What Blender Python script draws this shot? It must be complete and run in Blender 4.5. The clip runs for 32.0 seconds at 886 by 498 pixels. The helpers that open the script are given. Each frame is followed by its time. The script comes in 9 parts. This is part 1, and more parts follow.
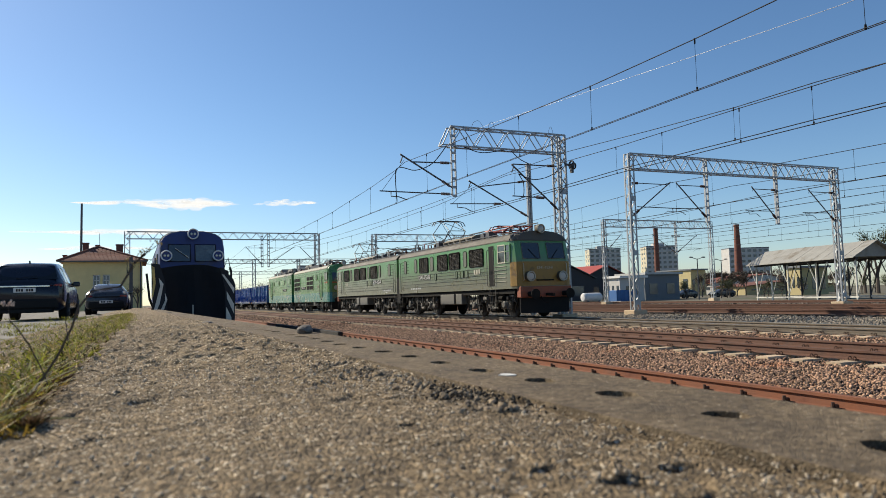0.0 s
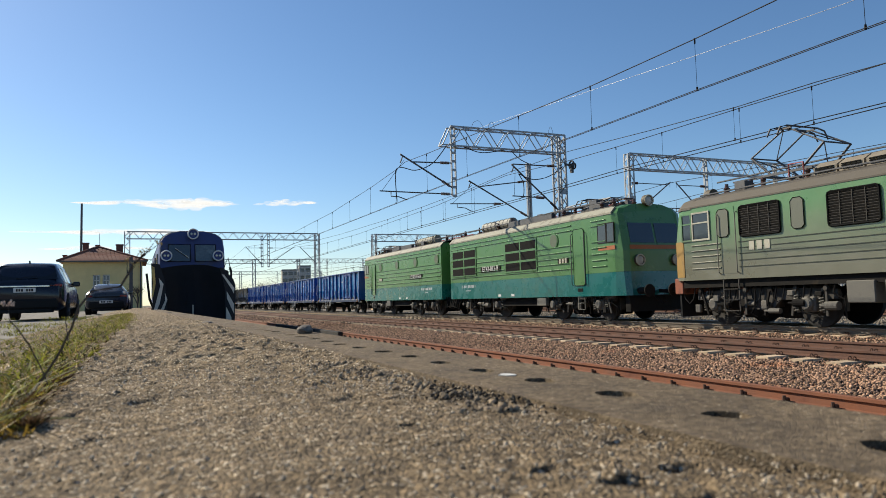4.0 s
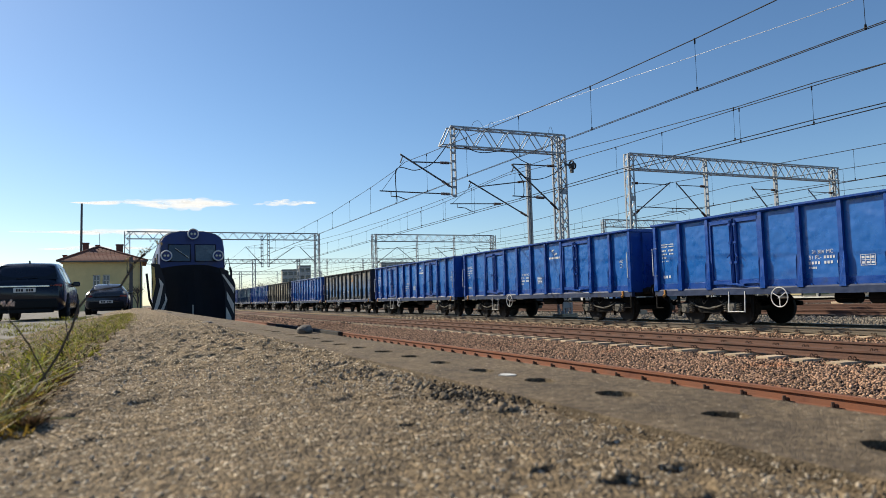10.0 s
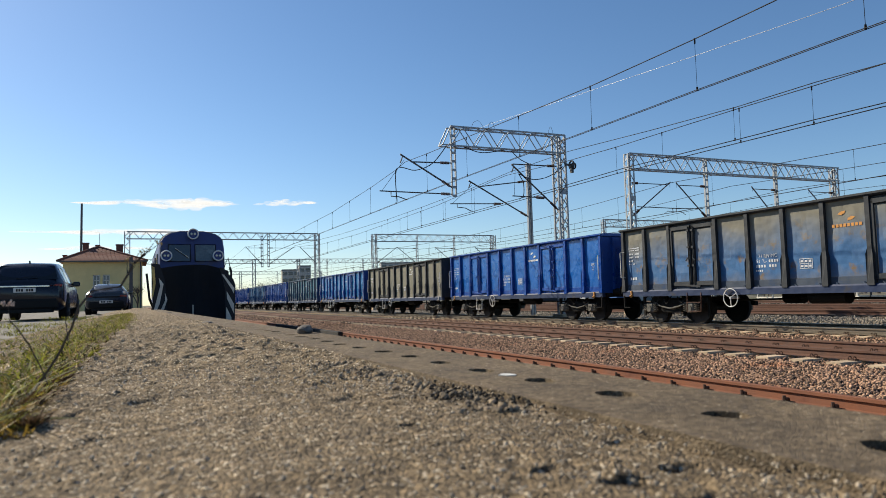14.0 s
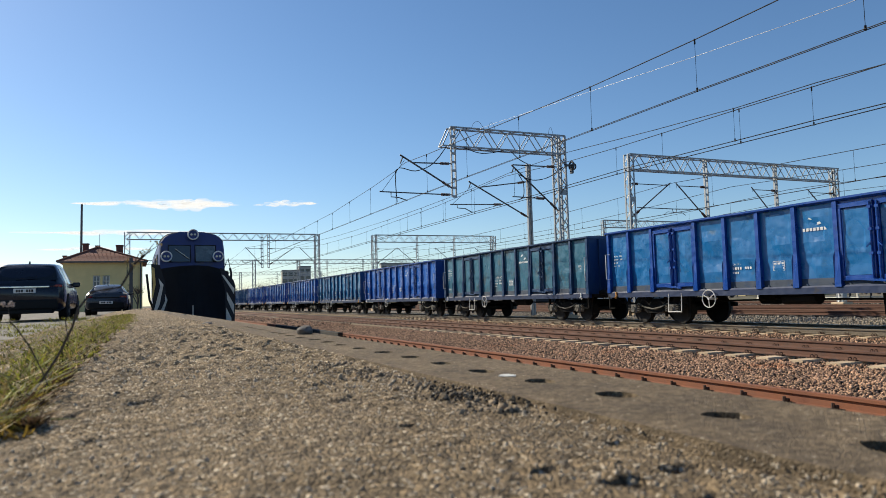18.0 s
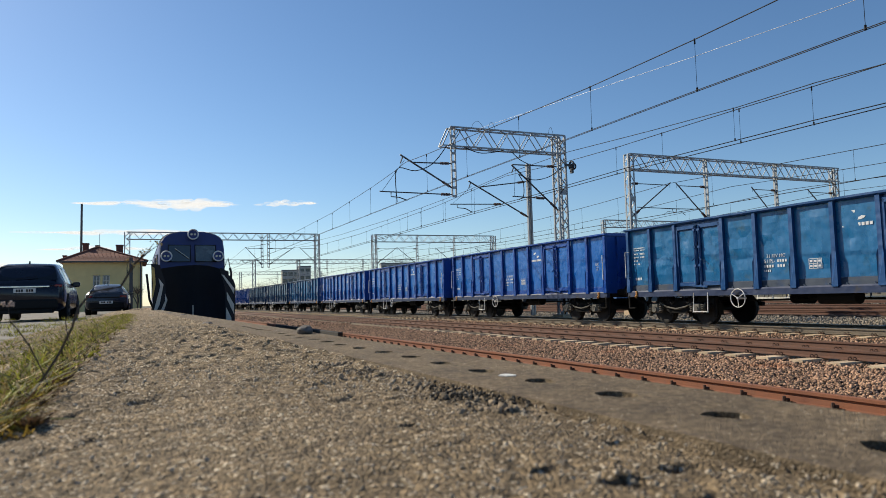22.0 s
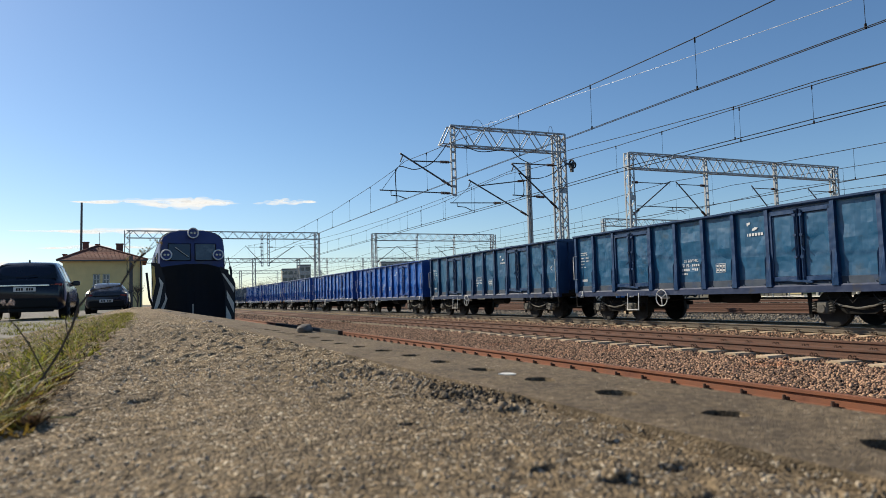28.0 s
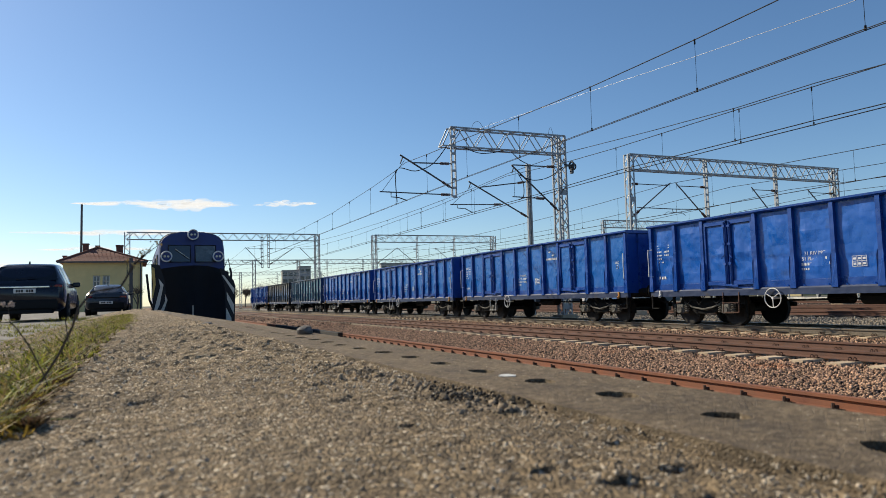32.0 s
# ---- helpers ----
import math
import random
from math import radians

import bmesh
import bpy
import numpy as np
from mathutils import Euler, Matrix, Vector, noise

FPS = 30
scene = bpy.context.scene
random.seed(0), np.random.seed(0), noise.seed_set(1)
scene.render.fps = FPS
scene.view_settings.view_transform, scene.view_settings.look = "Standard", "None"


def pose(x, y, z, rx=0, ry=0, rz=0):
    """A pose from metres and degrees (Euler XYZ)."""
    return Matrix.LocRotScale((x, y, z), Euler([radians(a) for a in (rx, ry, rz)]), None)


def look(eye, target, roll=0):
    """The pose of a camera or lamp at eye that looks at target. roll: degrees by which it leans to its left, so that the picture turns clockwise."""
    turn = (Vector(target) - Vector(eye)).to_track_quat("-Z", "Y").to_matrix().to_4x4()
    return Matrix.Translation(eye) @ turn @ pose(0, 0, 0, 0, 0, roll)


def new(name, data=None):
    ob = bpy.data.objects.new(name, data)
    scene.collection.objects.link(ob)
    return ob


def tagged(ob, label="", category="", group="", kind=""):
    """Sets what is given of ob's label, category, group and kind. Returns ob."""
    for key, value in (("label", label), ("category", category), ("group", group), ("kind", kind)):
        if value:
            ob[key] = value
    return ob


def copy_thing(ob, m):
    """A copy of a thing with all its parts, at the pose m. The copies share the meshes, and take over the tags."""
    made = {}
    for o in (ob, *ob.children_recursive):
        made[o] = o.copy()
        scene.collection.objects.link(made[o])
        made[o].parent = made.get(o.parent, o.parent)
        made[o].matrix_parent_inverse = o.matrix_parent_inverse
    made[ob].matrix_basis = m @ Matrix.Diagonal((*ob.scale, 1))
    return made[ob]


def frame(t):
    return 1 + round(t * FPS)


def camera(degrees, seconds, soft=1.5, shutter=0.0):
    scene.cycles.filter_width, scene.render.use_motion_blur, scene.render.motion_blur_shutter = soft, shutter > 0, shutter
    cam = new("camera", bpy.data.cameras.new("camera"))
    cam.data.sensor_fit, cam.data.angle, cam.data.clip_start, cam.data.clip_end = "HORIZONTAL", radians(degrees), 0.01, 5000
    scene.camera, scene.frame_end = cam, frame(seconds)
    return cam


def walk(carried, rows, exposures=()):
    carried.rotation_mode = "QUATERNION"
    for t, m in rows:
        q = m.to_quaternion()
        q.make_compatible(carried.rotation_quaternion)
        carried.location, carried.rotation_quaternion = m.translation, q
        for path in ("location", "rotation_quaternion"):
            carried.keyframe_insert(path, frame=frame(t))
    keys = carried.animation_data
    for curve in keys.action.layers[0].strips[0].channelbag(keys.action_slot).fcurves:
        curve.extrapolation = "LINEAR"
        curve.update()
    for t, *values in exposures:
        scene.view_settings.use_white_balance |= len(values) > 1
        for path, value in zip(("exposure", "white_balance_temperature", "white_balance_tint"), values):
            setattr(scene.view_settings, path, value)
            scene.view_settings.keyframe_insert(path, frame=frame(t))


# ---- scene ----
# A phone stands on a railway loading ramp; a freight train with two double locomotives passes.
# x: across the tracks, y: along them, z: up; z = 0 is the top of the rails.
PITCH = [(0.0, 0.0), (2.9, 0.0), (3.0, 1.0), (3.4, 0.0), (6.4, 0.0), (6.5, 1.0), (6.9, 0.0), (12.2, 0.0), (12.6, 1.2),
         (13.4, 0.8), (13.9, 0.0), (16.4, 0.6), (17.0, 1.2), (20.0, 1.2), (20.5, 0.0), (21.2, 0.0), (21.7, 1.2), (22.2, 0.6),
         (23.0, 1.2), (23.7, 1.5), (24.0, 4.8), (24.5, 1.8), (25.0, -3.2), (25.5, 1.5), (27.5, 0.0), (28.0, -1.5),
         (30.0, -1.5), (30.6, 0.0), (31.5, 0.2), (32.0, 1.3)]
HR, F = 1.025, 1233.4
EYE = Vector((0, 0, HR))
YAW, TILT, LEAN = 23.93, 3.94, 1.63


def aim(drop):
    """The camera's pose; drop: by how many thousandths of its lens it nods."""
    a, b = radians(YAW), radians(TILT) + drop / F
    way = Vector((math.sin(a) * math.cos(b), math.cos(a) * math.cos(b), math.sin(b)))
    return look(EYE, EYE + way, LEAN_SIGN * LEAN)


LEAN_SIGN = -1
cam = camera(64.88, 32.0, soft=0.45)
cam.data.dof.use_dof, cam.data.dof.focus_distance, cam.data.dof.aperture_fstop = True, 14.0, 9.0
walk(cam, [(t, aim(d)) for t, d in PITCH], [(0.0, 0.5, 6650, 8), (19.5, 0.5, 6650, 8), (22.0, 0.42, 6650, 8), (32.0, 0.42, 6650, 8)])

# ---- world, sun ----
SUN_AZ, SUN_EL = -34.0, 34.0
world = bpy.data.worlds.new("world")
scene.world = world
world.use_nodes = True
wn = world.node_tree.nodes
sky = wn.new("ShaderNodeTexSky")
sky.sky_type, sky.sun_disc = "NISHITA", False
sky.sun_elevation, sky.sun_rotation = radians(SUN_EL), radians(SUN_AZ)
sky.air_density, sky.dust_density, sky.ozone_density = 0.92, 0.36, 4.2
wn["Background"].inputs["Strength"].default_value = 0.0915
clear = wn.new("ShaderNodeHueSaturation")          # raises the sky texture's saturation: a deeper blue
clear.inputs["Saturation"].default_value = 1.09
world.node_tree.links.new(sky.outputs[0], clear.inputs["Color"])
world.node_tree.links.new(clear.outputs[0], wn["Background"].inputs["Color"])
sun = new("sun", bpy.data.lights.new("sun", "SUN"))
sun.data.energy, sun.data.angle, sun.data.color = 4.6, radians(0.53), (1.0, 0.9, 0.74)
sa, se = radians(SUN_AZ), radians(SUN_EL)
sun.matrix_world = look(Vector((math.sin(sa) * math.cos(se), math.cos(sa) * math.cos(se), math.sin(se))) * 100, (0, 0, 0))


# ---- helpers ----
def part(name, bm, material, parent=None, label=""):
    """Links a bmesh as one mesh object under a thing or part."""
    me = bpy.data.meshes.new(name)
    bmesh.ops.recalc_face_normals(bm, faces=bm.faces[:])
    bm.to_mesh(me)
    bm.free()
    me.materials.append(material)
    return place(name, me, parent, label)


def place(name, me, parent=None, label="", m=None):
    ob = new(name, me)
    if parent is not None:
        ob.parent = parent
    if m is not None:
        ob.matrix_basis = m
    if label:
        ob["label"] = label
    return ob


def thing(name, label, category, group="", kind="", m=None):
    ob = new(name)
    ob.empty_display_size = 0.2
    tagged(ob, label, category, group, kind)
    if m is not None:
        ob.matrix_basis = m
    return ob


def box(bm, x0, x1, y0, y1, z0, z1, bevel=0.0):
    v = [bm.verts.new((x, y, z)) for x in (x0, x1) for y in (y0, y1) for z in (z0, z1)]
    fs = [bm.faces.new([v[i] for i in q]) for q in ((0, 1, 3, 2), (4, 6, 7, 5), (0, 4, 5, 1), (2, 3, 7, 6), (0, 2, 6, 4), (1, 5, 7, 3))]
    if bevel:
        es = list({e for f in fs for e in f.edges})
        bmesh.ops.bevel(bm, geom=es, offset=bevel, segments=1, affect="EDGES")
    return bm


def frame_axes(d):
    d = Vector(d).normalized()
    s = d.cross(Vector((0, 0, 1)) if abs(d.z) < 0.9 else Vector((0, 1, 0))).normalized()
    return d, s, s.cross(d)


def rod(bm, a, b, r, n=6, r2=None):
    """A round bar from a to b."""
    a, b = Vector(a), Vector(b)
    d, s, u = frame_axes(b - a)
    r2 = r if r2 is None else r2
    lo, hi = [], []
    for i in range(n):
        w = 2 * math.pi * i / n
        o = s * math.cos(w) + u * math.sin(w)
        lo.append(bm.verts.new(a + o * r))
        hi.append(bm.verts.new(b + o * r2))
    for i in range(n):
        j = (i + 1) % n
        bm.faces.new((lo[i], lo[j], hi[j], hi[i]))
    bm.faces.new(lo[::-1])
    bm.faces.new(hi)
    return bm


def bar(bm, a, b, w, h):
    """A square bar from a to b, w across and h deep."""
    a, b = Vector(a), Vector(b)
    d, s, u = frame_axes(b - a)
    c = [(-w / 2, -h / 2), (w / 2, -h / 2), (w / 2, h / 2), (-w / 2, h / 2)]
    lo = [bm.verts.new(a + s * p + u * q) for p, q in c]
    hi = [bm.verts.new(b + s * p + u * q) for p, q in c]
    for i in range(4):
        j = (i + 1) % 4
        bm.faces.new((lo[i], lo[j], hi[j], hi[i]))
    bm.faces.new(lo[::-1])
    bm.faces.new(hi)
    return bm


def tube(bm, pts, r, n=5):
    """One bent round bar through all points."""
    pts = [Vector(p) for p in pts]
    rows = []
    for i, p in enumerate(pts):
        d = pts[min(i + 1, len(pts) - 1)] - pts[max(i - 1, 0)]
        if d.length < 1e-6:
            d = pts[i] - pts[i - 1]
        if abs(d.normalized().x) < 0.95:
            s = d.cross(Vector((1, 0, 0))).normalized()
        else:
            s = d.cross(Vector((0, 0, 1))).normalized()
        u = s.cross(d.normalized())
        rows.append([bm.verts.new(p + (s * math.cos(2 * math.pi * k / n) + u * math.sin(2 * math.pi * k / n)) * r) for k in range(n)])
    for a, b in zip(rows, rows[1:]):
        for k in range(n):
            bm.faces.new((a[k], a[(k + 1) % n], b[(k + 1) % n], b[k]))
    bm.faces.new(rows[0][::-1])
    bm.faces.new(rows[-1])
    return bm


def extrude(bm, poly, axis, a, b):
    """A polygon of (p, q) drawn along an axis from a to b. x: (y, z); y: (x, z); z: (x, y)."""
    def at(p, q, t):
        return {"x": (t, p, q), "y": (p, t, q), "z": (p, q, t)}[axis]
    lo = [bm.verts.new(at(p, q, a)) for p, q in poly]
    hi = [bm.verts.new(at(p, q, b)) for p, q in poly]
    n = len(poly)
    for i in range(n):
        j = (i + 1) % n
        bm.faces.new((lo[i], lo[j], hi[j], hi[i]))
    bm.faces.new(lo[::-1])
    bm.faces.new(hi)
    return bm


def ring(bm, c, axis, r, t, n=20, m=6):
    """A torus round an axis."""
    d, s, u = frame_axes(axis)
    c = Vector(c)
    rows = []
    for i in range(n):
        w = 2 * math.pi * i / n
        o = s * math.cos(w) + u * math.sin(w)
        rows.append([bm.verts.new(c + o * (r + t * math.cos(2 * math.pi * k / m)) + d * (t * math.sin(2 * math.pi * k / m))) for k in range(m)])
    for i in range(n):
        for k in range(m):
            bm.faces.new((rows[i][k], rows[(i + 1) % n][k], rows[(i + 1) % n][(k + 1) % m], rows[i][(k + 1) % m]))
    return bm


def lathe(bm, prof, c, axis="x", n=20):
    """A profile of (offset along the axis, radius) turned round it."""
    c = Vector(c)
    ax = {"x": Vector((1, 0, 0)), "y": Vector((0, 1, 0)), "z": Vector((0, 0, 1))}[axis]
    d, s, u = frame_axes(ax)
    rows = [[bm.verts.new(c + d * t + (s * math.cos(2 * math.pi * i / n) + u * math.sin(2 * math.pi * i / n)) * max(r, 0.0005)) for i in range(n)] for t, r in prof]
    for a, b in zip(rows, rows[1:]):
        for i in range(n):
            j = (i + 1) % n
            bm.faces.new((a[i], a[j], b[j], b[i]))
    bm.faces.new(rows[0][::-1])
    bm.faces.new(rows[-1])
    return bm


def fast_mesh(name, verts, faces, material):
    me = bpy.data.meshes.new(name)
    me.from_pydata(verts, [], faces)
    me.materials.append(material)
    return me


def coil(bm, c, r, t, z0, z1, turns):
    """A coil spring round an upright axis at c (x, y), from z0 to z1."""
    n = turns * 8
    return tube(bm, [(c[0] + r * math.cos(6.283 * turns * i / n), c[1] + r * math.sin(6.283 * turns * i / n), z0 + (z1 - z0) * i / n) for i in range(n + 1)], t, 4)


# ---- materials ----
TONE = 0.8          # scales every base colour down, so that shade comes out deeper


def mat(name, color, rough=0.7, metal=0.0, var=0.25, scale=6.0, bump=0.15, fine=60.0, dirt=None, dirt_amount=0.0, dirt_scale=1.5,
        rnd=0.0, stretch=(1, 1, 1), coat=0.0, spec=0.5, island=0.0, glow_through=0.0):
    """A surface with grain at two scales, stains of a second colour, and relief."""
    m = bpy.data.materials.new(name)
    m.use_nodes = True
    nt = m.node_tree
    N, L = nt.nodes, nt.links
    b = N["Principled BSDF"]
    b.inputs["Roughness"].default_value, b.inputs["Metallic"].default_value = rough, metal
    b.inputs["Coat Weight"].default_value = coat
    b.inputs["Specular IOR Level"].default_value = spec
    tc = N.new("ShaderNodeTexCoord")
    mp = N.new("ShaderNodeMapping")
    mp.inputs["Scale"].default_value = stretch
    L.new(tc.outputs["Object"], mp.inputs["Vector"])

    def noise_at(s, detail=4.0, roughness=0.6):
        n = N.new("ShaderNodeTexNoise")
        n.inputs["Scale"].default_value, n.inputs["Detail"].default_value, n.inputs["Roughness"].default_value = s, detail, roughness
        L.new(mp.outputs[0], n.inputs["Vector"])
        return n

    def blend(a, c, fac, how="MIX"):
        x = N.new("ShaderNodeMix")
        x.data_type, x.blend_type = "RGBA", how
        for sock, val in ((x.inputs["Factor"], fac), (x.inputs["A"], a), (x.inputs["B"], c)):
            if isinstance(val, (int, float)):
                sock.default_value = val
            elif isinstance(val, tuple):
                sock.default_value = (*val[:3], 1)
            else:
                L.new(val, sock)
        return x.outputs["Result"]

    def ramp(src, lo, hi, a=0.0, c=1.0):
        r = N.new("ShaderNodeMapRange")
        r.inputs["From Min"].default_value, r.inputs["From Max"].default_value = lo, hi
        r.inputs["To Min"].default_value, r.inputs["To Max"].default_value = a, c
        L.new(src, r.inputs["Value"])
        return r.outputs[0]
    n1, n2 = noise_at(scale), noise_at(fine, 3.0, 0.7)
    color = tuple(c * TONE for c in color)
    dirt = tuple(c * TONE for c in dirt) if dirt else None
    dark = tuple(max(0.0, c * (1 - var)) for c in color)
    lite = tuple(min(1.0, c * (1 + var)) for c in color)
    col = blend(dark, lite, ramp(n1.outputs["Fac"], 0.3, 0.7))
    col = blend(col, blend(dark, lite, ramp(n2.outputs["Fac"], 0.35, 0.65)), 0.4)
    if dirt:
        n3 = noise_at(dirt_scale, 6.0, 0.65)
        col = blend(col, dirt, ramp(n3.outputs["Fac"], 0.72 - 0.4 * dirt_amount, 0.82 - 0.3 * dirt_amount))
    if rnd:
        oi = N.new("ShaderNodeObjectInfo")
        col = blend(col, blend((1 - rnd,) * 3, (1 + rnd,) * 3, oi.outputs["Random"]), 1.0, "MULTIPLY")
    if island:
        gi = N.new("ShaderNodeNewGeometry")
        col = blend(col, blend((1 - island,) * 3, (1 + island, 1 + island * 0.92, 1 + island * 0.85), gi.outputs["Random Per Island"]), 1.0, "MULTIPLY")
    L.new(col, b.inputs["Base Color"])
    if glow_through:
        tl, mx = N.new("ShaderNodeBsdfTranslucent"), N.new("ShaderNodeMixShader")
        mx.inputs[0].default_value = glow_through
        L.new(col, tl.inputs["Color"])
        L.new(b.outputs[0], mx.inputs[1])
        L.new(tl.outputs[0], mx.inputs[2])
        L.new(mx.outputs[0], N["Material Output"].inputs["Surface"])
    rr = ramp(n1.outputs["Fac"], 0.3, 0.7, max(0.02, rough - 0.1), min(1, rough + 0.1))
    L.new(rr, b.inputs["Roughness"])
    if bump:
        bp = N.new("ShaderNodeBump")
        bp.inputs["Strength"].default_value, bp.inputs["Distance"].default_value = bump, 0.02
        L.new(n2.outputs["Fac"], bp.inputs["Height"])
        L.new(bp.outputs[0], b.inputs["Normal"])
    return m


def nodes_of(m):
    return m.node_tree.nodes, m.node_tree.links, m.node_tree.nodes["Principled BSDF"]


M_RUST = mat("rusty_rail_steel", (0.13, 0.06, 0.038), 0.8, 0.1, 0.3, 8, 0.2, 90, (0.08, 0.045, 0.03), 0.4)
M_RUST_RED = mat("red_rust", (0.22, 0.08, 0.038), 0.8, 0.05, 0.3, 6, 0.2, 90, (0.16, 0.055, 0.03), 0.4)
M_RAIL = mat("dull_grey_brown_rail", (0.2, 0.16, 0.115), 0.75, 0.1, 0.3, 8, 0.2, 90, (0.13, 0.085, 0.055), 0.4)
M_GREYSTONE = mat("grey_siding_stone", (0.27, 0.235, 0.185), 0.95, 0, 0.35, 10, 0.4, 50, (0.13, 0.12, 0.08), 0.35, 0.7, island=0.5)
M_SHINE = mat("polished_rail_head", (0.55, 0.54, 0.52), 0.3, 0.9, 0.1, 3, 0.02, 50, stretch=(1, 0.1, 1))
M_SLEEPER = mat("weathered_concrete_sleeper", (0.62, 0.48, 0.33), 0.95, 0, 0.25, 5, 0.3, 80, (0.2, 0.12, 0.07), 0.4, rnd=0.15, spec=0.1)
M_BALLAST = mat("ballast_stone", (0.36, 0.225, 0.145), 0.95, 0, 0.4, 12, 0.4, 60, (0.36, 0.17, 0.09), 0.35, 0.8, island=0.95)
# very dark bed: the shade in gaps between stones is put into its colour
M_BED = mat("gap_shade_gravel_bed", (0.065, 0.046, 0.034), 0.98, 0, 0.6, 9, 1.0, 28, (0.12, 0.06, 0.036), 0.4, 0.3)
M_SIDING = mat("grey_gravel_bed", (0.2, 0.17, 0.13), 0.98, 0, 0.55, 7, 1.0, 26, (0.12, 0.085, 0.055), 0.45, 0.2)
M_EARTH = mat("dry_earth_and_thin_grass", (0.15, 0.13, 0.085), 1.0, 0, 0.4, 0.6, 0.6, 12, (0.09, 0.105, 0.04), 0.5, 0.1)
M_CLIP = mat("rusty_rail_clip", (0.09, 0.05, 0.035), 0.8, 0.3, 0.3, 20, 0.2, 90)
M_GALV = mat("galvanised_steel", (0.37, 0.39, 0.41), 0.5, 0.3, 0.12, 3, 0.05, 40, (0.4, 0.38, 0.35), 0.2)
M_DARKSTEEL = mat("dark_weathered_steel", (0.1, 0.1, 0.105), 0.55, 0.4, 0.25, 5, 0.1, 50)
M_CABLE = mat("dark_copper_wire", (0.02, 0.02, 0.023), 0.9, 0.0, 0.1, 3, 0.0, 30)
M_INSUL = mat("brown_insulator", (0.09, 0.045, 0.03), 0.25, 0, 0.1, 8, 0.0, 30)
# underframe, bogie and wheel tones also lowered to deepen the shade beneath the vehicles
M_UNDER = mat("grimy_shaded_underframe_steel", (0.017, 0.0155, 0.014), 0.85, 0.0, 0.35, 4, 0.25, 50, (0.045, 0.034, 0.025), 0.3, 3, spec=0.15)
M_BOX = mat("pale_dusty_axle_box_steel", (0.17, 0.158, 0.135), 0.8, 0.2, 0.35, 6, 0.25, 60, (0.07, 0.06, 0.05), 0.4, 5)
M_BOGIE = mat("dusty_shaded_bogie_steel", (0.06, 0.054, 0.047), 0.85, 0.05, 0.35, 6, 0.25, 60, (0.05, 0.045, 0.04), 0.4, 4)
M_WHEEL = mat("worn_shaded_wheel_steel", (0.016, 0.0145, 0.013), 0.75, 0.1, 0.3, 5, 0.1, 50)
M_WHITE = mat("white_paint", (0.78, 0.77, 0.74), 0.5, 0, 0.08, 8, 0.03, 60)
M_MARK = mat("faded_white_lettering", (0.7, 0.72, 0.74), 0.6, 0, 0.15, 20, 0.0, 80)
M_YELLOW = mat("ochre_yellow_paint", (0.62, 0.27, 0.05), 0.6, 0, 0.2, 8, 0.05, 60, (0.2, 0.1, 0.04), 0.3)
M_BLACK = mat("black_paint", (0.018, 0.018, 0.019), 0.85, 0, 0.2, 6, 0.1, 50, spec=0.15)
M_RUBBER = mat("black_rubber", (0.02, 0.02, 0.02), 0.85, 0, 0.2, 10, 0.2, 60, spec=0.2)


# ---- ground and tracks ----
RAMP_Z, ROAD_Z, BED_Z = 0.875, 0.69, -0.17
EDGE = 0.76          # the ramp's edge towards the tracks
AXES = {"bay": 2.35, "one": 5.34, "two": 11.2, "three": 16.55}
BACK_AXES = [27.2, 31.8, 36.4, 46.5]


def ground():
    xs = [-2600, -400, -120, -40, -12, -1.3, -0.9, 0.2, 0.201, 3, 8, 19, 21, 44, 70, 130, 400, 2600]
    zs = [0.6, 0.6, 0.6, 0.62, 0.66, 0.66, 0.6, 0.6, -0.32, -0.32, -0.32, -0.32, -0.3, -0.3, -0.25, -0.2, 0.3, 0.6]
    ys = [-2600, -300, -60, -10, 10, 40, 80, 160, 400, 900, 4200]
    v = [(x, y, z) for y in ys for x, z in zip(xs, zs)]
    n = len(xs)
    f = [(j * n + i, j * n + i + 1, (j + 1) * n + i + 1, (j + 1) * n + i) for j in range(len(ys) - 1) for i in range(n - 1)]
    tagged(place("ground", fast_mesh("ground", v, f, M_EARTH)), "dry earth with thin spring grass beside the railway", "ground", kind="structure")


ground()
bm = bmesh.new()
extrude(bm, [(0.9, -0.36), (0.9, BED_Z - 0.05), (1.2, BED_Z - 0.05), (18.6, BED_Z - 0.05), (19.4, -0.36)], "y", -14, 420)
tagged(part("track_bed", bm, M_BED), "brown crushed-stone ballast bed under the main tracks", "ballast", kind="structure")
bm = bmesh.new()
extrude(bm, [(19.6, -0.36), (20.4, BED_Z - 0.08), (40, BED_Z - 0.08), (54.6, BED_Z - 0.1), (55.6, -0.36)], "y", -14, 420)
tagged(part("siding_bed", bm, M_SIDING), "grey-brown gravel bed of the station sidings", "ballast", kind="structure")

RAIL = [(-0.0625, -0.15), (0.0625, -0.15), (0.0625, -0.138), (0.012, -0.118), (0.009, -0.045), (0.034, -0.034), (0.034, -0.004), (0.028, 0.0),
        (-0.028, 0.0), (-0.034, -0.004), (-0.034, -0.034), (-0.009, -0.045), (-0.012, -0.118), (-0.0625, -0.138)]
bm = bmesh.new()
extrude(bm, [(-0.15, -0.36), (0.15, -0.36), (0.128, -0.17), (0.115, -0.155), (-0.115, -0.155), (-0.128, -0.17)], "x", -1.3, 1.3)
bmesh.ops.recalc_face_normals(bm, faces=bm.faces[:])
SLEEPER = bpy.data.meshes.new("sleeper")
bm.to_mesh(SLEEPER)
SLEEPER.materials.append(M_SLEEPER)
bm.free()
bm = bmesh.new()
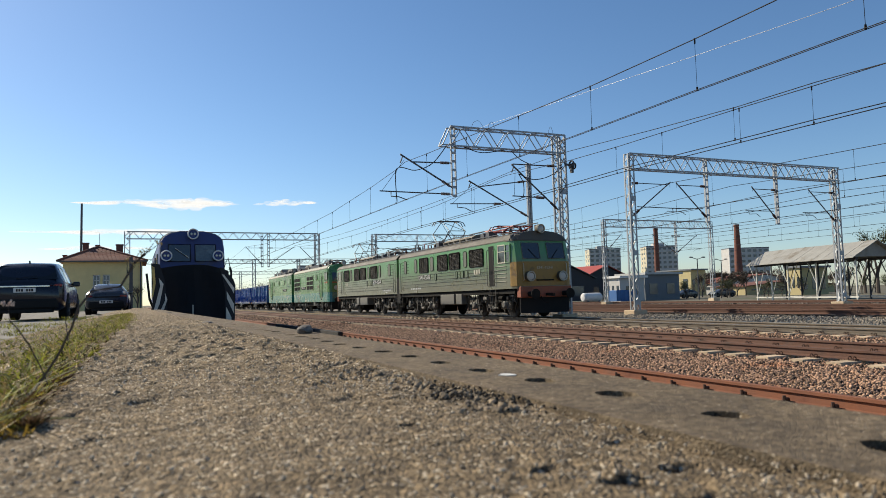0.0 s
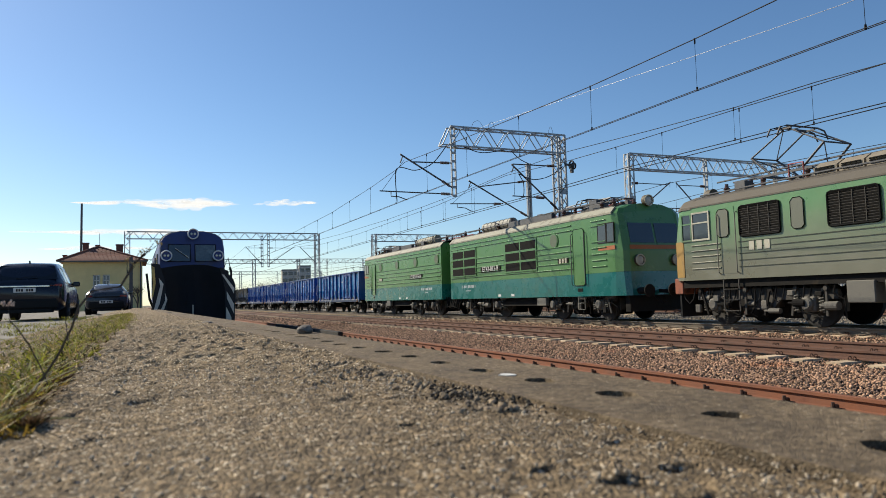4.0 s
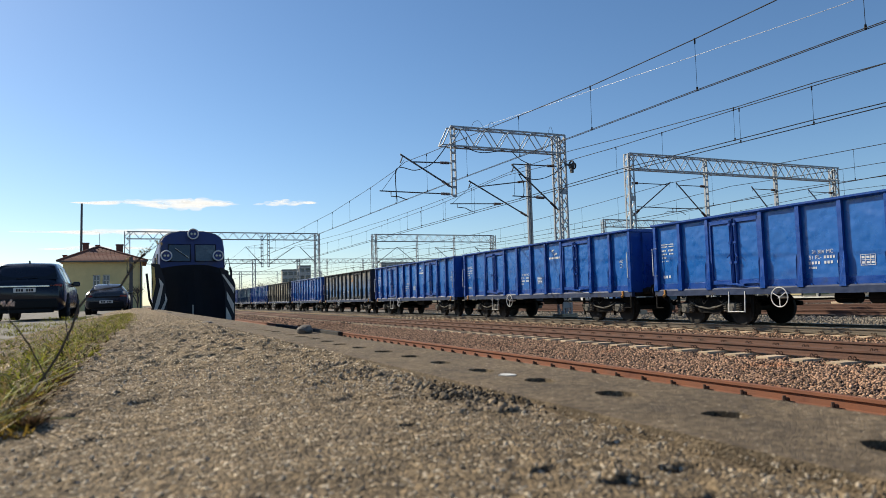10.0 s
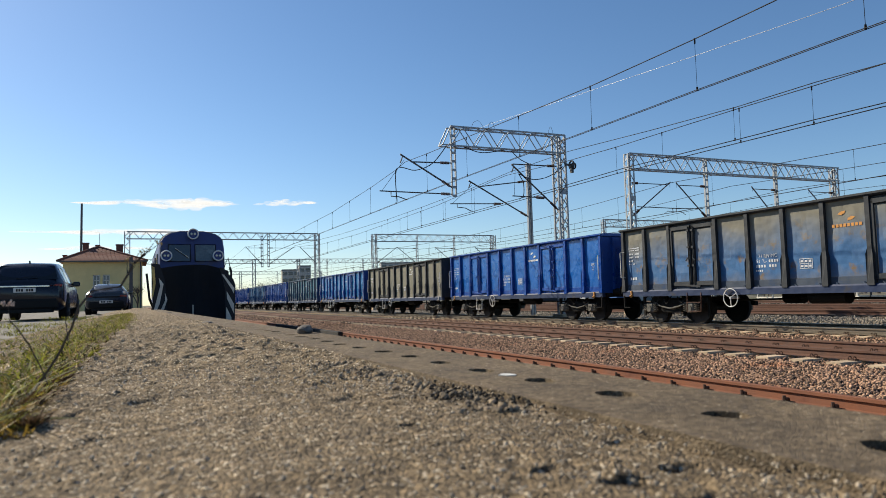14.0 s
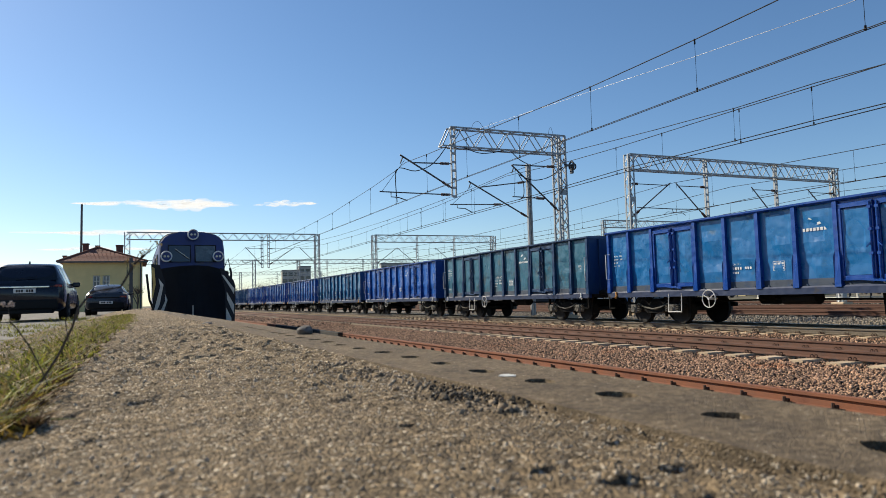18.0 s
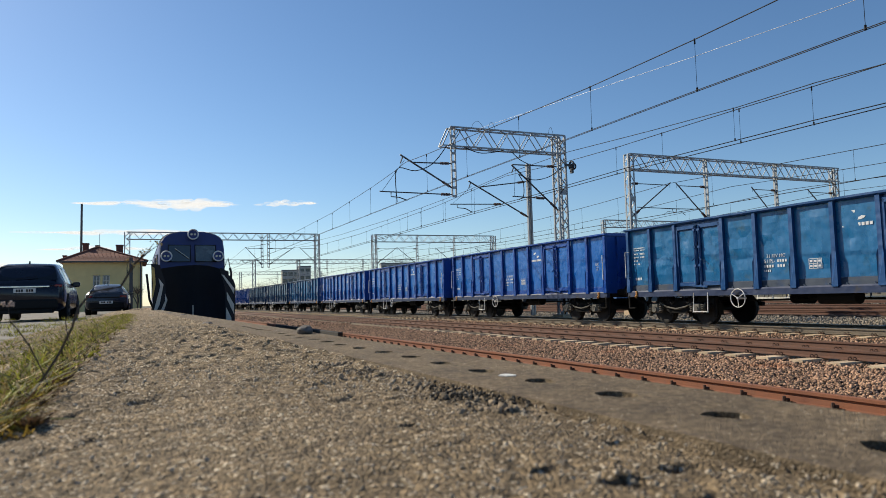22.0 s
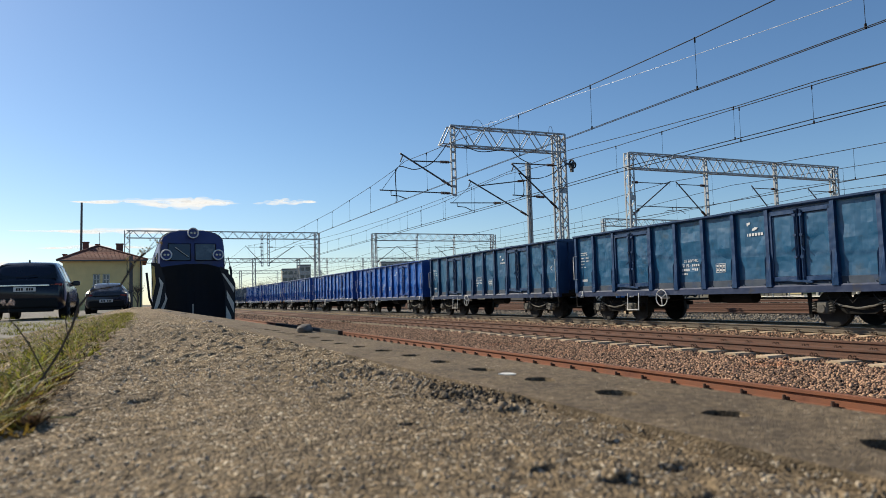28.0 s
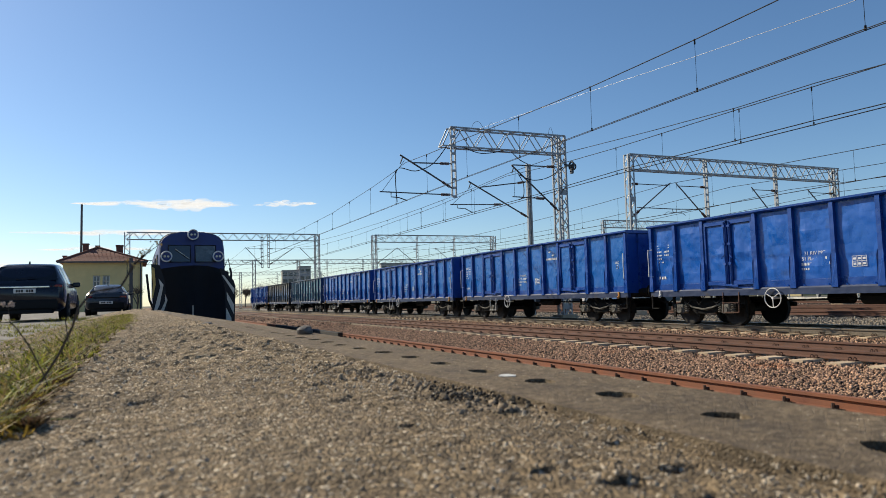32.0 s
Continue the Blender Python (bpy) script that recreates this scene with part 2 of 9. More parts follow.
for s in (-1, 1):
    ring(bm, (s * 0.12, -0.04, -0.118), (0.4, 1, 0.25), 0.026, 0.009, 8, 4)
    ring(bm, (s * 0.12, 0.04, -0.118), (0.4, 1, 0.25), 0.026, 0.009, 8, 4)
    box(bm, s * 0.09 - 0.05, s * 0.09 + 0.05, -0.06, 0.06, -0.158, -0.132)
bmesh.ops.recalc_face_normals(bm, faces=bm.faces[:])
CLIP = bpy.data.meshes.new("rail_clip")
bm.to_mesh(CLIP)
CLIP.materials.append(M_CLIP)
bm.free()


bm = bmesh.new()
for s in (-1, 1):
    box(bm, s * 0.075 - 0.05, s * 0.075 + 0.05, -0.05, 0.05, -0.152, -0.118, 0.006)
    box(bm, s * 0.06 - 0.02, s * 0.06 + 0.02, -0.035, 0.035, -0.12, -0.085, 0.006)
    rod(bm, (s * 0.085, 0, -0.12), (s * 0.085, 0, -0.065), 0.017, 6)
bmesh.ops.recalc_face_normals(bm, faces=bm.faces[:])
CLAMP = bpy.data.meshes.new("rail_clamp")
bm.to_mesh(CLAMP)
CLAMP.materials.append(M_CLIP)
bm.free()


def track(name, axis, label, step, first, count, body, head=None, y0=-12, y1=400, clips=40, clip=None, timber=None):
    t = thing(name, label, "railway track", "railway tracks", "structure")
    for s in (-1, 1):
        x = axis + 0.75 * s
        bm = bmesh.new()
        extrude(bm, [(x + p, q) for p, q in RAIL], "y", y0, y1)
        r = part("rail", bm, body, t)
        if head:
            bm = bmesh.new()
            box(bm, x - 0.026, x + 0.026, y0, y1, 0.0, 0.003)
            part("railhead", bm, head, r, "polished running surface")
    for i in range(count):
        y = first + step * i
        place("sleeper", DARK_SLEEPER if timber else SLEEPER, t, m=pose(axis, y, 0, 0, 0, random.uniform(-0.6, 0.6)))
        if i < clips:
            for s in (-1, 1):
                place("rail_clip", clip or CLIP, t, m=pose(axis + 0.75 * s, y, 0))
    rest = bmesh.new()
    for i in range(count, int((y1 - first) / step)):
        y = first + step * i
        box(rest, axis - 1.3, axis + 1.3, y - 0.13, y + 0.13, -0.3, -0.158)
    tagged(part("sleeper_row", rest, timber or M_SLEEPER, t), kind="stuff")
    return t


M_SLEEPER_DARK = mat("dark_timber_sleeper", (0.09, 0.065, 0.045), 0.95, 0, 0.3, 5, 0.4, 60, (0.16, 0.11, 0.07), 0.3, rnd=0.15)
DARK_SLEEPER = SLEEPER.copy()
DARK_SLEEPER.materials[0] = M_SLEEPER_DARK
track("railway_track", AXES["bay"], "rusty bay track along the concrete loading ramp", 0.65, -6, 30, M_RUST, y0=-12, y1=70, clips=0, timber=M_SLEEPER_DARK)
track("railway_track", AXES["one"], "bright rust-red track with bolted fastenings in gravel", 0.5386, -1.86, 90, M_RUST_RED, clips=60, clip=CLAMP)
track("railway_track", AXES["two"], "brown-rusted track on pale concrete sleepers", 0.6811, 1.4, 110, M_RUST, clips=80)
track("railway_track", AXES["three"], "track in use with shiny rail heads on concrete sleepers", 0.6811, 2.0, 110, M_RAIL, M_SHINE, clips=70)


def siding(axis):
    t = thing("railway_track", "rusty siding track on gravel behind the main line", "railway track", "railway tracks", "structure")
    for s in (-1, 1):
        bm = bmesh.new()
        extrude(bm, [(axis + 0.75 * s + p, q) for p, q in RAIL], "y", -12, 400)
        part("rail", bm, M_RUST, t)
    bm = bmesh.new()
    for i in range(500):
        y = -11 + i * 0.68
        box(bm, axis - 1.3, axis + 1.3, y - 0.13, y + 0.13, -0.3, -0.17)
    tagged(part("sleeper_row", bm, M_SLEEPER_DARK, t), kind="stuff")


for a in BACK_AXES:
    siding(a)


# ---- loose stones ----
def stones(name, label, material, places, seed, parent=None):
    """Many small broken stones in one mesh: rows of x, y, z, size."""
    rng = np.random.default_rng(seed)
    g = (1 + 5 ** 0.5) / 2
    base = np.array([(-1, g, 0), (1, g, 0), (-1, -g, 0), (1, -g, 0), (0, -1, g), (0, 1, g), (0, -1, -g), (0, 1, -g), (g, 0, -1), (g, 0, 1), (-g, 0, -1), (-g, 0, 1)]) / 1.9
    tri = np.array([(0, 11, 5), (0, 5, 1), (0, 1, 7), (0, 7, 10), (0, 10, 11), (1, 5, 9), (5, 11, 4), (11, 10, 2), (10, 7, 6), (7, 1, 8),
                    (3, 9, 4), (3, 4, 2), (3, 2, 6), (3, 6, 8), (3, 8, 9), (4, 9, 5), (2, 4, 11), (6, 2, 10), (8, 6, 7), (9, 8, 1)])
    n = len(places)
    q = rng.normal(size=(n, 4))
    q /= np.linalg.norm(q, axis=1)[:, None]
    w, x, y, z = q.T
    R = np.stack([1 - 2 * (y * y + z * z), 2 * (x * y - z * w), 2 * (x * z + y * w), 2 * (x * y + z * w), 1 - 2 * (x * x + z * z), 2 * (y * z - x * w),
                  2 * (x * z - y * w), 2 * (y * z + x * w), 1 - 2 * (x * x + y * y)], 1).reshape(n, 3, 3)
    loc = base[None] * rng.uniform(0.7, 1.25, (n, 12, 1)) * rng.uniform(0.6, 1.2, (n, 1, 3)) * places[:, None, 3:4]
    v = np.einsum("nij,nkj->nki", R, loc) + places[:, None, :3]
    f = (tri[None] + (np.arange(n) * 12)[:, None, None]).reshape(-1, 3)
    me = bpy.data.meshes.new(name)
    me.vertices.add(n * 12)
    me.vertices.foreach_set("co", v.reshape(-1).astype(np.float32))
    me.loops.add(len(f) * 3)
    me.loops.foreach_set("vertex_index", f.reshape(-1).astype(np.int32))
    me.polygons.add(len(f))
    me.polygons.foreach_set("loop_start", (np.arange(len(f)) * 3).astype(np.int32))
    me.update(calc_edges=True)
    me.materials.append(material)
    return tagged(place(name, me, parent), label, "stones", kind="stuff")


def scatter(x0, x1, y0, y1, n, size, z, seed, power=1.0):
    rng = np.random.default_rng(seed)
    u = rng.random(n) ** power
    s = size * rng.uniform(0.6, 1.3, n)
    return np.stack([rng.uniform(x0, x1, n), y0 + (y1 - y0) * u, z + rng.uniform(-0.3, 0.35, n) * s, s], 1)


stones("ballast_stones", "reddish-brown crushed ballast stones between the tracks", M_BALLAST,
       np.concatenate([scatter(6.16, 9.86, 1.5, 34, 56000, 0.0225, BED_Z - 0.03, 3, 1.5), scatter(9.86, 13.1, 4, 34, 15000, 0.025, BED_Z - 0.03, 4, 1.3),
                       scatter(13.1, 15.75, 5, 36, 12000, 0.028, BED_Z - 0.02, 5, 1.3), scatter(15.8, 19.0, 5, 36, 8000, 0.028, BED_Z - 0.03, 6, 1.3),
                       scatter(6.16, 10.0, 34, 90, 7000, 0.05, BED_Z - 0.01, 7, 1.4), scatter(1.0, 6.16, -8, 16, 11000, 0.032, BED_Z - 0.04, 8, 1.0)]), 11)

stones("siding_stones", "grey gravel beside the sidings", M_GREYSTONE, np.concatenate([scatter(18.7, 26.2, 8, 60, 15000, 0.045, BED_Z - 0.06, 9, 1.3), scatter(28.0, 46, 20, 60, 6000, 0.06, BED_Z - 0.05, 10, 1.0)]), 12)

# ---- loading ramp ----
M_RAMP = mat("worn_exposed_aggregate_concrete", (0.197, 0.143, 0.083), 0.95, 0, 0.18, 14, 0.0, 190, (0.165, 0.128, 0.08), 0.35, 2.2, spec=0.25)


def grains(m, scale, lo, hi, depth, bright, far_gain=0.0):
    """Single grains of grit: each cell its own shade, and relief between them."""
    N, L, B = nodes_of(m)
    tcn = N.new("ShaderNodeTexCoord")
    vor, vo2, vo3 = N.new("ShaderNodeTexVoronoi"), N.new("ShaderNodeTexNoise"), N.new("ShaderNodeTexVoronoi")
    vor.inputs["Scale"].default_value, vo3.inputs["Scale"].default_value = scale, scale * 0.37
    vo2.inputs["Scale"].default_value, vo2.inputs["Detail"].default_value = 22, 6
    for q in (vor, vo2, vo3):
        L.new(tcn.outputs["Object"], q.inputs["Vector"])
    b1, b2 = N.new("ShaderNodeBump"), N.new("ShaderNodeBump")
    b1.inputs["Strength"].default_value, b1.inputs["Distance"].default_value = 1.0, depth
    b1.invert = True
    b2.inputs["Strength"].default_value, b2.inputs["Distance"].default_value = 0.5, 0.012
    L.new(vor.outputs["Distance"], b1.inputs["Height"])
    L.new(vo2.outputs["Fac"], b2.inputs["Height"])
    L.new(b2.outputs[0], b1.inputs["Normal"])
    L.new(b1.outputs[0], B.inputs["Normal"])
    col = B.inputs["Base Color"].links[0].from_socket
    for v, a, c in ((vor, lo, hi), (vo3, 0.75, 1.25)):
        sep = N.new("ShaderNodeSeparateColor")
        L.new(v.outputs["Color"], sep.inputs[0])
        mr = N.new("ShaderNodeMapRange")
        mr.inputs["To Min"].default_value, mr.inputs["To Max"].default_value = a, c
        L.new(sep.outputs[0], mr.inputs["Value"])
        mx = N.new("ShaderNodeMix")
        mx.data_type, mx.blend_type = "RGBA", "MULTIPLY"
        mx.inputs["Factor"].default_value = 1.0
        L.new(col, mx.inputs["A"])
        L.new(mr.outputs[0], mx.inputs["B"])
        col = mx.outputs["Result"]
    # pale chips here and there, and broad patches of older and newer surface
    sep = N.new("ShaderNodeSeparateColor")
    L.new(vor.outputs["Color"], sep.inputs[0])
    chip, mx = N.new("ShaderNodeMapRange"), N.new("ShaderNodeMix")
    chip.inputs["From Min"].default_value, chip.inputs["From Max"].default_value = bright, bright + 0.01
    mx.data_type = "RGBA"
    L.new(sep.outputs[1], chip.inputs["Value"])
    L.new(chip.outputs[0], mx.inputs["Factor"])
    L.new(col, mx.inputs["A"])
    mx.inputs["B"].default_value = (0.52, 0.44, 0.32, 1)
    col = mx.outputs["Result"]
    for s, a, c in ((2.3, 0.86, 1.14), (9.0, 0.85, 1.14), (60.0, 0.72, 1.28)):
        pn, pr, px = N.new("ShaderNodeTexNoise"), N.new("ShaderNodeMapRange"), N.new("ShaderNodeMix")
        pn.inputs["Scale"].default_value, pn.inputs["Detail"].default_value = s, 5
        L.new(tcn.outputs["Object"], pn.inputs["Vector"])
        pr.inputs["From Min"].default_value, pr.inputs["From Max"].default_value = 0.3, 0.7
        pr.inputs["To Min"].default_value, pr.inputs["To Max"].default_value = a, c
        L.new(pn.outputs["Fac"], pr.inputs["Value"])
        px.data_type, px.blend_type = "RGBA", "MULTIPLY"
        px.inputs["Factor"].default_value = 1.0
        L.new(col, px.inputs["A"])
        L.new(pr.outputs[0], px.inputs["B"])
        col = px.outputs["Result"]
    # brightens the surface further along y, against the relief's heavier shading there
    sepy, run, worn, wm = N.new("ShaderNodeSeparateXYZ"), N.new("ShaderNodeMath"), N.new("ShaderNodeMapRange"), N.new("ShaderNodeMix")
    L.new(tcn.outputs["Object"], sepy.inputs[0])
    run.operation = "MULTIPLY_ADD"
    run.inputs[1].default_value = 1.2
    L.new(pn.outputs["Fac"], run.inputs[0])
    L.new(sepy.outputs["Y"], run.inputs[2])
    worn.inputs["From Min"].default_value, worn.inputs["From Max"].default_value = 1.2, 2.9
    worn.inputs["To Min"].default_value, worn.inputs["To Max"].default_value = 1.0, 1.0 + far_gain
    L.new(run.outputs[0], worn.inputs["Value"])
    wm.data_type, wm.blend_type = "RGBA", "MULTIPLY"
    wm.inputs["Factor"].default_value = 1.0
    L.new(col, wm.inputs["A"])
    L.new(worn.outputs[0], wm.inputs["B"])
    L.new(wm.outputs["Result"], B.inputs["Base Color"])


grains(M_RAMP, 270, 0.38, 1.75, 0.004, 0.92, 0.35)
M_COPING = mat("smooth_grey_concrete_coping", (0.185, 0.138, 0.087), 0.9, 0, 0.15, 9, 0.5, 150, (0.14, 0.108, 0.07), 0.3, 3.5, spec=0.25)
grains(M_COPING, 420, 0.75, 1.3, 0.002, 0.985)
M_GRIT = mat("pale_grit", (0.5, 0.42, 0.31), 0.9, 0, 0.3, 30, 0.2, 200, island=0.45)

JOINT = 0.5
PITS = [(0.357, 0.462, 0.024, 0.01, 0.006), (0.434, 0.488, 0.018, 0.008, 0.007), (0.29, 0.765, 0.014, 0.01, 0.006), (0.32, 0.52, 0.014, 0.008, 0.005), (0.08, 0.55, 0.016, 0.007, 0.005),
        (0.46, 0.6, 0.012, 0.012, 0.006), (0.2, 1.25, 0.02, 0.015, 0.006), (0.36, 1.5, 0.03, 0.02, 0.006), (0.05, 1.9, 0.04, 0.02, 0.006)]      # broken-out hollows: x, y, half sizes, depth


def ramp_height(x, y):
    """Worn concrete: broad waves, flaked-off layers with ragged lips, coarse aggregate."""
    flake = noise.noise((x * 11, y * 13, 3)) + 0.5 * noise.noise((x * 30, y * 34, 7))
    patchy = 0.5 + 0.5 * noise.noise((x * 3.1, y * 2.1, 11))
    far = min(1.0, max(0.0, (y - 0.7) / 1.6))          # the crust is sound near the end and gets rougher along the ramp
    step = min(1.0, max(0.0, flake * 3.2 + 0.5))
    z = RAMP_Z + 0.012 * noise.noise((x * 2.2, y * 1.3, 0)) + 0.004 * noise.noise((x * 7, y * 6, 4)) + (0.0026 + 0.0095 * far) * step * patchy
    z += (0.0013 + 0.0046 * far) * noise.noise((x * 44, y * 44, 8)) + 0.0015 * max(0.0, noise.noise((x * 95, y * 95, 2))) - 0.002
    z += 0.008 * far * max(0.0, noise.noise((x * 16, y * 24, 31))) ** 0.7
    lip = noise.noise((x * 8, y * 26, 41)) + 0.4 * noise.noise((x * 24, y * 60, 42))
    z += 0.005 * far * min(1.0, max(0.0, lip * 4 + 0.3))
    crack = abs(noise.noise((x * 3.2, y * 4.5, 21)) + 0.25 * noise.noise((x * 17, y * 17, 22)))
    if crack < 0.05:
        z -= 0.007 * (1 - crack / 0.05) * patchy
    for px, py, rx, ry, d in PITS:
        q = ((x - px) / rx) ** 2 + ((y - py) / ry) ** 2
        if q < 1.6:
            z -= d * min(1.0, max(0.0, 1.35 - q + 0.5 * noise.noise((x * 130, y * 130, 1))))
    if x < -0.2:
        z -= 0.1 * min(1, (-0.2 - x) / 0.7)
    return z


xs_r = [-0.95 + 0.6 * i / 30 for i in range(30)] + [-0.35 + (JOINT + 0.35) * i / 150 for i in range(151)]
ys_r = [-3.0 + 0.1 * i for i in range(33)] + [0.3 * math.exp(0.0066 * i) for i in range(762)]
vs_r = []
for y in ys_r:
    for i, x in enumerate(xs_r):
        last = i == len(xs_r) - 1
        xx = x + (0.011 * noise.noise((y * 26, 2, 5)) - 0.006 if last else 0)
        vs_r.append((xx, y, ramp_height(x, y) - (0.016 if last else 0)))
nr = len(xs_r)
fs_r = [(j * nr + i, j * nr + i + 1, (j + 1) * nr + i + 1, (j + 1) * nr + i) for j in range(len(ys_r) - 1) for i in range(nr - 1)]
ramp = thing("loading_ramp", "concrete loading ramp with a worn gritty top", "ramp", kind="structure")
place("ramp_top", fast_mesh("ramp_top", vs_r, fs_r, M_RAMP), ramp)
bm = bmesh.new()
box(bm, -0.94, JOINT - 0.012, -3.0, 45, -0.36, 0.7)
part("ramp_core", bm, M_RAMP, ramp)
HOLES = [0.02 + 0.2035 * k for k in range(-2, 22)]


def coping(y0, y1, holes):
    """A coping slab with a row of drilled holes sunk into its top."""
    bm = bmesh.new()
    x0, x1, z1 = JOINT + 0.009, EDGE, RAMP_Z + 0.005
    top = []
    for k, (x, y) in enumerate(((x0, y0), (x1, y0), (x1, y1), (x0, y1))):
        top.append(bm.verts.new((x, y, z1)))
    low = [bm.verts.new((v.co.x, v.co.y, 0.6)) for v in top]
    for i in range(4):
        bm.faces.new((top[i], top[(i + 1) % 4], low[(i + 1) % 4], low[i]))
    bm.faces.new(low)
    edges = [bm.edges.get((top[i], top[(i + 1) % 4])) for i in range(4)]
    for hx, hy in holes:
        n = 12
        up, dn = [], []
        rx, ry = random.uniform(0.022, 0.026), random.uniform(0.03, 0.037)
        for i in range(n):
            w = 2 * math.pi * i / n
            k = random.uniform(0.85, 1.15)
            px, py = hx + rx * k * math.cos(w), hy + ry * k * math.sin(w)
            up.append(bm.verts.new((px, py, z1)))
            dn.append(bm.verts.new((px, py, z1 - 0.06)))
        for i in range(n):
            bm.faces.new((up[i], dn[i], dn[(i + 1) % n], up[(i + 1) % n]))
            edges.append(bm.edges.get((up[i], up[(i + 1) % n])))
        bm.faces.new(dn)
    bmesh.ops.triangle_fill(bm, edges=edges, use_beauty=True)
    return bm


HX = JOINT + 0.125
cuts = [-3.0, -1.1, 2.75, 4.7, 6.6, 8.5, 10.5, 12.5, 16.5, 20.5, 24.5]
for a, b in zip(cuts, cuts[1:]):
    hs = [(HX + 0.006 * math.sin(7 * y), y + 0.6) for y in HOLES if a + 0.04 < y + 0.6 < b - 0.04]
    part("coping_slab", coping(a + 0.003, b - 0.003, hs), M_COPING, ramp)
bm = bmesh.new()
box(bm, EDGE - 0.12, EDGE - 0.03, -3, 25, -0.36, 0.6)
part("ramp_wall", bm, M_COPING, ramp)

g = np.concatenate([scatter(-0.3, JOINT - 0.01, 0.3, 8, 3600, 0.0021, RAMP_Z + 0.0025, 21, 1.7), scatter(-0.15, JOINT - 0.02, 1.1, 5.5, 1500, 0.003, RAMP_Z + 0.002, 24, 1.3)])
stones("loose_grit", "loose pale grit lying on the ramp", M_GRIT, g, 23)
rng2 = np.random.default_rng(22)
ny_ = 620
yy = 0.8 + 2.2 * rng2.random(ny_) ** 1.4
g2 = np.stack([JOINT - 0.035 - np.abs(rng2.normal(0, 0.04, ny_)), yy, RAMP_Z + 0.001 + 0 * yy, 0.0018 + 0.0058 * rng2.random(ny_) ** 2.2], 1)
M_CRUMB = mat("grey_brown_crumbled_concrete", (0.27, 0.21, 0.14), 0.95, 0, 0.3, 20, 0.3, 120, (0.12, 0.1, 0.075), 0.35, 6, island=0.5)
stones("crumbled_concrete", "crumbled concrete lumps along the coping joint", M_CRUMB, g2, 25)
ny_ = 260
yy = 0.3 + 1.6 * rng2.random(ny_) ** 1.2
g3 = np.stack([JOINT + rng2.normal(0, 0.006, ny_), yy, RAMP_Z - 0.001 + 0 * yy, 0.0009 + 0.0018 * rng2.random(ny_) ** 2], 1)
stones("joint_chips", "pale chips lodged in the worn coping joint", M_GRIT, g3, 27)


# ---- the freight train ----
def paint(name, color, dirt, amount, scale=1.2, rough=0.5, var=0.12, grime=0.0, upper=None, dents=0.25, gloss=0.35):
    """Sheet-metal paint with dents and stains; upper: a second colour above an uneven line; grime: dust along the lower edge."""
    m = mat(name, color, rough, 0.0, var, 1.5, 0.0, 18, dirt, amount, scale, spec=gloss)
    N, L, B = nodes_of(m)
    tc = N.new("ShaderNodeTexCoord")
    sep = N.new("ShaderNodeSeparateXYZ")
    L.new(tc.outputs["Object"], sep.inputs[0])
    col = B.inputs["Base Color"].links[0].from_socket

    def edge(z0, z1, wob, s):
        n = N.new("ShaderNodeTexNoise")
        n.inputs["Scale"].default_value, n.inputs["Detail"].default_value = s, 6
        L.new(tc.outputs["Object"], n.inputs["Vector"])
        a = N.new("ShaderNodeMath")
        a.operation = "MULTIPLY_ADD"
        a.inputs[1].default_value = wob
        L.new(n.outputs["Fac"], a.inputs[0])
        L.new(sep.outputs["Z"], a.inputs[2])
        r = N.new("ShaderNodeMapRange")
        r.inputs["From Min"].default_value, r.inputs["From Max"].default_value = z0 + wob * 0.5, z1 + wob * 0.5
        L.new(a.outputs[0], r.inputs["Value"])
        return r.outputs[0]

    def over(c, fac):
        nonlocal col
        x = N.new("ShaderNodeMix")
        x.data_type = "RGBA"
        L.new(fac, x.inputs["Factor"])
        L.new(col, x.inputs["A"])
        x.inputs["B"].default_value = (*c, 1)
        col = x.outputs["Result"]
    if upper:
        over(upper, edge(1.85, 2.85, 1.4, 0.7))
    if grime:
        inv = N.new("ShaderNodeMath")
        inv.operation = "MULTIPLY_ADD"
        inv.inputs[1].default_value, inv.inputs[2].default_value = -grime, grime
        L.new(edge(1.0, 1.5, 0.5, 3.0), inv.inputs[0])
        over((0.16, 0.13, 0.1), inv.outputs[0])
    L.new(col, B.inputs["Base Color"])
    n1 = N.new("ShaderNodeTexNoise")
    n1.inputs["Scale"].default_value, n1.inputs["Detail"].default_value = 3.6, 1.0
    L.new(tc.outputs["Object"], n1.inputs["Vector"])
    bp = N.new("ShaderNodeBump")
    bp.inputs["Strength"].default_value, bp.inputs["Distance"].default_value = dents, 0.09
    L.new(n1.outputs["Fac"], bp.inputs["Height"])
    L.new(bp.outputs[0], B.inputs["Normal"])
    return m


BAYS = [1.14, 1.14, 1.89, 1.14, 1.14, 1.14, 1.14, 1.89, 1.14, 1.14]   # from the train's rear end to its front
WL, W_TOP, W_SILL = 12.9, 3.12, 0.86
CUT = [WL]
for b in BAYS:
    CUT.append(CUT[-1] - b)


def flat_mark(name, parent, x, rects, material=None, label=""):
    """Painted marks on a side: (y, z, width, height) each, facing the ramp."""
    bm = bmesh.new()
    for y, z, w, h in rects:
        box(bm, x - 0.003, x, y - w / 2, y + w / 2, z - h / 2, z + h / 2)
    return tagged(part(name, bm, material or M_MARK, parent, label), kind="stuff")


def digits(y, z, text, w, h):
    """One bar for each figure of a line of text that starts at y and runs towards the train's head; blanks are gaps."""
    return [(y - w * (i + 0.5), z, w * 0.62, h * 0.85) for i, c in enumerate(text) if c != " "]


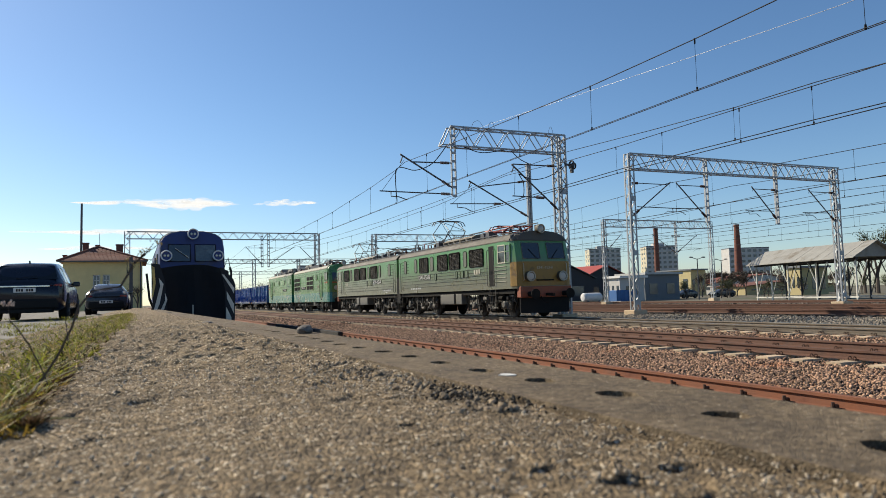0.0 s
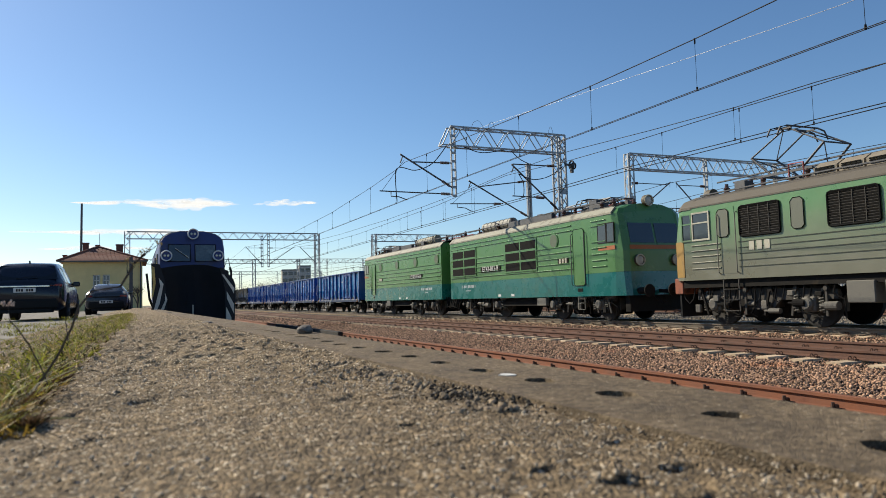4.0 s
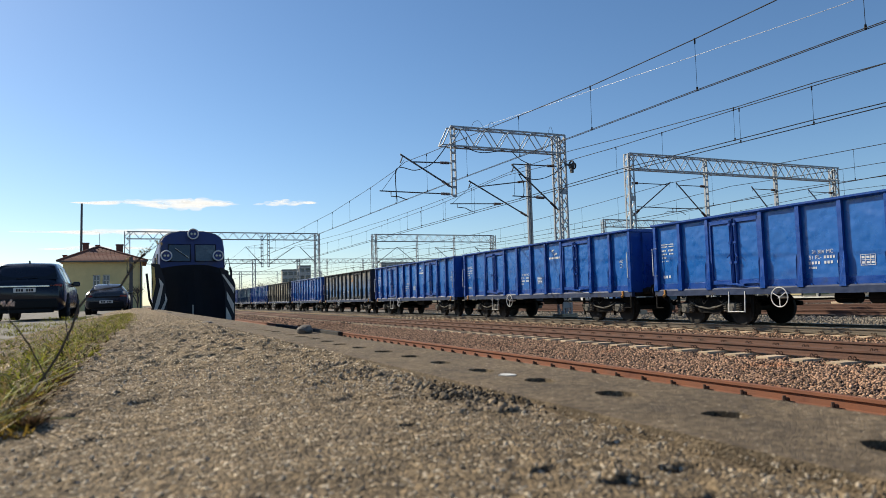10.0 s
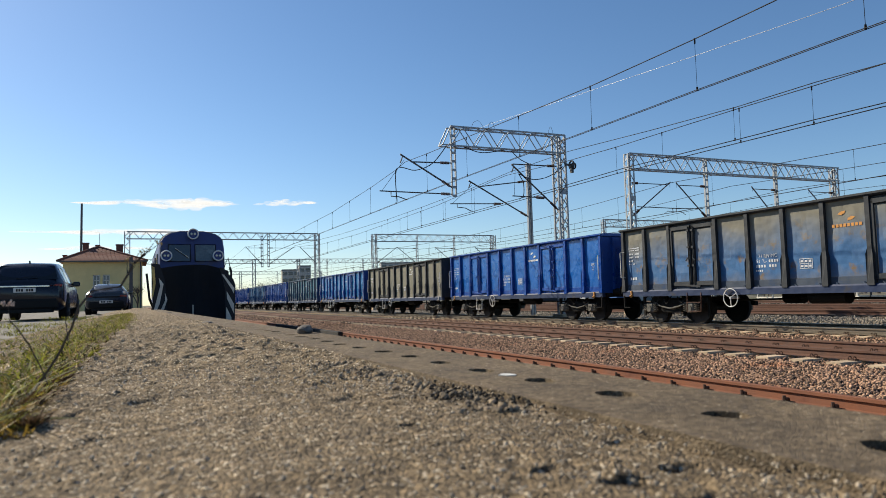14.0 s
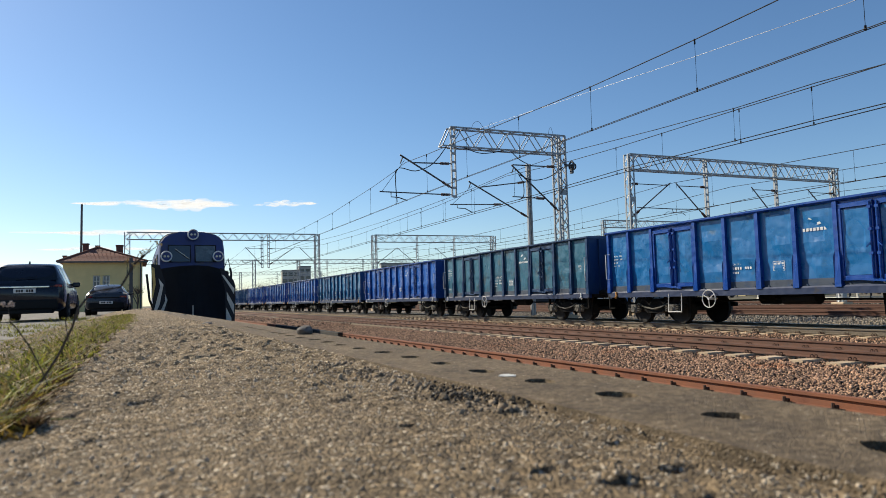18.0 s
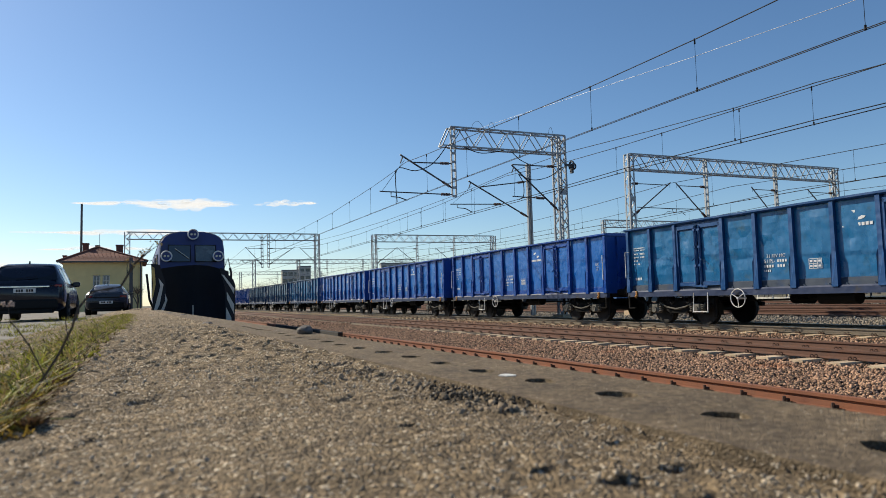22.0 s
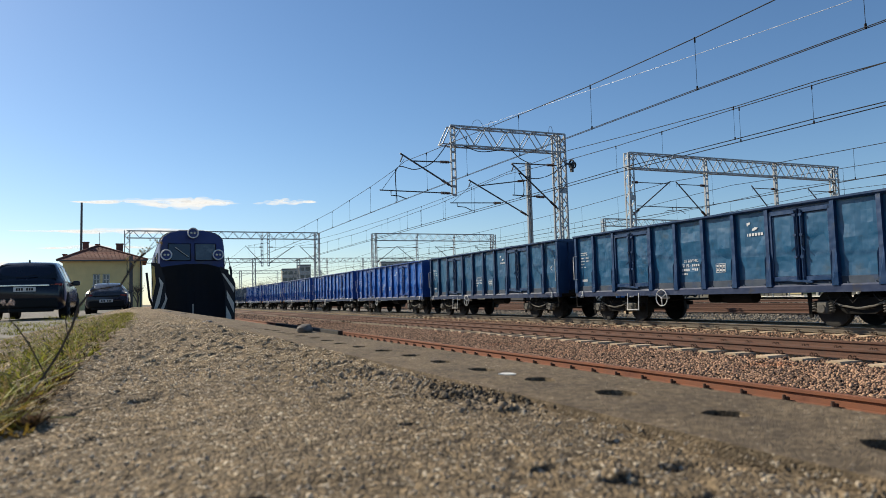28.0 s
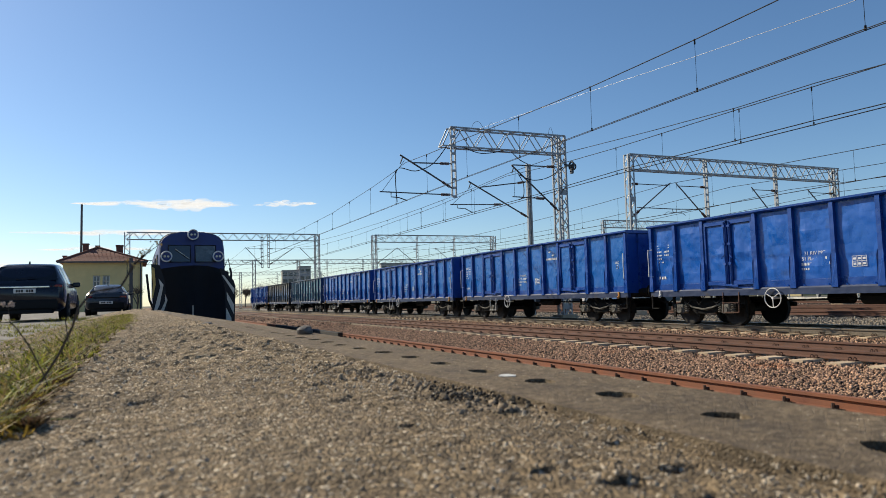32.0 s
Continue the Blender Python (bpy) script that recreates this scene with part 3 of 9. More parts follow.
def lettering(text, size, x, y, z, parent, material, label=""):
    """A word in the built-in typeface on a side that faces the ramp, reading from y downwards."""
    cu = bpy.data.curves.new("lettering", "FONT")
    cu.body, cu.size, cu.extrude = text, size, 0.002
    cu.align_x, cu.align_y = "CENTER", "CENTER"
    cu.materials.append(material)
    ob = place("lettering", cu, parent, label)
    ob.matrix_basis = Matrix.Translation((x, y, z)) @ Matrix(((0, 0, -1, 0), (-1, 0, 0, 0), (0, 1, 0, 0), (0, 0, 0, 1)))
    return ob


def bogie(parent, y, wheels=(-0.9, 0.9), r=0.46, label="cast-steel two-axle bogie"):
    """A freight bogie: side frames, springs, axle boxes and wheels."""
    bm = bmesh.new()
    for s in (-1, 1):
        x = 1.05 * s
        extrude(bm, [(y - 1.35, 0.5), (y - 1.35, 0.62), (y - 0.55, 0.72), (y + 0.55, 0.72), (y + 1.35, 0.62), (y + 1.35, 0.5), (y + 0.6, 0.5),
                     (y + 0.35, 0.34), (y - 0.35, 0.34), (y - 0.6, 0.5)], "x", x - 0.06, x + 0.06)
    box(bm, -1.05, 1.05, y - 0.2, y + 0.2, 0.45, 0.8, 0.03)
    b = part("bogie", bm, M_UNDER, parent, label)
    for w in wheels:
        for s in (-1, 1):
            bm = bmesh.new()
            lathe(bm, [(-0.07, r * 0.3), (-0.07, r * 0.86), (-0.065, r), (0.045, r), (0.05, r + 0.03), (0.075, r + 0.03), (0.075, r * 0.3)] if s < 0 else
                  [(-0.075, r * 0.3), (-0.075, r + 0.03), (-0.05, r + 0.03), (-0.045, r), (0.065, r), (0.07, r * 0.86), (0.07, r * 0.3)], (0.75 * s, y + w, r + 0.004), "x", 24)
            part("wheel", bm, M_WHEEL, b)
            bm = bmesh.new()
            x = 1.13 * s
            box(bm, x - 0.1, x + 0.1, y + w - 0.15, y + w + 0.15, r - 0.12, r + 0.17, 0.03)
            rod(bm, (x, y + w, r), (x + 0.13 * s, y + w, r), 0.1, 10)
            part("axle_box", bm, M_BOX, b, "dusty axle box")
            for k in (-1, 1) if s < 0 else ():
                bm = bmesh.new()
                coil(bm, (x - 0.03, y + w + k * 0.23), 0.06, 0.018, r - 0.08, r + 0.16, 4)
                part("coil_spring", bm, M_BOX, b)
        bm = bmesh.new()
        rod(bm, (-0.75, y + w, r), (0.75, y + w, r), 0.08, 10)
        part("axle", bm, M_WHEEL, b)
    # pale sagging bar drawn as the highlight along the bogie frame's edge
    for s in (-1, 1):
        bm = bmesh.new()
        tube(bm, [(1.16 * s, y - 0.72, 0.66), (1.18 * s, y - 0.4, 0.53), (1.18 * s, y, 0.47), (1.18 * s, y + 0.4, 0.53), (1.16 * s, y + 0.72, 0.66)], 0.026, 6)
        part("brake_pipe", bm, M_BOX, b)
    for k, yy in enumerate((y - 0.62, y + 0.05, y + 0.55)):
        bm = bmesh.new()
        tube(bm, [(-1.2, yy - 0.25, 0.95), (-1.26, yy - 0.12, 0.72), (-1.27, yy, 0.64 - 0.04 * k), (-1.26, yy + 0.12, 0.72), (-1.2, yy + 0.3, 0.95)], 0.016, 5)
        part("brake_hose", bm, M_RUBBER, b)
    for w in wheels:
        for k in (-1, 1):
            bm = bmesh.new()
            bar(bm, (-0.95, y + w + k * (r + 0.08), 0.85), (-0.95, y + w + k * (r + 0.05), 0.22), 0.05, 0.09)
            box(bm, -0.9, -0.7, y + w + k * (r + 0.06) - 0.04, y + w + k * (r + 0.06) + 0.04, r - 0.16, r + 0.16)
            part("brake_shoe", bm, M_UNDER, b)
    return b


def buffers(parent, y, d, z=1.05):
    for s in (-1, 1):
        bm = bmesh.new()
        rod(bm, (0.875 * s, y, z), (0.875 * s, y + 0.34 * d, z), 0.11, 12)
        rod(bm, (0.875 * s, y + 0.34 * d, z), (0.875 * s, y + 0.5 * d, z), 0.075, 10)
        rod(bm, (0.875 * s, y + 0.5 * d, z), (0.875 * s, y + 0.54 * d, z), 0.22, 16)
        part("buffer", bm, M_UNDER, parent)
    bm = bmesh.new()
    bar(bm, (0, y, z - 0.02), (0, y + 0.6 * d, z - 0.05), 0.09, 0.12)
    tube(bm, [(-0.3, y, z - 0.1), (-0.3, y + 0.25 * d, z - 0.3), (-0.28, y + 0.5 * d, z - 0.42), (-0.25, y + 0.6 * d, z - 0.35)], 0.025, 6)
    part("coupling", bm, M_UNDER, parent)


def sheet(bm, x, y0, y1, z0, z1, amp, seed, n=7, k=6, t=0.02):
    """A slightly dented steel sheet facing the ramp, with thickness."""
    rows = []
    for i in range(k + 1):
        z = z0 + (z1 - z0) * i / k
        row = []
        for j in range(n + 1):
            y = y0 + (y1 - y0) * j / n
            rim = math.sin(math.pi * i / k) ** 0.5 * math.sin(math.pi * j / n) ** 0.5
            row.append(bm.verts.new((x + amp * rim * noise.noise((y * 2.3, z * 2.3, seed)), y, z)))
        rows.append(row)
    for i in range(k):
        for j in range(n):
            bm.faces.new((rows[i][j], rows[i][j + 1], rows[i + 1][j + 1], rows[i + 1][j]))
    box(bm, x + 0.012, x + 0.012 + t, y0, y1, z0, z1)


def wagon(label, body, panel, dust, dent, seed, ladder=False, logo=M_MARK):
    """An open-top steel coal wagon, its front end at y = 0 and the ramp on its -x side."""
    w = thing("open_wagon", label, "freight wagon", "open coal wagons of the train")
    PX = -1.325
    # the body box
    bm = bmesh.new()
    box(bm, -1.3, 1.3, 0.06, WL - 0.06, 1.12, 1.2)
    part("floor", bm, M_UNDER, w)
    for y0, y1 in ((0.0, 0.08), (WL - 0.08, WL)):
        bm = bmesh.new()
        box(bm, -1.36, 1.36, y0, y1, 1.0, W_TOP - 0.1, 0.01)
        ew = part("end_wall", bm, body, w)
        for x in (-0.9, -0.3, 0.3, 0.9):
            yy = (y0 - 0.08, y0) if y0 == 0 else (y1, y1 + 0.08)
            bm = bmesh.new()
            box(bm, x - 0.05, x + 0.05, *yy, 1.0, W_TOP - 0.12)
            part("end_rib", bm, body, ew)
    for s in (-1, 1):
        bm = bmesh.new()
        extrude(bm, [(s * 1.29, W_TOP - 0.09), (s * 1.29, W_TOP), (s * 1.46, W_TOP), (s * 1.46, W_TOP - 0.05), (s * 1.41, W_TOP - 0.09)], "y", -0.05, WL + 0.05)
        part("top_rail", bm, body, w)
        bm = bmesh.new()
        extrude(bm, [(s * 1.3, W_SILL), (s * 1.3, W_SILL + 0.2), (s * 1.4, W_SILL + 0.2), (s * 1.43, W_SILL + 0.16), (s * 1.43, W_SILL)], "y", 0.0, WL)
        part("side_sill", bm, P_SILL, w)
    for y in (0.0, WL):
        bm = bmesh.new()
        box(bm, -1.3, 1.3, y - 0.05, y + 0.05, W_TOP - 0.1, W_TOP + 0.01, 0.01)
        part("end_rail", bm, body, w)
    bm = bmesh.new()
    box(bm, 1.32, 1.345, 0.08, WL - 0.08, 1.0, W_TOP - 0.09)
    part("far_side", bm, body, w)
    # ribs, deeper below the waist
    for i, c in enumerate(CUT):
        if i in (0, len(CUT) - 1):
            c += 0.07 if i else -0.07
        bm = bmesh.new()
        for s in (-1, 1):
            prof = [(c - 0.085, 1.02), (c + 0.085, 1.02), (c + 0.085, 1.72), (c + 0.055, 1.86), (c + 0.055, W_TOP - 0.08), (c - 0.055, W_TOP - 0.08), (c - 0.055, 1.86), (c - 0.085, 1.72)]
            lo = [bm.verts.new((s * 1.33, p, q)) for p, q in prof]
            hi = [bm.verts.new((s * (1.455 if q < 1.8 else 1.425), p, q)) for p, q in prof]
            n = len(prof)
            for k in range(n):
                bm.faces.new((lo[k], lo[(k + 1) % n], hi[(k + 1) % n], hi[k]))
            bm.faces.new(hi)
            if s < 0:
                part("rib", bm, body, w)
                bm = bmesh.new()
        part("rib", bm, body, w)
    # bays
    for i in range(10):
        y0, y1 = CUT[i + 1] + 0.05, CUT[i] - 0.05
        if i in (2, 7):
            mid = (y0 + y1) / 2
            bm = bmesh.new()
            box(bm, PX - 0.01, PX + 0.03, y0 - 0.02, y1 + 0.02, W_TOP - 0.3, W_TOP - 0.08)
            box(bm, PX + 0.0, PX + 0.03, y0 - 0.02, y1 + 0.02, 1.04, 1.3)
            box(bm, PX + 0.005, PX + 0.025, mid - 0.16, mid + 0.16, 1.2, W_TOP - 0.2)
            part("door_header", bm, body, w)
            for a, b in ((y0, mid - 0.03), (mid + 0.03, y1)):
                bm = bmesh.new()
                sheet(bm, PX - 0.03, a + 0.1, b - 0.1, 1.28, W_TOP - 0.3, dent, seed + i + a, 5, 6)
                d = part("door", bm, panel, w)
                bm = bmesh.new()
                for q0, q1, z0, z1 in ((a, a + 0.09, 1.16, W_TOP - 0.17), (b - 0.09, b, 1.16, W_TOP - 0.17), (a, b, W_TOP - 0.27, W_TOP - 0.16), (a, b, 1.15, 1.27)):
                    box(bm, PX - 0.075, PX - 0.02, q0, q1, z0, z1, 0.008)
                part("door_frame", bm, body, d)
            bm = bmesh.new()
            for q in (mid - 0.09, mid + 0.09):
                rod(bm, (PX - 0.1, q, 1.1), (PX - 0.1, q, W_TOP - 0.2), 0.018, 6)
                bar(bm, (PX - 0.11, q, 2.0), (PX - 0.13, q + (0.1 if q > mid else -0.1), 1.9), 0.03, 0.025)
                for z in (1.15, 1.75, 2.3, 2.8):
                    box(bm, PX - 0.125, PX - 0.06, q - 0.045, q + 0.045, z - 0.03, z + 0.03)
            bar(bm, (PX - 0.12, mid - 0.35, 1.12), (PX - 0.12, mid + 0.35, 1.18), 0.05, 0.05)
            part("door_latch", bm, body, w, "steel locking bars of the side door")
        else:
            bm = bmesh.new()
            sheet(bm, PX, y0, y1, 1.24, W_TOP - 0.09, dent, seed + i * 1.7)
            part("panel", bm, panel, w)
        bm = bmesh.new()
        box(bm, PX - 0.01, PX + 0.02, y0, y1, 1.04, 1.235, 0.006)
        for q in (y0 + 0.18, y1 - 0.18):
            bar(bm, (PX - 0.02, q, 1.1), (PX - 0.07, q - 0.08, 1.03), 0.03, 0.03)
        part("lower_panel", bm, dust, w)
    # marks
    x = PX - 0.004
    y = (CUT[0] + CUT[1]) / 2
    flat_mark("data_table", w, x, digits(y + 0.3, 2.46, "8888888888", 0.055, 0.04) + digits(y + 0.3, 2.39, "88888 8888", 0.055, 0.04) + digits(y + 0.3, 2.27, "888", 0.07, 0.05) + digits(y + 0.0, 2.27, "8888", 0.06, 0.07) +
              digits(y + 0.3, 2.16, "8888", 0.06, 0.05) + digits(y - 0.02, 2.16, "888", 0.07, 0.05) + digits(y + 0.3, 2.05, "888", 0.07, 0.05) + digits(y + 0.3, 1.94, "88 88", 0.06, 0.04) + digits(y + 0.28, 1.45, "888", 0.12, 0.1), label="white load table in small illegible print")
    y = (CUT[4] + CUT[5]) / 2
    flat_mark("wagon_number", w, x, digits(y - 0.02, 1.73, "8888", 0.08, 0.08) + digits(y + 0.4, 1.6, "8888 888 8", 0.085, 0.08) + digits(y + 0.4, 1.48, "8888", 0.06, 0.06), label="rows of white figures reduced to bars")
    lettering("31 RIV MC", 0.13, x, y, 1.86, w, M_MARK)
    lettering("51 PL-", 0.13, x, y + 0.2, 1.73, w, M_MARK)
    y = (CUT[5] + CUT[6]) / 2
    flat_mark("inspection_grid", w, x, [(y, 1.72, 0.36, 0.012), (y, 1.6, 0.36, 0.012), (y, 1.48, 0.36, 0.012)] + [(y + k * 0.116 - 0.174, 1.6, 0.012, 0.25) for k in range(4)] +
              [(y + k * 0.116 - 0.116, 1.66, 0.07, 0.05) for k in range(3)] + [(y + k * 0.116 - 0.116, 1.54, 0.07, 0.05) for k in range(3)])
    y = (CUT[6] + CUT[7]) / 2
    bm = bmesh.new()
    for s in (-1, 1):
        pts = [(y + s * (0.02 + 0.2 * math.sin(a)), 2.66 + s * (0.03 + 0.09 * math.cos(a))) for a in (0, 0.5, 1.0, 1.4)]
        pts += [(y + s * (0.02 + 0.1 * math.sin(a)), 2.66 + s * (0.01 + 0.05 * math.cos(a))) for a in (1.4, 0.8, 0.2)]
        extrude(bm, pts, "x", x - 0.003, x)
    part("emblem", bm, logo, w, "white swirl emblem")
    flat_mark("operator_mark", w, x, [(y + 0.34 - 0.097 * k, 2.44, 0.07, 0.075) for k in range(8)], logo, "row of small white blocks under the emblem")
    y = (CUT[9] + CUT[10]) / 2
    lettering("UIC", 0.13, x, y + 0.05, 2.05, w, M_MARK)
    bm = bmesh.new()
    ring(bm, (x, y + 0.05, 1.9), (1, 0, 0), 0.06, 0.01, 14, 4)
    part("round_mark", bm, M_MARK, w)
    # fittings
    for y, d in ((0.16, 1), (WL - 0.16, -1)):
        bm = bmesh.new()
        tube(bm, [(-1.43, y, 2.35), (-1.52, y - 0.1 * d, 2.35), (-1.52, y - 0.1 * d, 1.5), (-1.43, y, 1.5)], 0.016, 6)
        part("hand_rail", bm, M_WHITE, w)
        bm = bmesh.new()
        box(bm, -1.47, -1.38, y + 0.3 * d - 0.035, y + 0.3 * d + 0.035, 0.94, 1.05, 0.012)
        rod(bm, (-1.42, y + 0.3 * d, 0.92), (-1.5, y + 0.3 * d, 0.85), 0.045, 8)
        part("towing_hook", bm, M_YELLOW if seed % 2 else M_WHITE, w, "painted rope hook")
        bm = bmesh.new()
        bar(bm, (-1.42, y - 0.1 * d, 0.9), (-1.42, y - 0.1 * d, 0.5), 0.04, 0.04)
        bar(bm, (-1.42, y - 0.1 * d, 0.5), (-1.42, y + 0.2 * d, 0.5), 0.06, 0.03)
        part("shunter_step", bm, M_UNDER, w)
        bm = bmesh.new()
        box(bm, -1.2, 1.2, *((0.02, 0.22) if d > 0 else (WL - 0.22, WL - 0.02)), 0.88, 1.12, 0.02)
        part("headstock", bm, M_UNDER, w)
        buffers(w, 0.0 if d > 0 else WL, -d)
    bm = bmesh.new()
    for xx in (-0.35, 0.35):
        box(bm, xx - 0.06, xx + 0.06, 0.1, WL - 0.1, 0.85, 1.12)
    for y in (3.2, 4.8, 6.4, 8.0, 9.6):
        box(bm, -1.3, 1.3, y - 0.06, y + 0.06, 0.95, 1.12)
    part("centre_sill", bm, M_UNDER, w)
    bm = bmesh.new()
    rod(bm, (-0.9, 5.1, 0.78), (-0.9, 6.1, 0.78), 0.19, 14)
    rod(bm, (0.2, 7.2, 0.75), (0.2, 7.8, 0.75), 0.17, 12)
    tube(bm, [(-0.5, 2.5, 0.7), (-0.5, 5, 0.72), (-0.2, 7, 0.72), (-0.2, 10, 0.68)], 0.03, 5)
    part("brake_gear", bm, M_UNDER, w)
    # handwheel, step frame
    y = CUT[3] - 0.55
    bm = bmesh.new()
    ring(bm, (-1.5, y, 0.78), (1, 0, 0), 0.25, 0.014, 22, 6)
    for k in range(3):
        a = 2.09 * k + 0.5
        bar(bm, (-1.5, y, 0.78), (-1.5, y + 0.24 * math.cos(a), 0.78 + 0.24 * math.sin(a)), 0.02, 0.014)
    rod(bm, (-1.52, y, 0.78), (-1.2, y, 0.78), 0.035, 8)
    part("brake_handwheel", bm, M_WHITE, w, "white spoked brake handwheel")
    y = CUT[2] - 1.0
    bm = bmesh.new()
    for q in (y - 0.28, y + 0.28):
        bar(bm, (-1.43, q, 0.95), (-1.46, q, 0.38), 0.025, 0.016)
    for z in ((0.4, 0.66) if ladder else (0.4,)):
        bar(bm, (-1.46, y - 0.28, z), (-1.46, y + 0.28, z), 0.05, 0.022)
    part("step", bm, M_WHITE if not ladder else M_RUST, w)
    for y in (1.95, WL - 1.95):
        bogie(w, y)
    return w


BLUE = (0.009, 0.13, 0.47)
# blue frame paints are darker copies of the panel blues, for the ribs' shading
P_BODY = paint("deep_blue_wagon_paint", (0.007, 0.065, 0.33), (0.012, 0.04, 0.14), 0.3, 1.5, 0.3, 0.12, 0.0, None, 0.27, 0.5)
P_ROYAL = paint("royal_blue_paint", BLUE, (0.02, 0.1, 0.38), 0.2, 1.0, 0.3, 0.1, 0.12, None, 0.27, 0.5)
P_BATTER = paint("battered_blue_paint", (0.005, 0.105, 0.46), (0.012, 0.075, 0.3), 0.3, 2.0, 0.3, 0.1, 0.1, None, 0.27, 0.5)
P_AZURE = paint("bright_azure_paint", (0.009, 0.15, 0.4), (0.03, 0.1, 0.18), 0.3, 1.6, 0.3, 0.1, 0.12, None, 0.27, 0.5)
P_TEAL = paint("faded_teal_blue_paint", (0.01, 0.14, 0.33), (0.03, 0.1, 0.17), 0.35, 1.6, 0.3, 0.1, 0.12, None, 0.27, 0.5)
P_PETROL = paint("dull_petrol_blue_paint", (0.013, 0.1, 0.21), (0.03, 0.075, 0.12), 0.35, 1.6, 0.36, 0.12, 0.12, None, 0.28, 0.5)
P_GREY = paint("sooty_teal_grey_paint", (0.028, 0.14, 0.22), (0.07, 0.085, 0.09), 0.45, 1.4, 0.36, 0.15, 0.3, None, 0.28, 0.5)
P_GOLD = paint("blue_paint_under_tan_dust", (0.04, 0.14, 0.32), (0.2, 0.13, 0.06), 0.4, 2.4, 0.65, 0.2, 0.7, (0.17, 0.16, 0.125), 0.3)
P_BEIGE = paint("olive_beige_dusty_paint", (0.21, 0.2, 0.15), (0.12, 0.13, 0.13), 0.35, 1.0, 0.75, 0.12, 0.5)
P_DARKBODY = paint("sooty_frame_paint", (0.03, 0.035, 0.042), (0.07, 0.062, 0.05), 0.4, 2.0, 0.65)
P_NAVYBODY = paint("navy_frame_paint", (0.006, 0.06, 0.3), (0.012, 0.04, 0.15), 0.3, 2.0, 0.3, 0.12, 0.0, None, 0.27, 0.5)
P_TEALBODY = paint("dark_teal_frame_paint", (0.009, 0.07, 0.22), (0.03, 0.045, 0.06), 0.3, 2.0, 0.36, 0.12, 0.0, None, 0.28, 0.5)
# navy darkened in place of the shadow on the petrol wagons' ribs
P_PETROLBODY = paint("shaded_navy_frame_paint", (0.01, 0.045, 0.13), (0.03, 0.035, 0.045), 0.35, 2.0, 0.36, 0.12, 0.0, None, 0.28, 0.5)
P_SILL = paint("sooty_navy_sill_paint", (0.012, 0.03, 0.09), (0.045, 0.04, 0.036), 0.4, 2.0, 0.6)
P_DUST = paint("dusty_lower_panel", (0.05, 0.07, 0.105), (0.015, 0.05, 0.13), 0.45, 2.5, 0.65)

KINDS = {
    "royal": ("bright royal blue open-top coal wagon with clean panels", P_BODY, P_ROYAL, P_BODY, 0.012, 1, False, M_WHITE),
    "azure": ("bright azure open-top coal wagon with dented panels", P_BODY, P_AZURE, P_DUST, 0.075, 19, False, M_MARK),
    "batter": ("dark blue open-top coal wagon with dented panels", P_NAVYBODY, P_BATTER, P_NAVYBODY, 0.06, 4, True, M_MARK),
    "teal": ("faded teal-blue open-top coal wagon with dusty sills", P_TEALBODY, P_TEAL, P_DUST, 0.075, 7, False, M_MARK),
    "petrol": ("dull petrol-blue open-top coal wagon with shade-darkened frames", P_PETROLBODY, P_PETROL, P_DUST, 0.06, 22, False, M_MARK),
    "grey": ("sooty teal-grey open-top coal wagon", P_PETROLBODY, P_GREY, P_DUST, 0.035, 10, False, M_MARK),
    "gold": ("blue open-top coal wagon caked with tan dust", P_DARKBODY, P_GOLD, P_DUST, 0.04, 13, True, M_YELLOW),
    "beige": ("olive-beige dusty open-top coal wagon", P_DARKBODY, P_BEIGE, P_BEIGE, 0.02, 16, False, M_MARK),
}
ORDER = ["azure", "royal", "royal", "royal", "gold", "royal", "beige", "azure", "grey", "batter", "teal", "royal", "royal", "royal", "teal", "petrol", "petrol",
         "batter", "batter", "royal", "royal", "royal", "grey", "gold", "royal"]
ROLL = []                     # every vehicle and its place along the train
models = {}
for n, kind in enumerate(ORDER):
    if kind not in models:
        w = models[kind] = wagon(*KINDS[kind])
    else:
        w = copy_thing(models[kind], Matrix())
    ROLL.append((w, 0.52 + 14.04 * n))


# ---- locomotives ----
P_ET41 = paint("dusty_green_loco_paint", (0.1, 0.165, 0.08), (0.13, 0.145, 0.095), 0.3, 0.8, 0.34, 0.15, 0.0, (0.075, 0.22, 0.07), 0.05, 0.7)
P_ET41A = paint("greyed_green_loco_paint", (0.11, 0.17, 0.09), (0.13, 0.145, 0.1), 0.3, 0.8, 0.34, 0.15, 0.0, (0.09, 0.215, 0.08), 0.05, 0.7)
P_ROOF = mat("brown_grey_roof_paint", (0.108, 0.092, 0.07), 0.75, 0, 0.25, 2, 0.1, 40, (0.09, 0.08, 0.07), 0.35, 1.2)
P_OCHRE = mat("ochre_cab_front_paint", (0.31, 0.18, 0.034), 0.55, 0, 0.2, 3, 0.05, 40, (0.12, 0.08, 0.04), 0.4, 2)
P_BUFFER = mat("red_brown_buffer_beam", (0.3, 0.085, 0.04), 0.7, 0, 0.25, 4, 0.1, 50, (0.07, 0.04, 0.03), 0.35)
P_ET42 = paint("bright_green_loco_paint", (0.082, 0.225, 0.064), (0.07, 0.178, 0.058), 0.3, 0.6, 0.32, 0.12, 0.0, None, 0.04, 0.55)
P_TEALBAND = paint("sea_green_band_paint", (0.005, 0.145, 0.135), (0.014, 0.1, 0.1), 0.3, 0.8, 0.28, 0.12, 0.0, None, 0.04, 0.75)
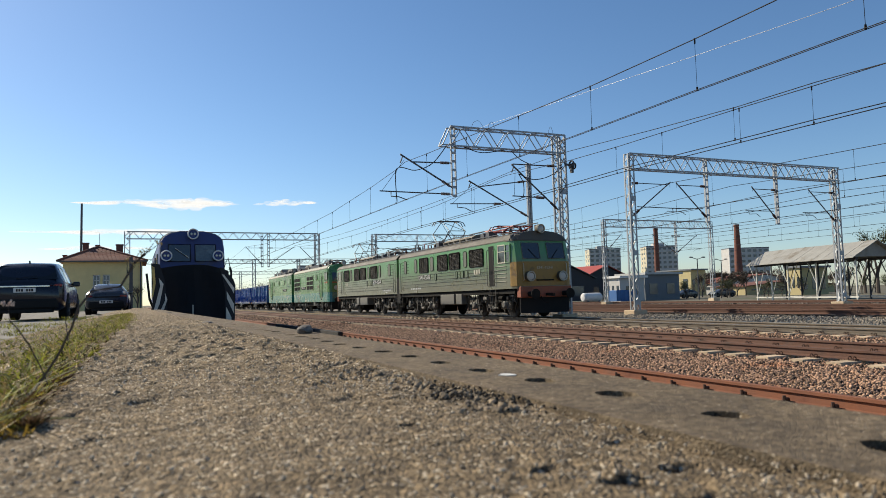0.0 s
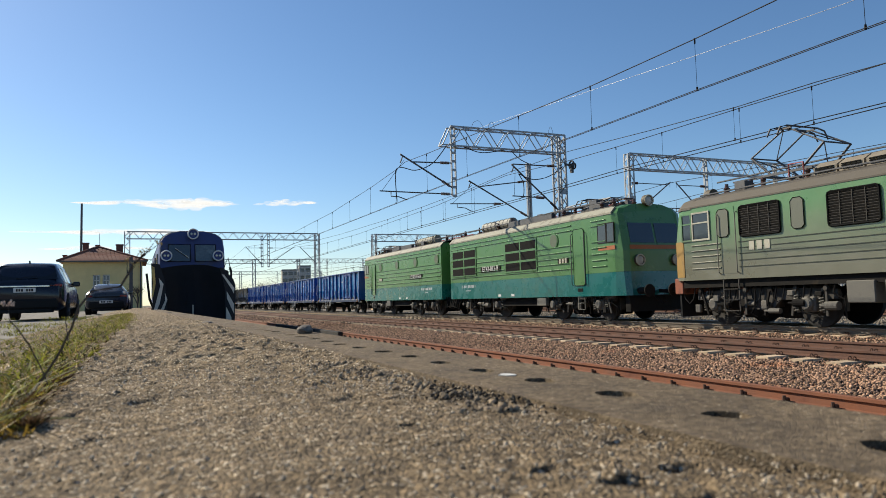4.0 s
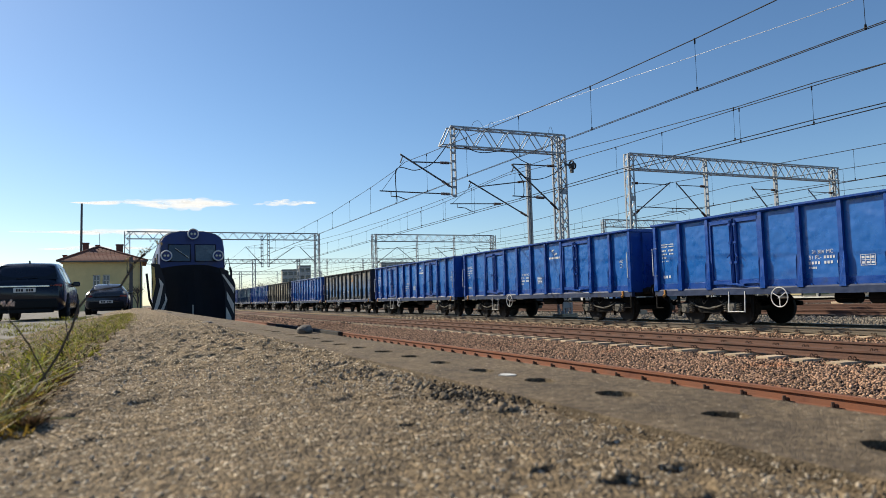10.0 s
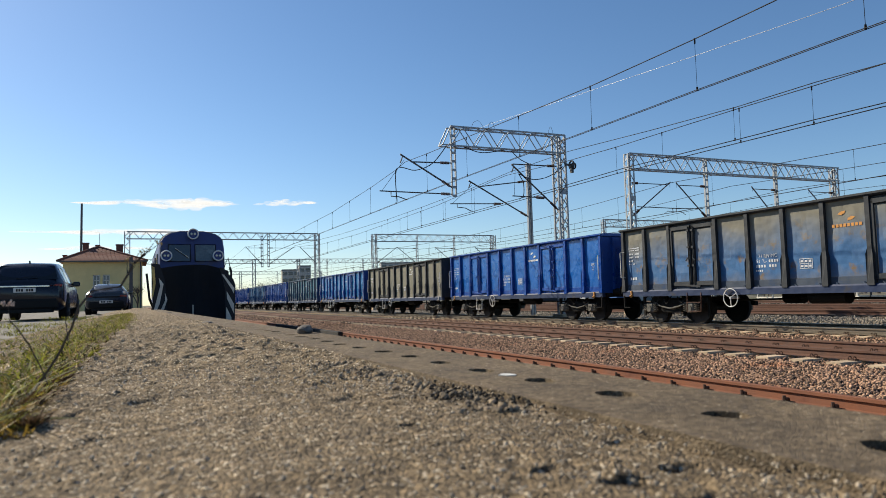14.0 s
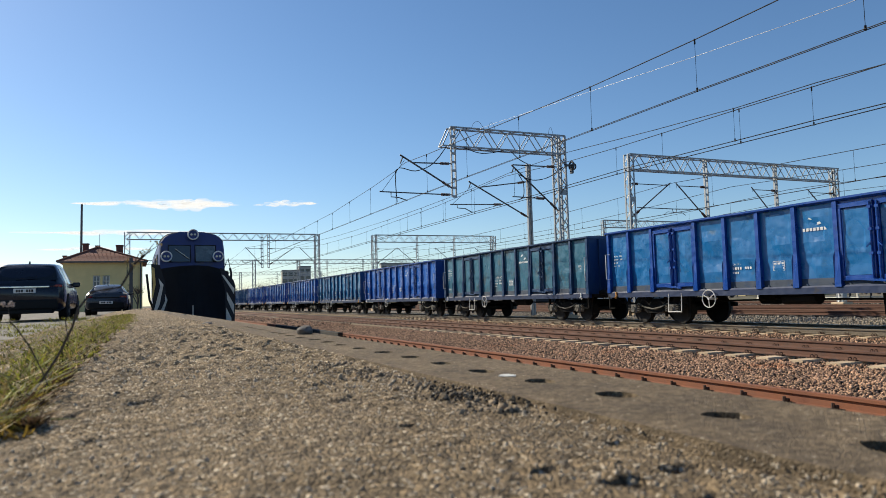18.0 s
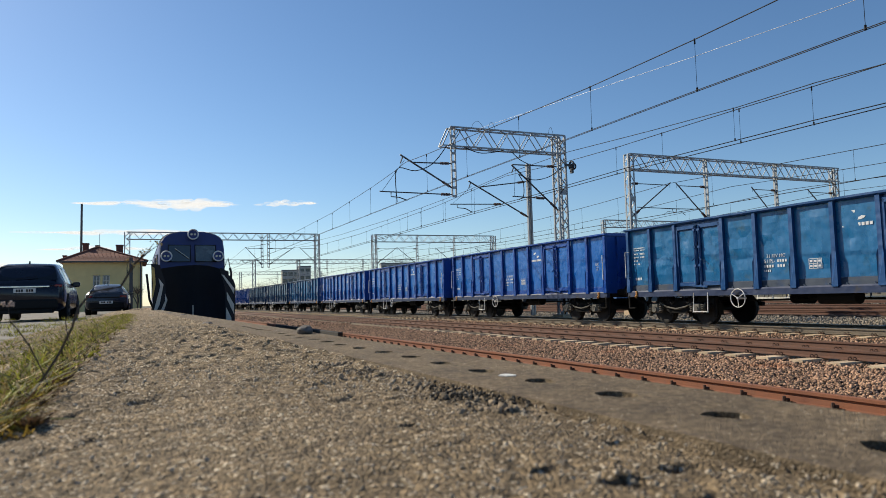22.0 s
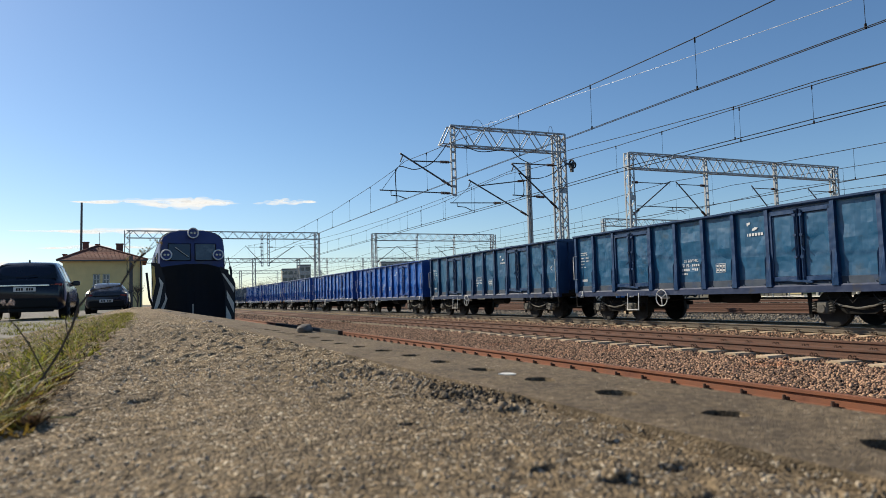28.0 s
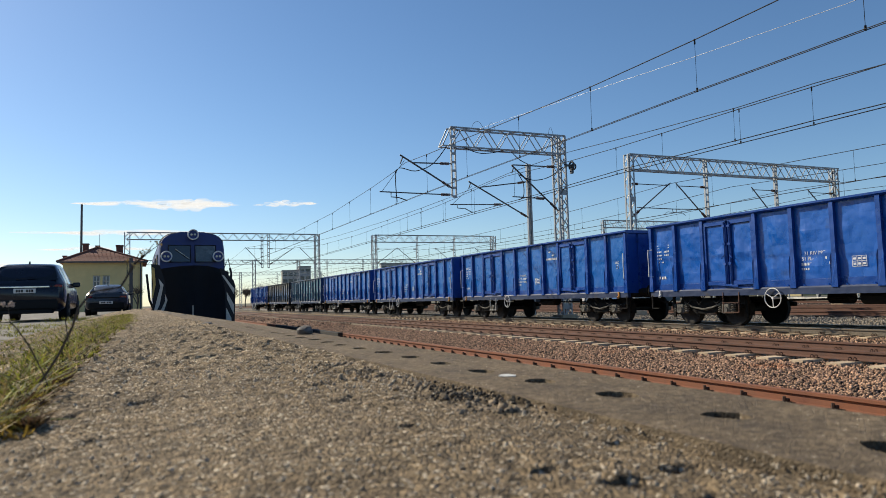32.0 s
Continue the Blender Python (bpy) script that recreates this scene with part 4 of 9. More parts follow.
P_CREAM = mat("soiled_cream_roof_paint", (0.5, 0.48, 0.38), 0.65, 0, 0.15, 3, 0.05, 40, (0.25, 0.22, 0.17), 0.4, 2)
P_GREYBOX = mat("grey_equipment_box_paint", (0.15, 0.142, 0.12), 0.7, 0, 0.15, 3, 0.05, 40, (0.1, 0.09, 0.08), 0.3, 2)
P_EDGE = mat("soiled_pale_roof_edge", (0.32, 0.31, 0.24), 0.7, 0, 0.2, 3, 0.05, 40, (0.12, 0.11, 0.09), 0.45, 2)
P_TANK = mat("dull_grey_tank_paint", (0.32, 0.31, 0.26), 0.65, 0, 0.2, 3, 0.05, 40, (0.16, 0.15, 0.12), 0.4, 2)
P_ORANGE = mat("orange_stripe_paint", (0.42, 0.12, 0.03), 0.5, 0, 0.1, 5, 0.03, 40)
P_REDPIPE = mat("red_painted_steel", (0.3, 0.04, 0.035), 0.55, 0.1, 0.2, 5, 0.05, 40)
P_SCREEN = mat("grey_green_mesh", (0.1, 0.14, 0.09), 0.7, 0.2, 0.3, 30, 0.2, 90)
M_GLASS = mat("dark_window_glass", (0.02, 0.025, 0.03), 0.06, 0, 0.1, 3, 0.0, 20, spec=0.8)
M_SLAT = mat("sooty_brown_slat", (0.045, 0.04, 0.033), 0.7, 0.1, 0.25, 8, 0.05, 50)
P_HATCH = mat("faded_grey_hatch_paint", (0.125, 0.14, 0.105), 0.6, 0, 0.15, 3, 0.05, 40, (0.12, 0.12, 0.1), 0.3, 2)
P_VENT = mat("pale_brown_vent_paint", (0.27, 0.23, 0.17), 0.7, 0, 0.2, 3, 0.05, 40, (0.14, 0.12, 0.09), 0.4, 2)
P_LAMPDRUM = mat("sooty_lamp_drum", (0.09, 0.07, 0.04), 0.7, 0, 0.25, 6, 0.05, 50)
M_LENS = mat("lamp_lens", (0.5, 0.49, 0.45), 0.15, 0.0, 0.1, 20, 0.1, 60)
M_GRILLE = mat("dark_louvre_metal", (0.008, 0.008, 0.008), 0.85, 0.0, 0.25, 8, 0.1, 50, spec=0.1)


def dusted(m, lo, hi, amount, color):
    """Track dust that thins out with height on a vehicle's side."""
    N, L, B = nodes_of(m)
    tc, sep = N.new("ShaderNodeTexCoord"), N.new("ShaderNodeSeparateXYZ")
    L.new(tc.outputs["Object"], sep.inputs[0])
    n = N.new("ShaderNodeTexNoise")
    n.inputs["Scale"].default_value, n.inputs["Detail"].default_value = 1.3, 6
    L.new(tc.outputs["Object"], n.inputs["Vector"])
    a = N.new("ShaderNodeMath")
    a.operation = "MULTIPLY_ADD"
    a.inputs[1].default_value = 0.7
    L.new(n.outputs["Fac"], a.inputs[0])
    L.new(sep.outputs["Z"], a.inputs[2])
    r = N.new("ShaderNodeMapRange")
    r.inputs["From Min"].default_value, r.inputs["From Max"].default_value = lo + 0.35, hi + 0.35
    r.inputs["To Min"].default_value, r.inputs["To Max"].default_value = amount, 0.0
    L.new(a.outputs[0], r.inputs["Value"])
    x = N.new("ShaderNodeMix")
    x.data_type = "RGBA"
    L.new(r.outputs[0], x.inputs["Factor"])
    L.new(B.inputs["Base Color"].links[0].from_socket, x.inputs["A"])
    x.inputs["B"].default_value = (*color, 1)
    L.new(x.outputs["Result"], B.inputs["Base Color"])


dusted(P_ET41, 1.5, 2.9, 0.86, (0.145, 0.132, 0.094))
dusted(P_ET41A, 1.6, 3.2, 0.88, (0.148, 0.14, 0.1))
# dark for the shadow line under each bead; rails and letter strip share it
P_BEAD = mat("dark_bead_and_trim_paint", (0.035, 0.045, 0.03), 0.8, 0, 0.3, 6, 0.05, 50)
dusted(P_ET42, 1.7, 3.0, 0.12, (0.13, 0.14, 0.09))


def louvre(parent, x, y0, y1, z0, z1, slats=13, name="air_grille"):
    """A louvred air intake in a rubber seal with rounded corners."""
    bm = bmesh.new()
    box(bm, x - 0.01, x + 0.02, y0, y1, z0, z1)
    g = part(name, bm, M_GRILLE, parent, "black louvred air grille")
    for k in range(slats):
        z = z0 + (z1 - z0) * (k + 0.5) / slats
        bm = bmesh.new()
        extrude(bm, [(x - 0.034, z + 0.014), (x - 0.012, z - 0.018), (x - 0.008, z - 0.012), (x - 0.028, z + 0.02)], "y", y0 + 0.03, y1 - 0.03)
        part("slat", bm, M_SLAT, g)
    n = max(2, round((y1 - y0) / 0.34))
    for k in range(1, n):
        q = y0 + (y1 - y0) * k / n
        bm = bmesh.new()
        box(bm, x - 0.04, x - 0.01, q - 0.008, q + 0.008, z0 + 0.02, z1 - 0.02)
        part("mullion", bm, M_SLAT, g)
    c = 0.07
    poly = [(y0 + c, z0), (y1 - c, z0), (y1 - c * 0.3, z0 + c * 0.3), (y1, z0 + c), (y1, z1 - c), (y1 - c * 0.3, z1 - c * 0.3), (y1 - c, z1), (y0 + c, z1), (y0 + c * 0.3, z1 - c * 0.3), (y0, z1 - c), (y0, z0 + c), (y0 + c * 0.3, z0 + c * 0.3)]
    bm = bmesh.new()
    tube(bm, [(x - 0.025, p, q) for p, q in poly + poly[:1]], 0.026, 5)
    part("grille_frame", bm, M_GRILLE, g)
    return g


def hatch(parent, x, y0, y1, z0, z1, material, name="hatch", round_=0.08):
    """A raised panel with rounded corners."""
    bm = bmesh.new()
    c = min(round_, (y1 - y0) / 4)
    poly = [(y0 + c, z0), (y1 - c, z0), (y1, z0 + c), (y1, z1 - c), (y1 - c, z1), (y0 + c, z1), (y0, z1 - c), (y0, z0 + c)]
    extrude(bm, poly, "x", x - 0.022, x)
    h = part(name, bm, material, parent)
    bm = bmesh.new()
    tube(bm, [(x - 0.022, p, q) for p, q in poly + poly[:1]], 0.011, 4)
    part("seal", bm, M_GRILLE, h)
    return h


def lamp(parent, c, d, r, out=0.08):
    """A round headlight: a sooty drum standing out of the cab front, a pale ring and a glass."""
    bm = bmesh.new()
    lathe(bm, [(-0.1 * d, r * 1.02), (0.02 * d, r * 1.02), ((out - 0.02) * d, r * 0.98), ((out - 0.02) * d, r * 0.8)], c, "y", 24)
    h = part("headlight", bm, P_LAMPDRUM, parent, "round headlight in a pale ring")
    bm = bmesh.new()
    ring(bm, (c[0], c[1] + out * d, c[2]), (0, 1, 0), r * 0.9, r * 0.13, 24, 6)
    part("rim", bm, P_CREAM, h)
    bm = bmesh.new()
    lathe(bm, [((out - 0.03) * d, r * 0.82), ((out - 0.01) * d, r * 0.6), ((out + 0.01) * d, r * 0.2)], c, "y", 20)
    part("lens", bm, M_LENS, h)


def pantograph(parent, y, z0, z1, material=M_DARKSTEEL, name="pantograph"):
    """A diamond pantograph on four insulators; z1: the height of its bow."""
    up = z1 - z0
    bm = bmesh.new()
    for s in (-1, 1):
        bar(bm, (0.6 * s, y - 0.85, z0), (0.6 * s, y + 0.85, z0), 0.06, 0.06)
        bar(bm, (-0.6, y + 0.7 * s, z0), (0.6, y + 0.7 * s, z0), 0.06, 0.06)
    p = part(name, bm, material, parent, "diamond pantograph " + ("raised to the wire" if up > 0.7 else "folded down"))
    for sx in (-1, 1):
        for sy in (-1, 1):
            bm = bmesh.new()
            lathe(bm, [(-0.28, 0.05), (-0.24, 0.09), (-0.2, 0.055), (-0.15, 0.09), (-0.11, 0.055), (-0.06, 0.08), (0, 0.05)], (0.6 * sx, y + 0.7 * sy, z0 - 0.02), "z", 10)
            part("insulator", bm, M_INSUL, p)
    for sy in (-1, 1):
        kz = z0 + up * 0.48
        ky = y + sy * (1.15 if up > 0.7 else 1.45)
        bm = bmesh.new()
        for sx in (-1, 1):
            rod(bm, (0.55 * sx, y + 0.45 * sy, z0), (0.5 * sx, ky, kz), 0.03, 6)
            rod(bm, (0.5 * sx, ky, kz), (0.42 * sx, y + 0.1 * sy, z1 - 0.06), 0.022, 6)
        rod(bm, (0.5, ky, kz), (-0.5, ky, kz), 0.022, 6)
        rod(bm, (0.55, y + 0.45 * sy, z0), (-0.5, ky, kz), 0.014, 5)
        rod(bm, (0.5, ky, kz), (-0.42, y + 0.1 * sy, z1 - 0.06), 0.014, 5)
        part("pantograph_arm", bm, material, p)
    bm = bmesh.new()
    for sy in (-1, 1):
        tube(bm, [(-0.98, y + 0.16 * sy, z1 - 0.28), (-0.85, y + 0.16 * sy, z1 - 0.06), (-0.6, y + 0.16 * sy, z1), (0.6, y + 0.16 * sy, z1), (0.85, y + 0.16 * sy, z1 - 0.06), (0.98, y + 0.16 * sy, z1 - 0.28)], 0.024, 6)
    for sx in (-0.45, 0.45):
        bar(bm, (sx, y - 0.18, z1 - 0.04), (sx, y + 0.18, z1 - 0.04), 0.04, 0.04)
    part("collector_bow", bm, material, p)
    return p


def loco_bogie(parent, y, half, r):
    """A two-axle motor bogie with its springs, brake gear and pipes."""
    bm = bmesh.new()
    for s in (-1, 1):
        x = 1.08 * s
        extrude(bm, [(y - half - 0.75, 0.72), (y - half - 0.75, 0.95), (y - 0.5, 1.02), (y + 0.5, 1.02), (y + half + 0.75, 0.95), (y + half + 0.75, 0.72), (y + 0.6, 0.7),
                     (y + 0.4, 0.45), (y - 0.4, 0.45), (y - 0.6, 0.7)], "x", x - 0.06, x + 0.06)
    box(bm, -1.0, 1.0, y - 0.35, y + 0.35, 0.5, 1.05)
    b = part("bogie", bm, M_BOGIE, parent, "dusty motor bogie with coil springs")
    rng = random.Random(int(y * 100))
    for w in (-half, half):
        for s in (-1, 1):
            bm = bmesh.new()
            lathe(bm, [(-0.07, r * 0.35), (-0.06, r * 0.55), (-0.075, r * 0.86), (-0.07, r), (0.05, r), (0.07, r * 0.86), (0.07, r * 0.35)], (0.76 * s, y + w, r + 0.004), "x", 28)
            part("wheel", bm, M_WHEEL, b)
            bm = bmesh.new()
            x = 1.15 * s
            box(bm, x - 0.1, x + 0.1, y + w - 0.2, y + w + 0.2, r - 0.2, r + 0.18, 0.04)
            lathe(bm, [(-0.05, 0.17), (0.06, 0.17), (0.1, 0.12)] if s > 0 else [(-0.1, 0.12), (-0.06, 0.17), (0.05, 0.17)], (x + 0.1 * s, y + w, r), "x", 14)
            part("axle_box", bm, M_BOX, b)
            for k in (-1, 1):
                bm = bmesh.new()
                coil(bm, (x, y + w + k * 0.36), 0.09, 0.022, r - 0.2, r + 0.24, 6)
                rod(bm, (x, y + w + k * 0.36, r - 0.22), (x, y + w + k * 0.36, 0.98), 0.035, 6)
                part("coil_spring", bm, M_BOX, b)
    # rigging, sand pipes, cylinders and hoses, crowded on the side that is seen
    for s, count in ((-1, 30), (1, 5)):
        for k in range(count):
            yy = y + (half + 0.85) * (2 * (k + rng.random()) / count - 1)
            bm = bmesh.new()
            x = s * rng.uniform(1.14, 1.32)
            z = rng.uniform(0.4, 1.0)
            if k % 5 == 0:
                tube(bm, [(x, yy, 1.15), (x, yy + 0.08, z), (x * 0.95, yy + rng.uniform(-0.4, 0.4), z - 0.15), (x * 0.9, yy + rng.uniform(-0.2, 0.2), 0.25)], 0.02, 6)
            elif k % 5 == 1:
                rod(bm, (x, yy - 0.17, z), (x, yy + 0.17, z), rng.uniform(0.05, 0.11), 12)
                rod(bm, (x, yy + 0.17, z), (x, yy + 0.34, z), 0.03, 8)
            elif k % 5 == 2:
                bar(bm, (x, yy, 1.1), (x, yy + rng.uniform(-0.35, 0.35), 0.3), 0.045, 0.06)
                rod(bm, (x - 0.05, yy, 0.98), (x + 0.05, yy, 0.98), 0.06, 8)
            elif k % 5 == 3:
                h = rng.uniform(0.12, 0.25)
                box(bm, x - 0.05, x + 0.05, yy - 0.1, yy + 0.1, z - h / 2, z + h / 2, 0.02)
            else:
                w_ = rng.uniform(0.3, 0.6)
                tube(bm, [(x, yy, 1.1), (x, yy + w_ * 0.2, 0.75), (x, yy + w_ * 0.5, 0.62), (x, yy + w_ * 0.8, 0.75), (x, yy + w_, 1.1)], 0.018, 6)
            part(("sand_pipe", "brake_cylinder", "brake_rigging", "gear_case", "cable_loop")[k % 5], bm, (M_UNDER, M_BOX, M_BOGIE, M_BOX, M_RUBBER)[k % 5] if k % 3 else M_UNDER, b)
    # dark boxes added where motors sit, to block daylight under the bogie
    for w in (-half, half):
        bm = bmesh.new()
        box(bm, -0.66, 0.66, y + w * 0.42 - 0.42, y + w * 0.42 + 0.42, 0.2, 1.08, 0.06)
        part("traction_motor", bm, M_UNDER, b)
    for w in (-half, half):
        for k in (-1, 1):
            bm = bmesh.new()
            extrude(bm, [(y + w + k * (r + 0.03), r - 0.2), (y + w + k * (r + 0.1), r - 0.2), (y + w + k * (r + 0.1), r + 0.2), (y + w + k * (r + 0.03), r + 0.2)], "x", -0.85, -0.68)
            part("brake_shoe", bm, M_BOGIE, b)
    return b


def shell(fy, length, wide, z0, gutter, crown, nose, rake_z, rake):
    """A loco body: a curved roof over upright sides, one raked cab end (at y = 0 before fy) and one flat end."""
    sec = [(-wide, z0), (-wide, gutter), (-wide * 0.9, gutter + (crown - gutter) * 0.5), (-wide * 0.62, gutter + (crown - gutter) * 0.86), (-wide * 0.25, crown),
           (wide * 0.25, crown), (wide * 0.62, gutter + (crown - gutter) * 0.86), (wide * 0.9, gutter + (crown - gutter) * 0.5), (wide, gutter), (wide, z0)]
    mids = [rake_z - 0.02]
    full = [sec[0], (-wide, mids[0])] + sec[1:-1] + [(wide, mids[0]), sec[-1]]
    bm = bmesh.new()
    rows = []
    for y, k, rk in ((0.0, 0.8, 1.0), (0.12, 0.93, 0.9), (0.45, 0.995, 0.5), (0.9, 1.0, 0.0), (length, 1.0, 0.0)):
        row = []
        for x, z in full:
            yy = y + rk * rake * max(0.0, z - rake_z)
            if z > gutter:
                yy += rk * 0.25 * (z - gutter)
            row.append(bm.verts.new((x * k, fy(yy), z)))
        rows.append(row)
    n = len(full)
    for a, b in zip(rows, rows[1:]):
        for i in range(n):
            bm.faces.new((a[i], a[(i + 1) % n], b[(i + 1) % n], b[i]))
    mid = [rows[0][i] for i in (1, n - 2)]
    bm.faces.new([rows[0][0], rows[0][1], rows[0][n - 2], rows[0][n - 1]])
    bm.faces.new([rows[0][i] for i in range(1, n - 1)])
    bm.faces.new(rows[-1])
    return bm


def roof_skin(fy, length, wide, gutter, crown, y0):
    """A thin roof sheet laid over the shell's crown."""
    sec = [(-wide - 0.015, gutter - 0.03), (-wide - 0.015, gutter + 0.01), (-wide * 0.9, gutter + (crown - gutter) * 0.5 + 0.012), (-wide * 0.62, gutter + (crown - gutter) * 0.86 + 0.012), (-wide * 0.25, crown + 0.012),
           (wide * 0.25, crown + 0.012), (wide * 0.62, gutter + (crown - gutter) * 0.86 + 0.012), (wide * 0.9, gutter + (crown - gutter) * 0.5 + 0.012), (wide + 0.015, gutter + 0.01), (wide + 0.015, gutter - 0.03)]
    bm = bmesh.new()
    return extrude(bm, sec, "y", fy(y0), fy(length))


def cab_roof(fy, wide, gutter, crown, rake_z, rake):
    """The domed front of the roof over the cab."""
    g, h = gutter - 0.06, crown + 0.015
    sec = [(-wide - 0.02, g), (-wide - 0.015, gutter), (-wide * 0.9, gutter + (h - gutter) * 0.52), (-wide * 0.62, gutter + (h - gutter) * 0.88), (-wide * 0.25, h),
           (wide * 0.25, h), (wide * 0.62, gutter + (h - gutter) * 0.88), (wide * 0.9, gutter + (h - gutter) * 0.52), (wide + 0.015, gutter), (wide + 0.02, g)]
    bm = bmesh.new()
    rows = []
    for y, k, rk in ((-0.03, 0.81, 1.0), (0.1, 0.94, 0.9), (0.43, 1.0, 0.5), (0.9, 1.0, 0.0)):
        rows.append([bm.verts.new((x * k, fy(y + rk * rake * max(0.0, z - rake_z) + rk * 0.25 * max(0, z - gutter)), z)) for x, z in sec])
    n = len(sec)
    for a, b in zip(rows, rows[1:]):
        for i in range(n):
            bm.faces.new((a[i], a[(i + 1) % n], b[(i + 1) % n], b[i]))
    bm.faces.new(rows[0])
    bm.faces.new(rows[-1])
    return bm


def et41(front, label, words, layout, length=14.6):
    """One half of the older double locomotive. front: whether its cab faces the train's head."""
    t = thing("locomotive", label, "locomotive", "locomotives of the train")
    fy = (lambda y: y) if front else (lambda y: length - y)
    d = -1 if front else 1
    W = 1.45
    coat = P_ET41 if front else P_ET41A
    X = -W - 0.002
    part("body", shell(fy, length, W, 1.3, 3.46, 3.85, 0.9, 2.5, 0.22), coat, t)
    part("roof", roof_skin(fy, length, W, 3.46, 3.85, 0.5), P_ROOF, t)
    part("cab_roof", cab_roof(fy, W, 3.46, 3.85, 2.5, 0.22), P_ROOF, t)
    bm = bmesh.new()
    box(bm, -1.35, 1.35, *sorted((fy(0.35), fy(length - 0.05))), 1.08, 1.3)
    part("frame_sill", bm, M_UNDER, t)
    for z in (1.62, 1.8, 1.98, 2.14, 2.3):
        for a, b in ((0.85, 1.95), (2.6, length - 0.6)):
            bm = bmesh.new()
            y0, y1 = sorted((fy(a), fy(b)))
            box(bm, X - 0.012, X + 0.01, y0, y1, z - 0.01, z + 0.01)
            part("side_bead", bm, P_BEAD, t)
            # pale strip above each cab bead, painted as its sunlit top
            if a < 1:
                bm = bmesh.new()
                box(bm, X - 0.016, X + 0.01, y0, y1, z + 0.012, z + 0.03)
                part("side_bead", bm, P_CREAM, t)
    for z in (2.5, 2.68, 2.86, 3.04, 3.2):
        bm = bmesh.new()
        y0, y1 = sorted((fy(length - 1.75), fy(length - 0.62)))
        box(bm, X - 0.012, X + 0.01, y0, y1, z - 0.01, z + 0.01)
        part("side_bead", bm, P_BEAD, t)
    for kind, y0, y1 in layout:
        if kind == "g":
            louvre(t, X, y0, y1, 2.44, 3.26)
        elif kind == "r":
            hatch(t, X, y0, y1, 2.48, 3.26, P_HATCH)
        elif kind == "s":
            hatch(t, X, y0, y1, 1.95, 2.3, coat, "hatch", 0.012)
    # cab side
    for a, b, m_ in ((0.95, 1.55, M_GLASS), (0.52, 0.86, M_GLASS)):
        y0, y1 = sorted((fy(a), fy(b)))
        bm = bmesh.new()
        box(bm, X - 0.008, X + 0.02, y0, y1, 2.5, 3.24)
        w = part("side_window", bm, m_, t)
        bm = bmesh.new()
        for q in ((y0 - 0.05, y0, 2.45, 3.29), (y1, y1 + 0.05, 2.45, 3.29), (y0, y1, 2.45, 2.5), (y0, y1, 3.24, 3.29), (y0, y1, 2.95, 2.99)):
            box(bm, X - 0.03, X + 0.01, *q)
        part("window_frame", bm, P_CREAM if a > 0.9 else coat, w)
    y0, y1 = sorted((fy(2.0), fy(2.5)))
    bm = bmesh.new()
    box(bm, X - 0.006, X + 0.02, y0, y1, 1.45, 3.3)
    # black slab on the front half stands in for the doorway's dark inside
    part("cab_door", bm, M_BLACK if front else coat, t, "black slab standing in for a dark open doorway" if front else "green cab door")
    for y in (y0 - 0.08, y1 + 0.08):
        bm = bmesh.new()
        tube(bm, [(X, y, 3.15), (X - 0.07, y, 3.1), (X - 0.07, y, 1.5), (X, y, 1.45)], 0.014, 6)
        part("hand_rail", bm, P_GREYBOX, t)
    bm = bmesh.new()
    for y in (y0 - 0.02, y1 + 0.02):
        bar(bm, (X + 0.03, y, 1.3), (X + 0.03, y, 0.4), 0.03, 0.03)
    for z in (0.42, 0.72, 1.02):
        bar(bm, (X + 0.03, y0, z), (X + 0.03, y1, z), 0.08, 0.02)
    part("cab_steps", bm, M_BOGIE, t)
    # cab front
    for s in (-1, 1):
        lamp(t, (s * 0.82, fy(-0.02), 1.82), d, 0.22, 0.2)
    lamp(t, (0, fy(0.3), 3.95), d, 0.2, 0.14)
    # the ochre front wraps round both corners of the cab
    edge = [(W * 1.006, 0.52), (W * 1.0, 0.44), (W * 0.938, 0.112), (W * 0.905, 0.055), (W * 0.8, -0.008)]
    loop = [(-x, y) for x, y in edge] + [(x, y) for x, y in edge[::-1]]
    back = [(x * 0.97, y + 0.03) for x, y in loop[::-1]]
    bm = bmesh.new()
    extrude(bm, [(x, fy(y)) for x, y in loop + back], "z", 1.4, 2.47)
    part("front_panel", bm, P_OCHRE, t, "ochre yellow cab front wrapped round its corners")
    for s in (-1, 1):
        bm = bmesh.new()
        tube(bm, [(s * 1.1, fy(-0.0), 2.4), (s * 1.1, fy(-0.07), 2.36), (s * 1.1, fy(-0.07), 1.66), (s * 1.1, fy(0.0), 1.62)], 0.016, 6)
        part("hand_rail", bm, P_CREAM, t)
        x0, x1 = sorted((s * 0.2, s * 1.08))
        corners = [(x0, 2.6), (x1, 2.6), (x1, 3.3), (x0, 3.3)]
        bm = bmesh.new()
        v = [bm.verts.new((x, fy(-0.012 + 0.22 * (z - 2.5)), z)) for x, z in corners]
        v2 = [bm.verts.new((q.co.x, q.co.y - d * 0.03, q.co.z)) for q in v]
        bm.faces.new(v)
        bm.faces.new(v2)
        for i in range(4):
            bm.faces.new((v[i], v[(i + 1) % 4], v2[(i + 1) % 4], v2[i]))
        ws = part("windscreen", bm, M_GLASS, t)
        bm = bmesh.new()
        tube(bm, [(x, fy(-0.02 + 0.22 * (z - 2.5)), z) for x, z in corners + corners[:1]], 0.018, 5)
        part("window_frame", bm, P_GREYBOX, ws)
        bm = bmesh.new()
        bar(bm, (s * 0.35, fy(-0.03), 2.58), (s * 0.75, fy(0.08), 3.02), 0.018, 0.015)
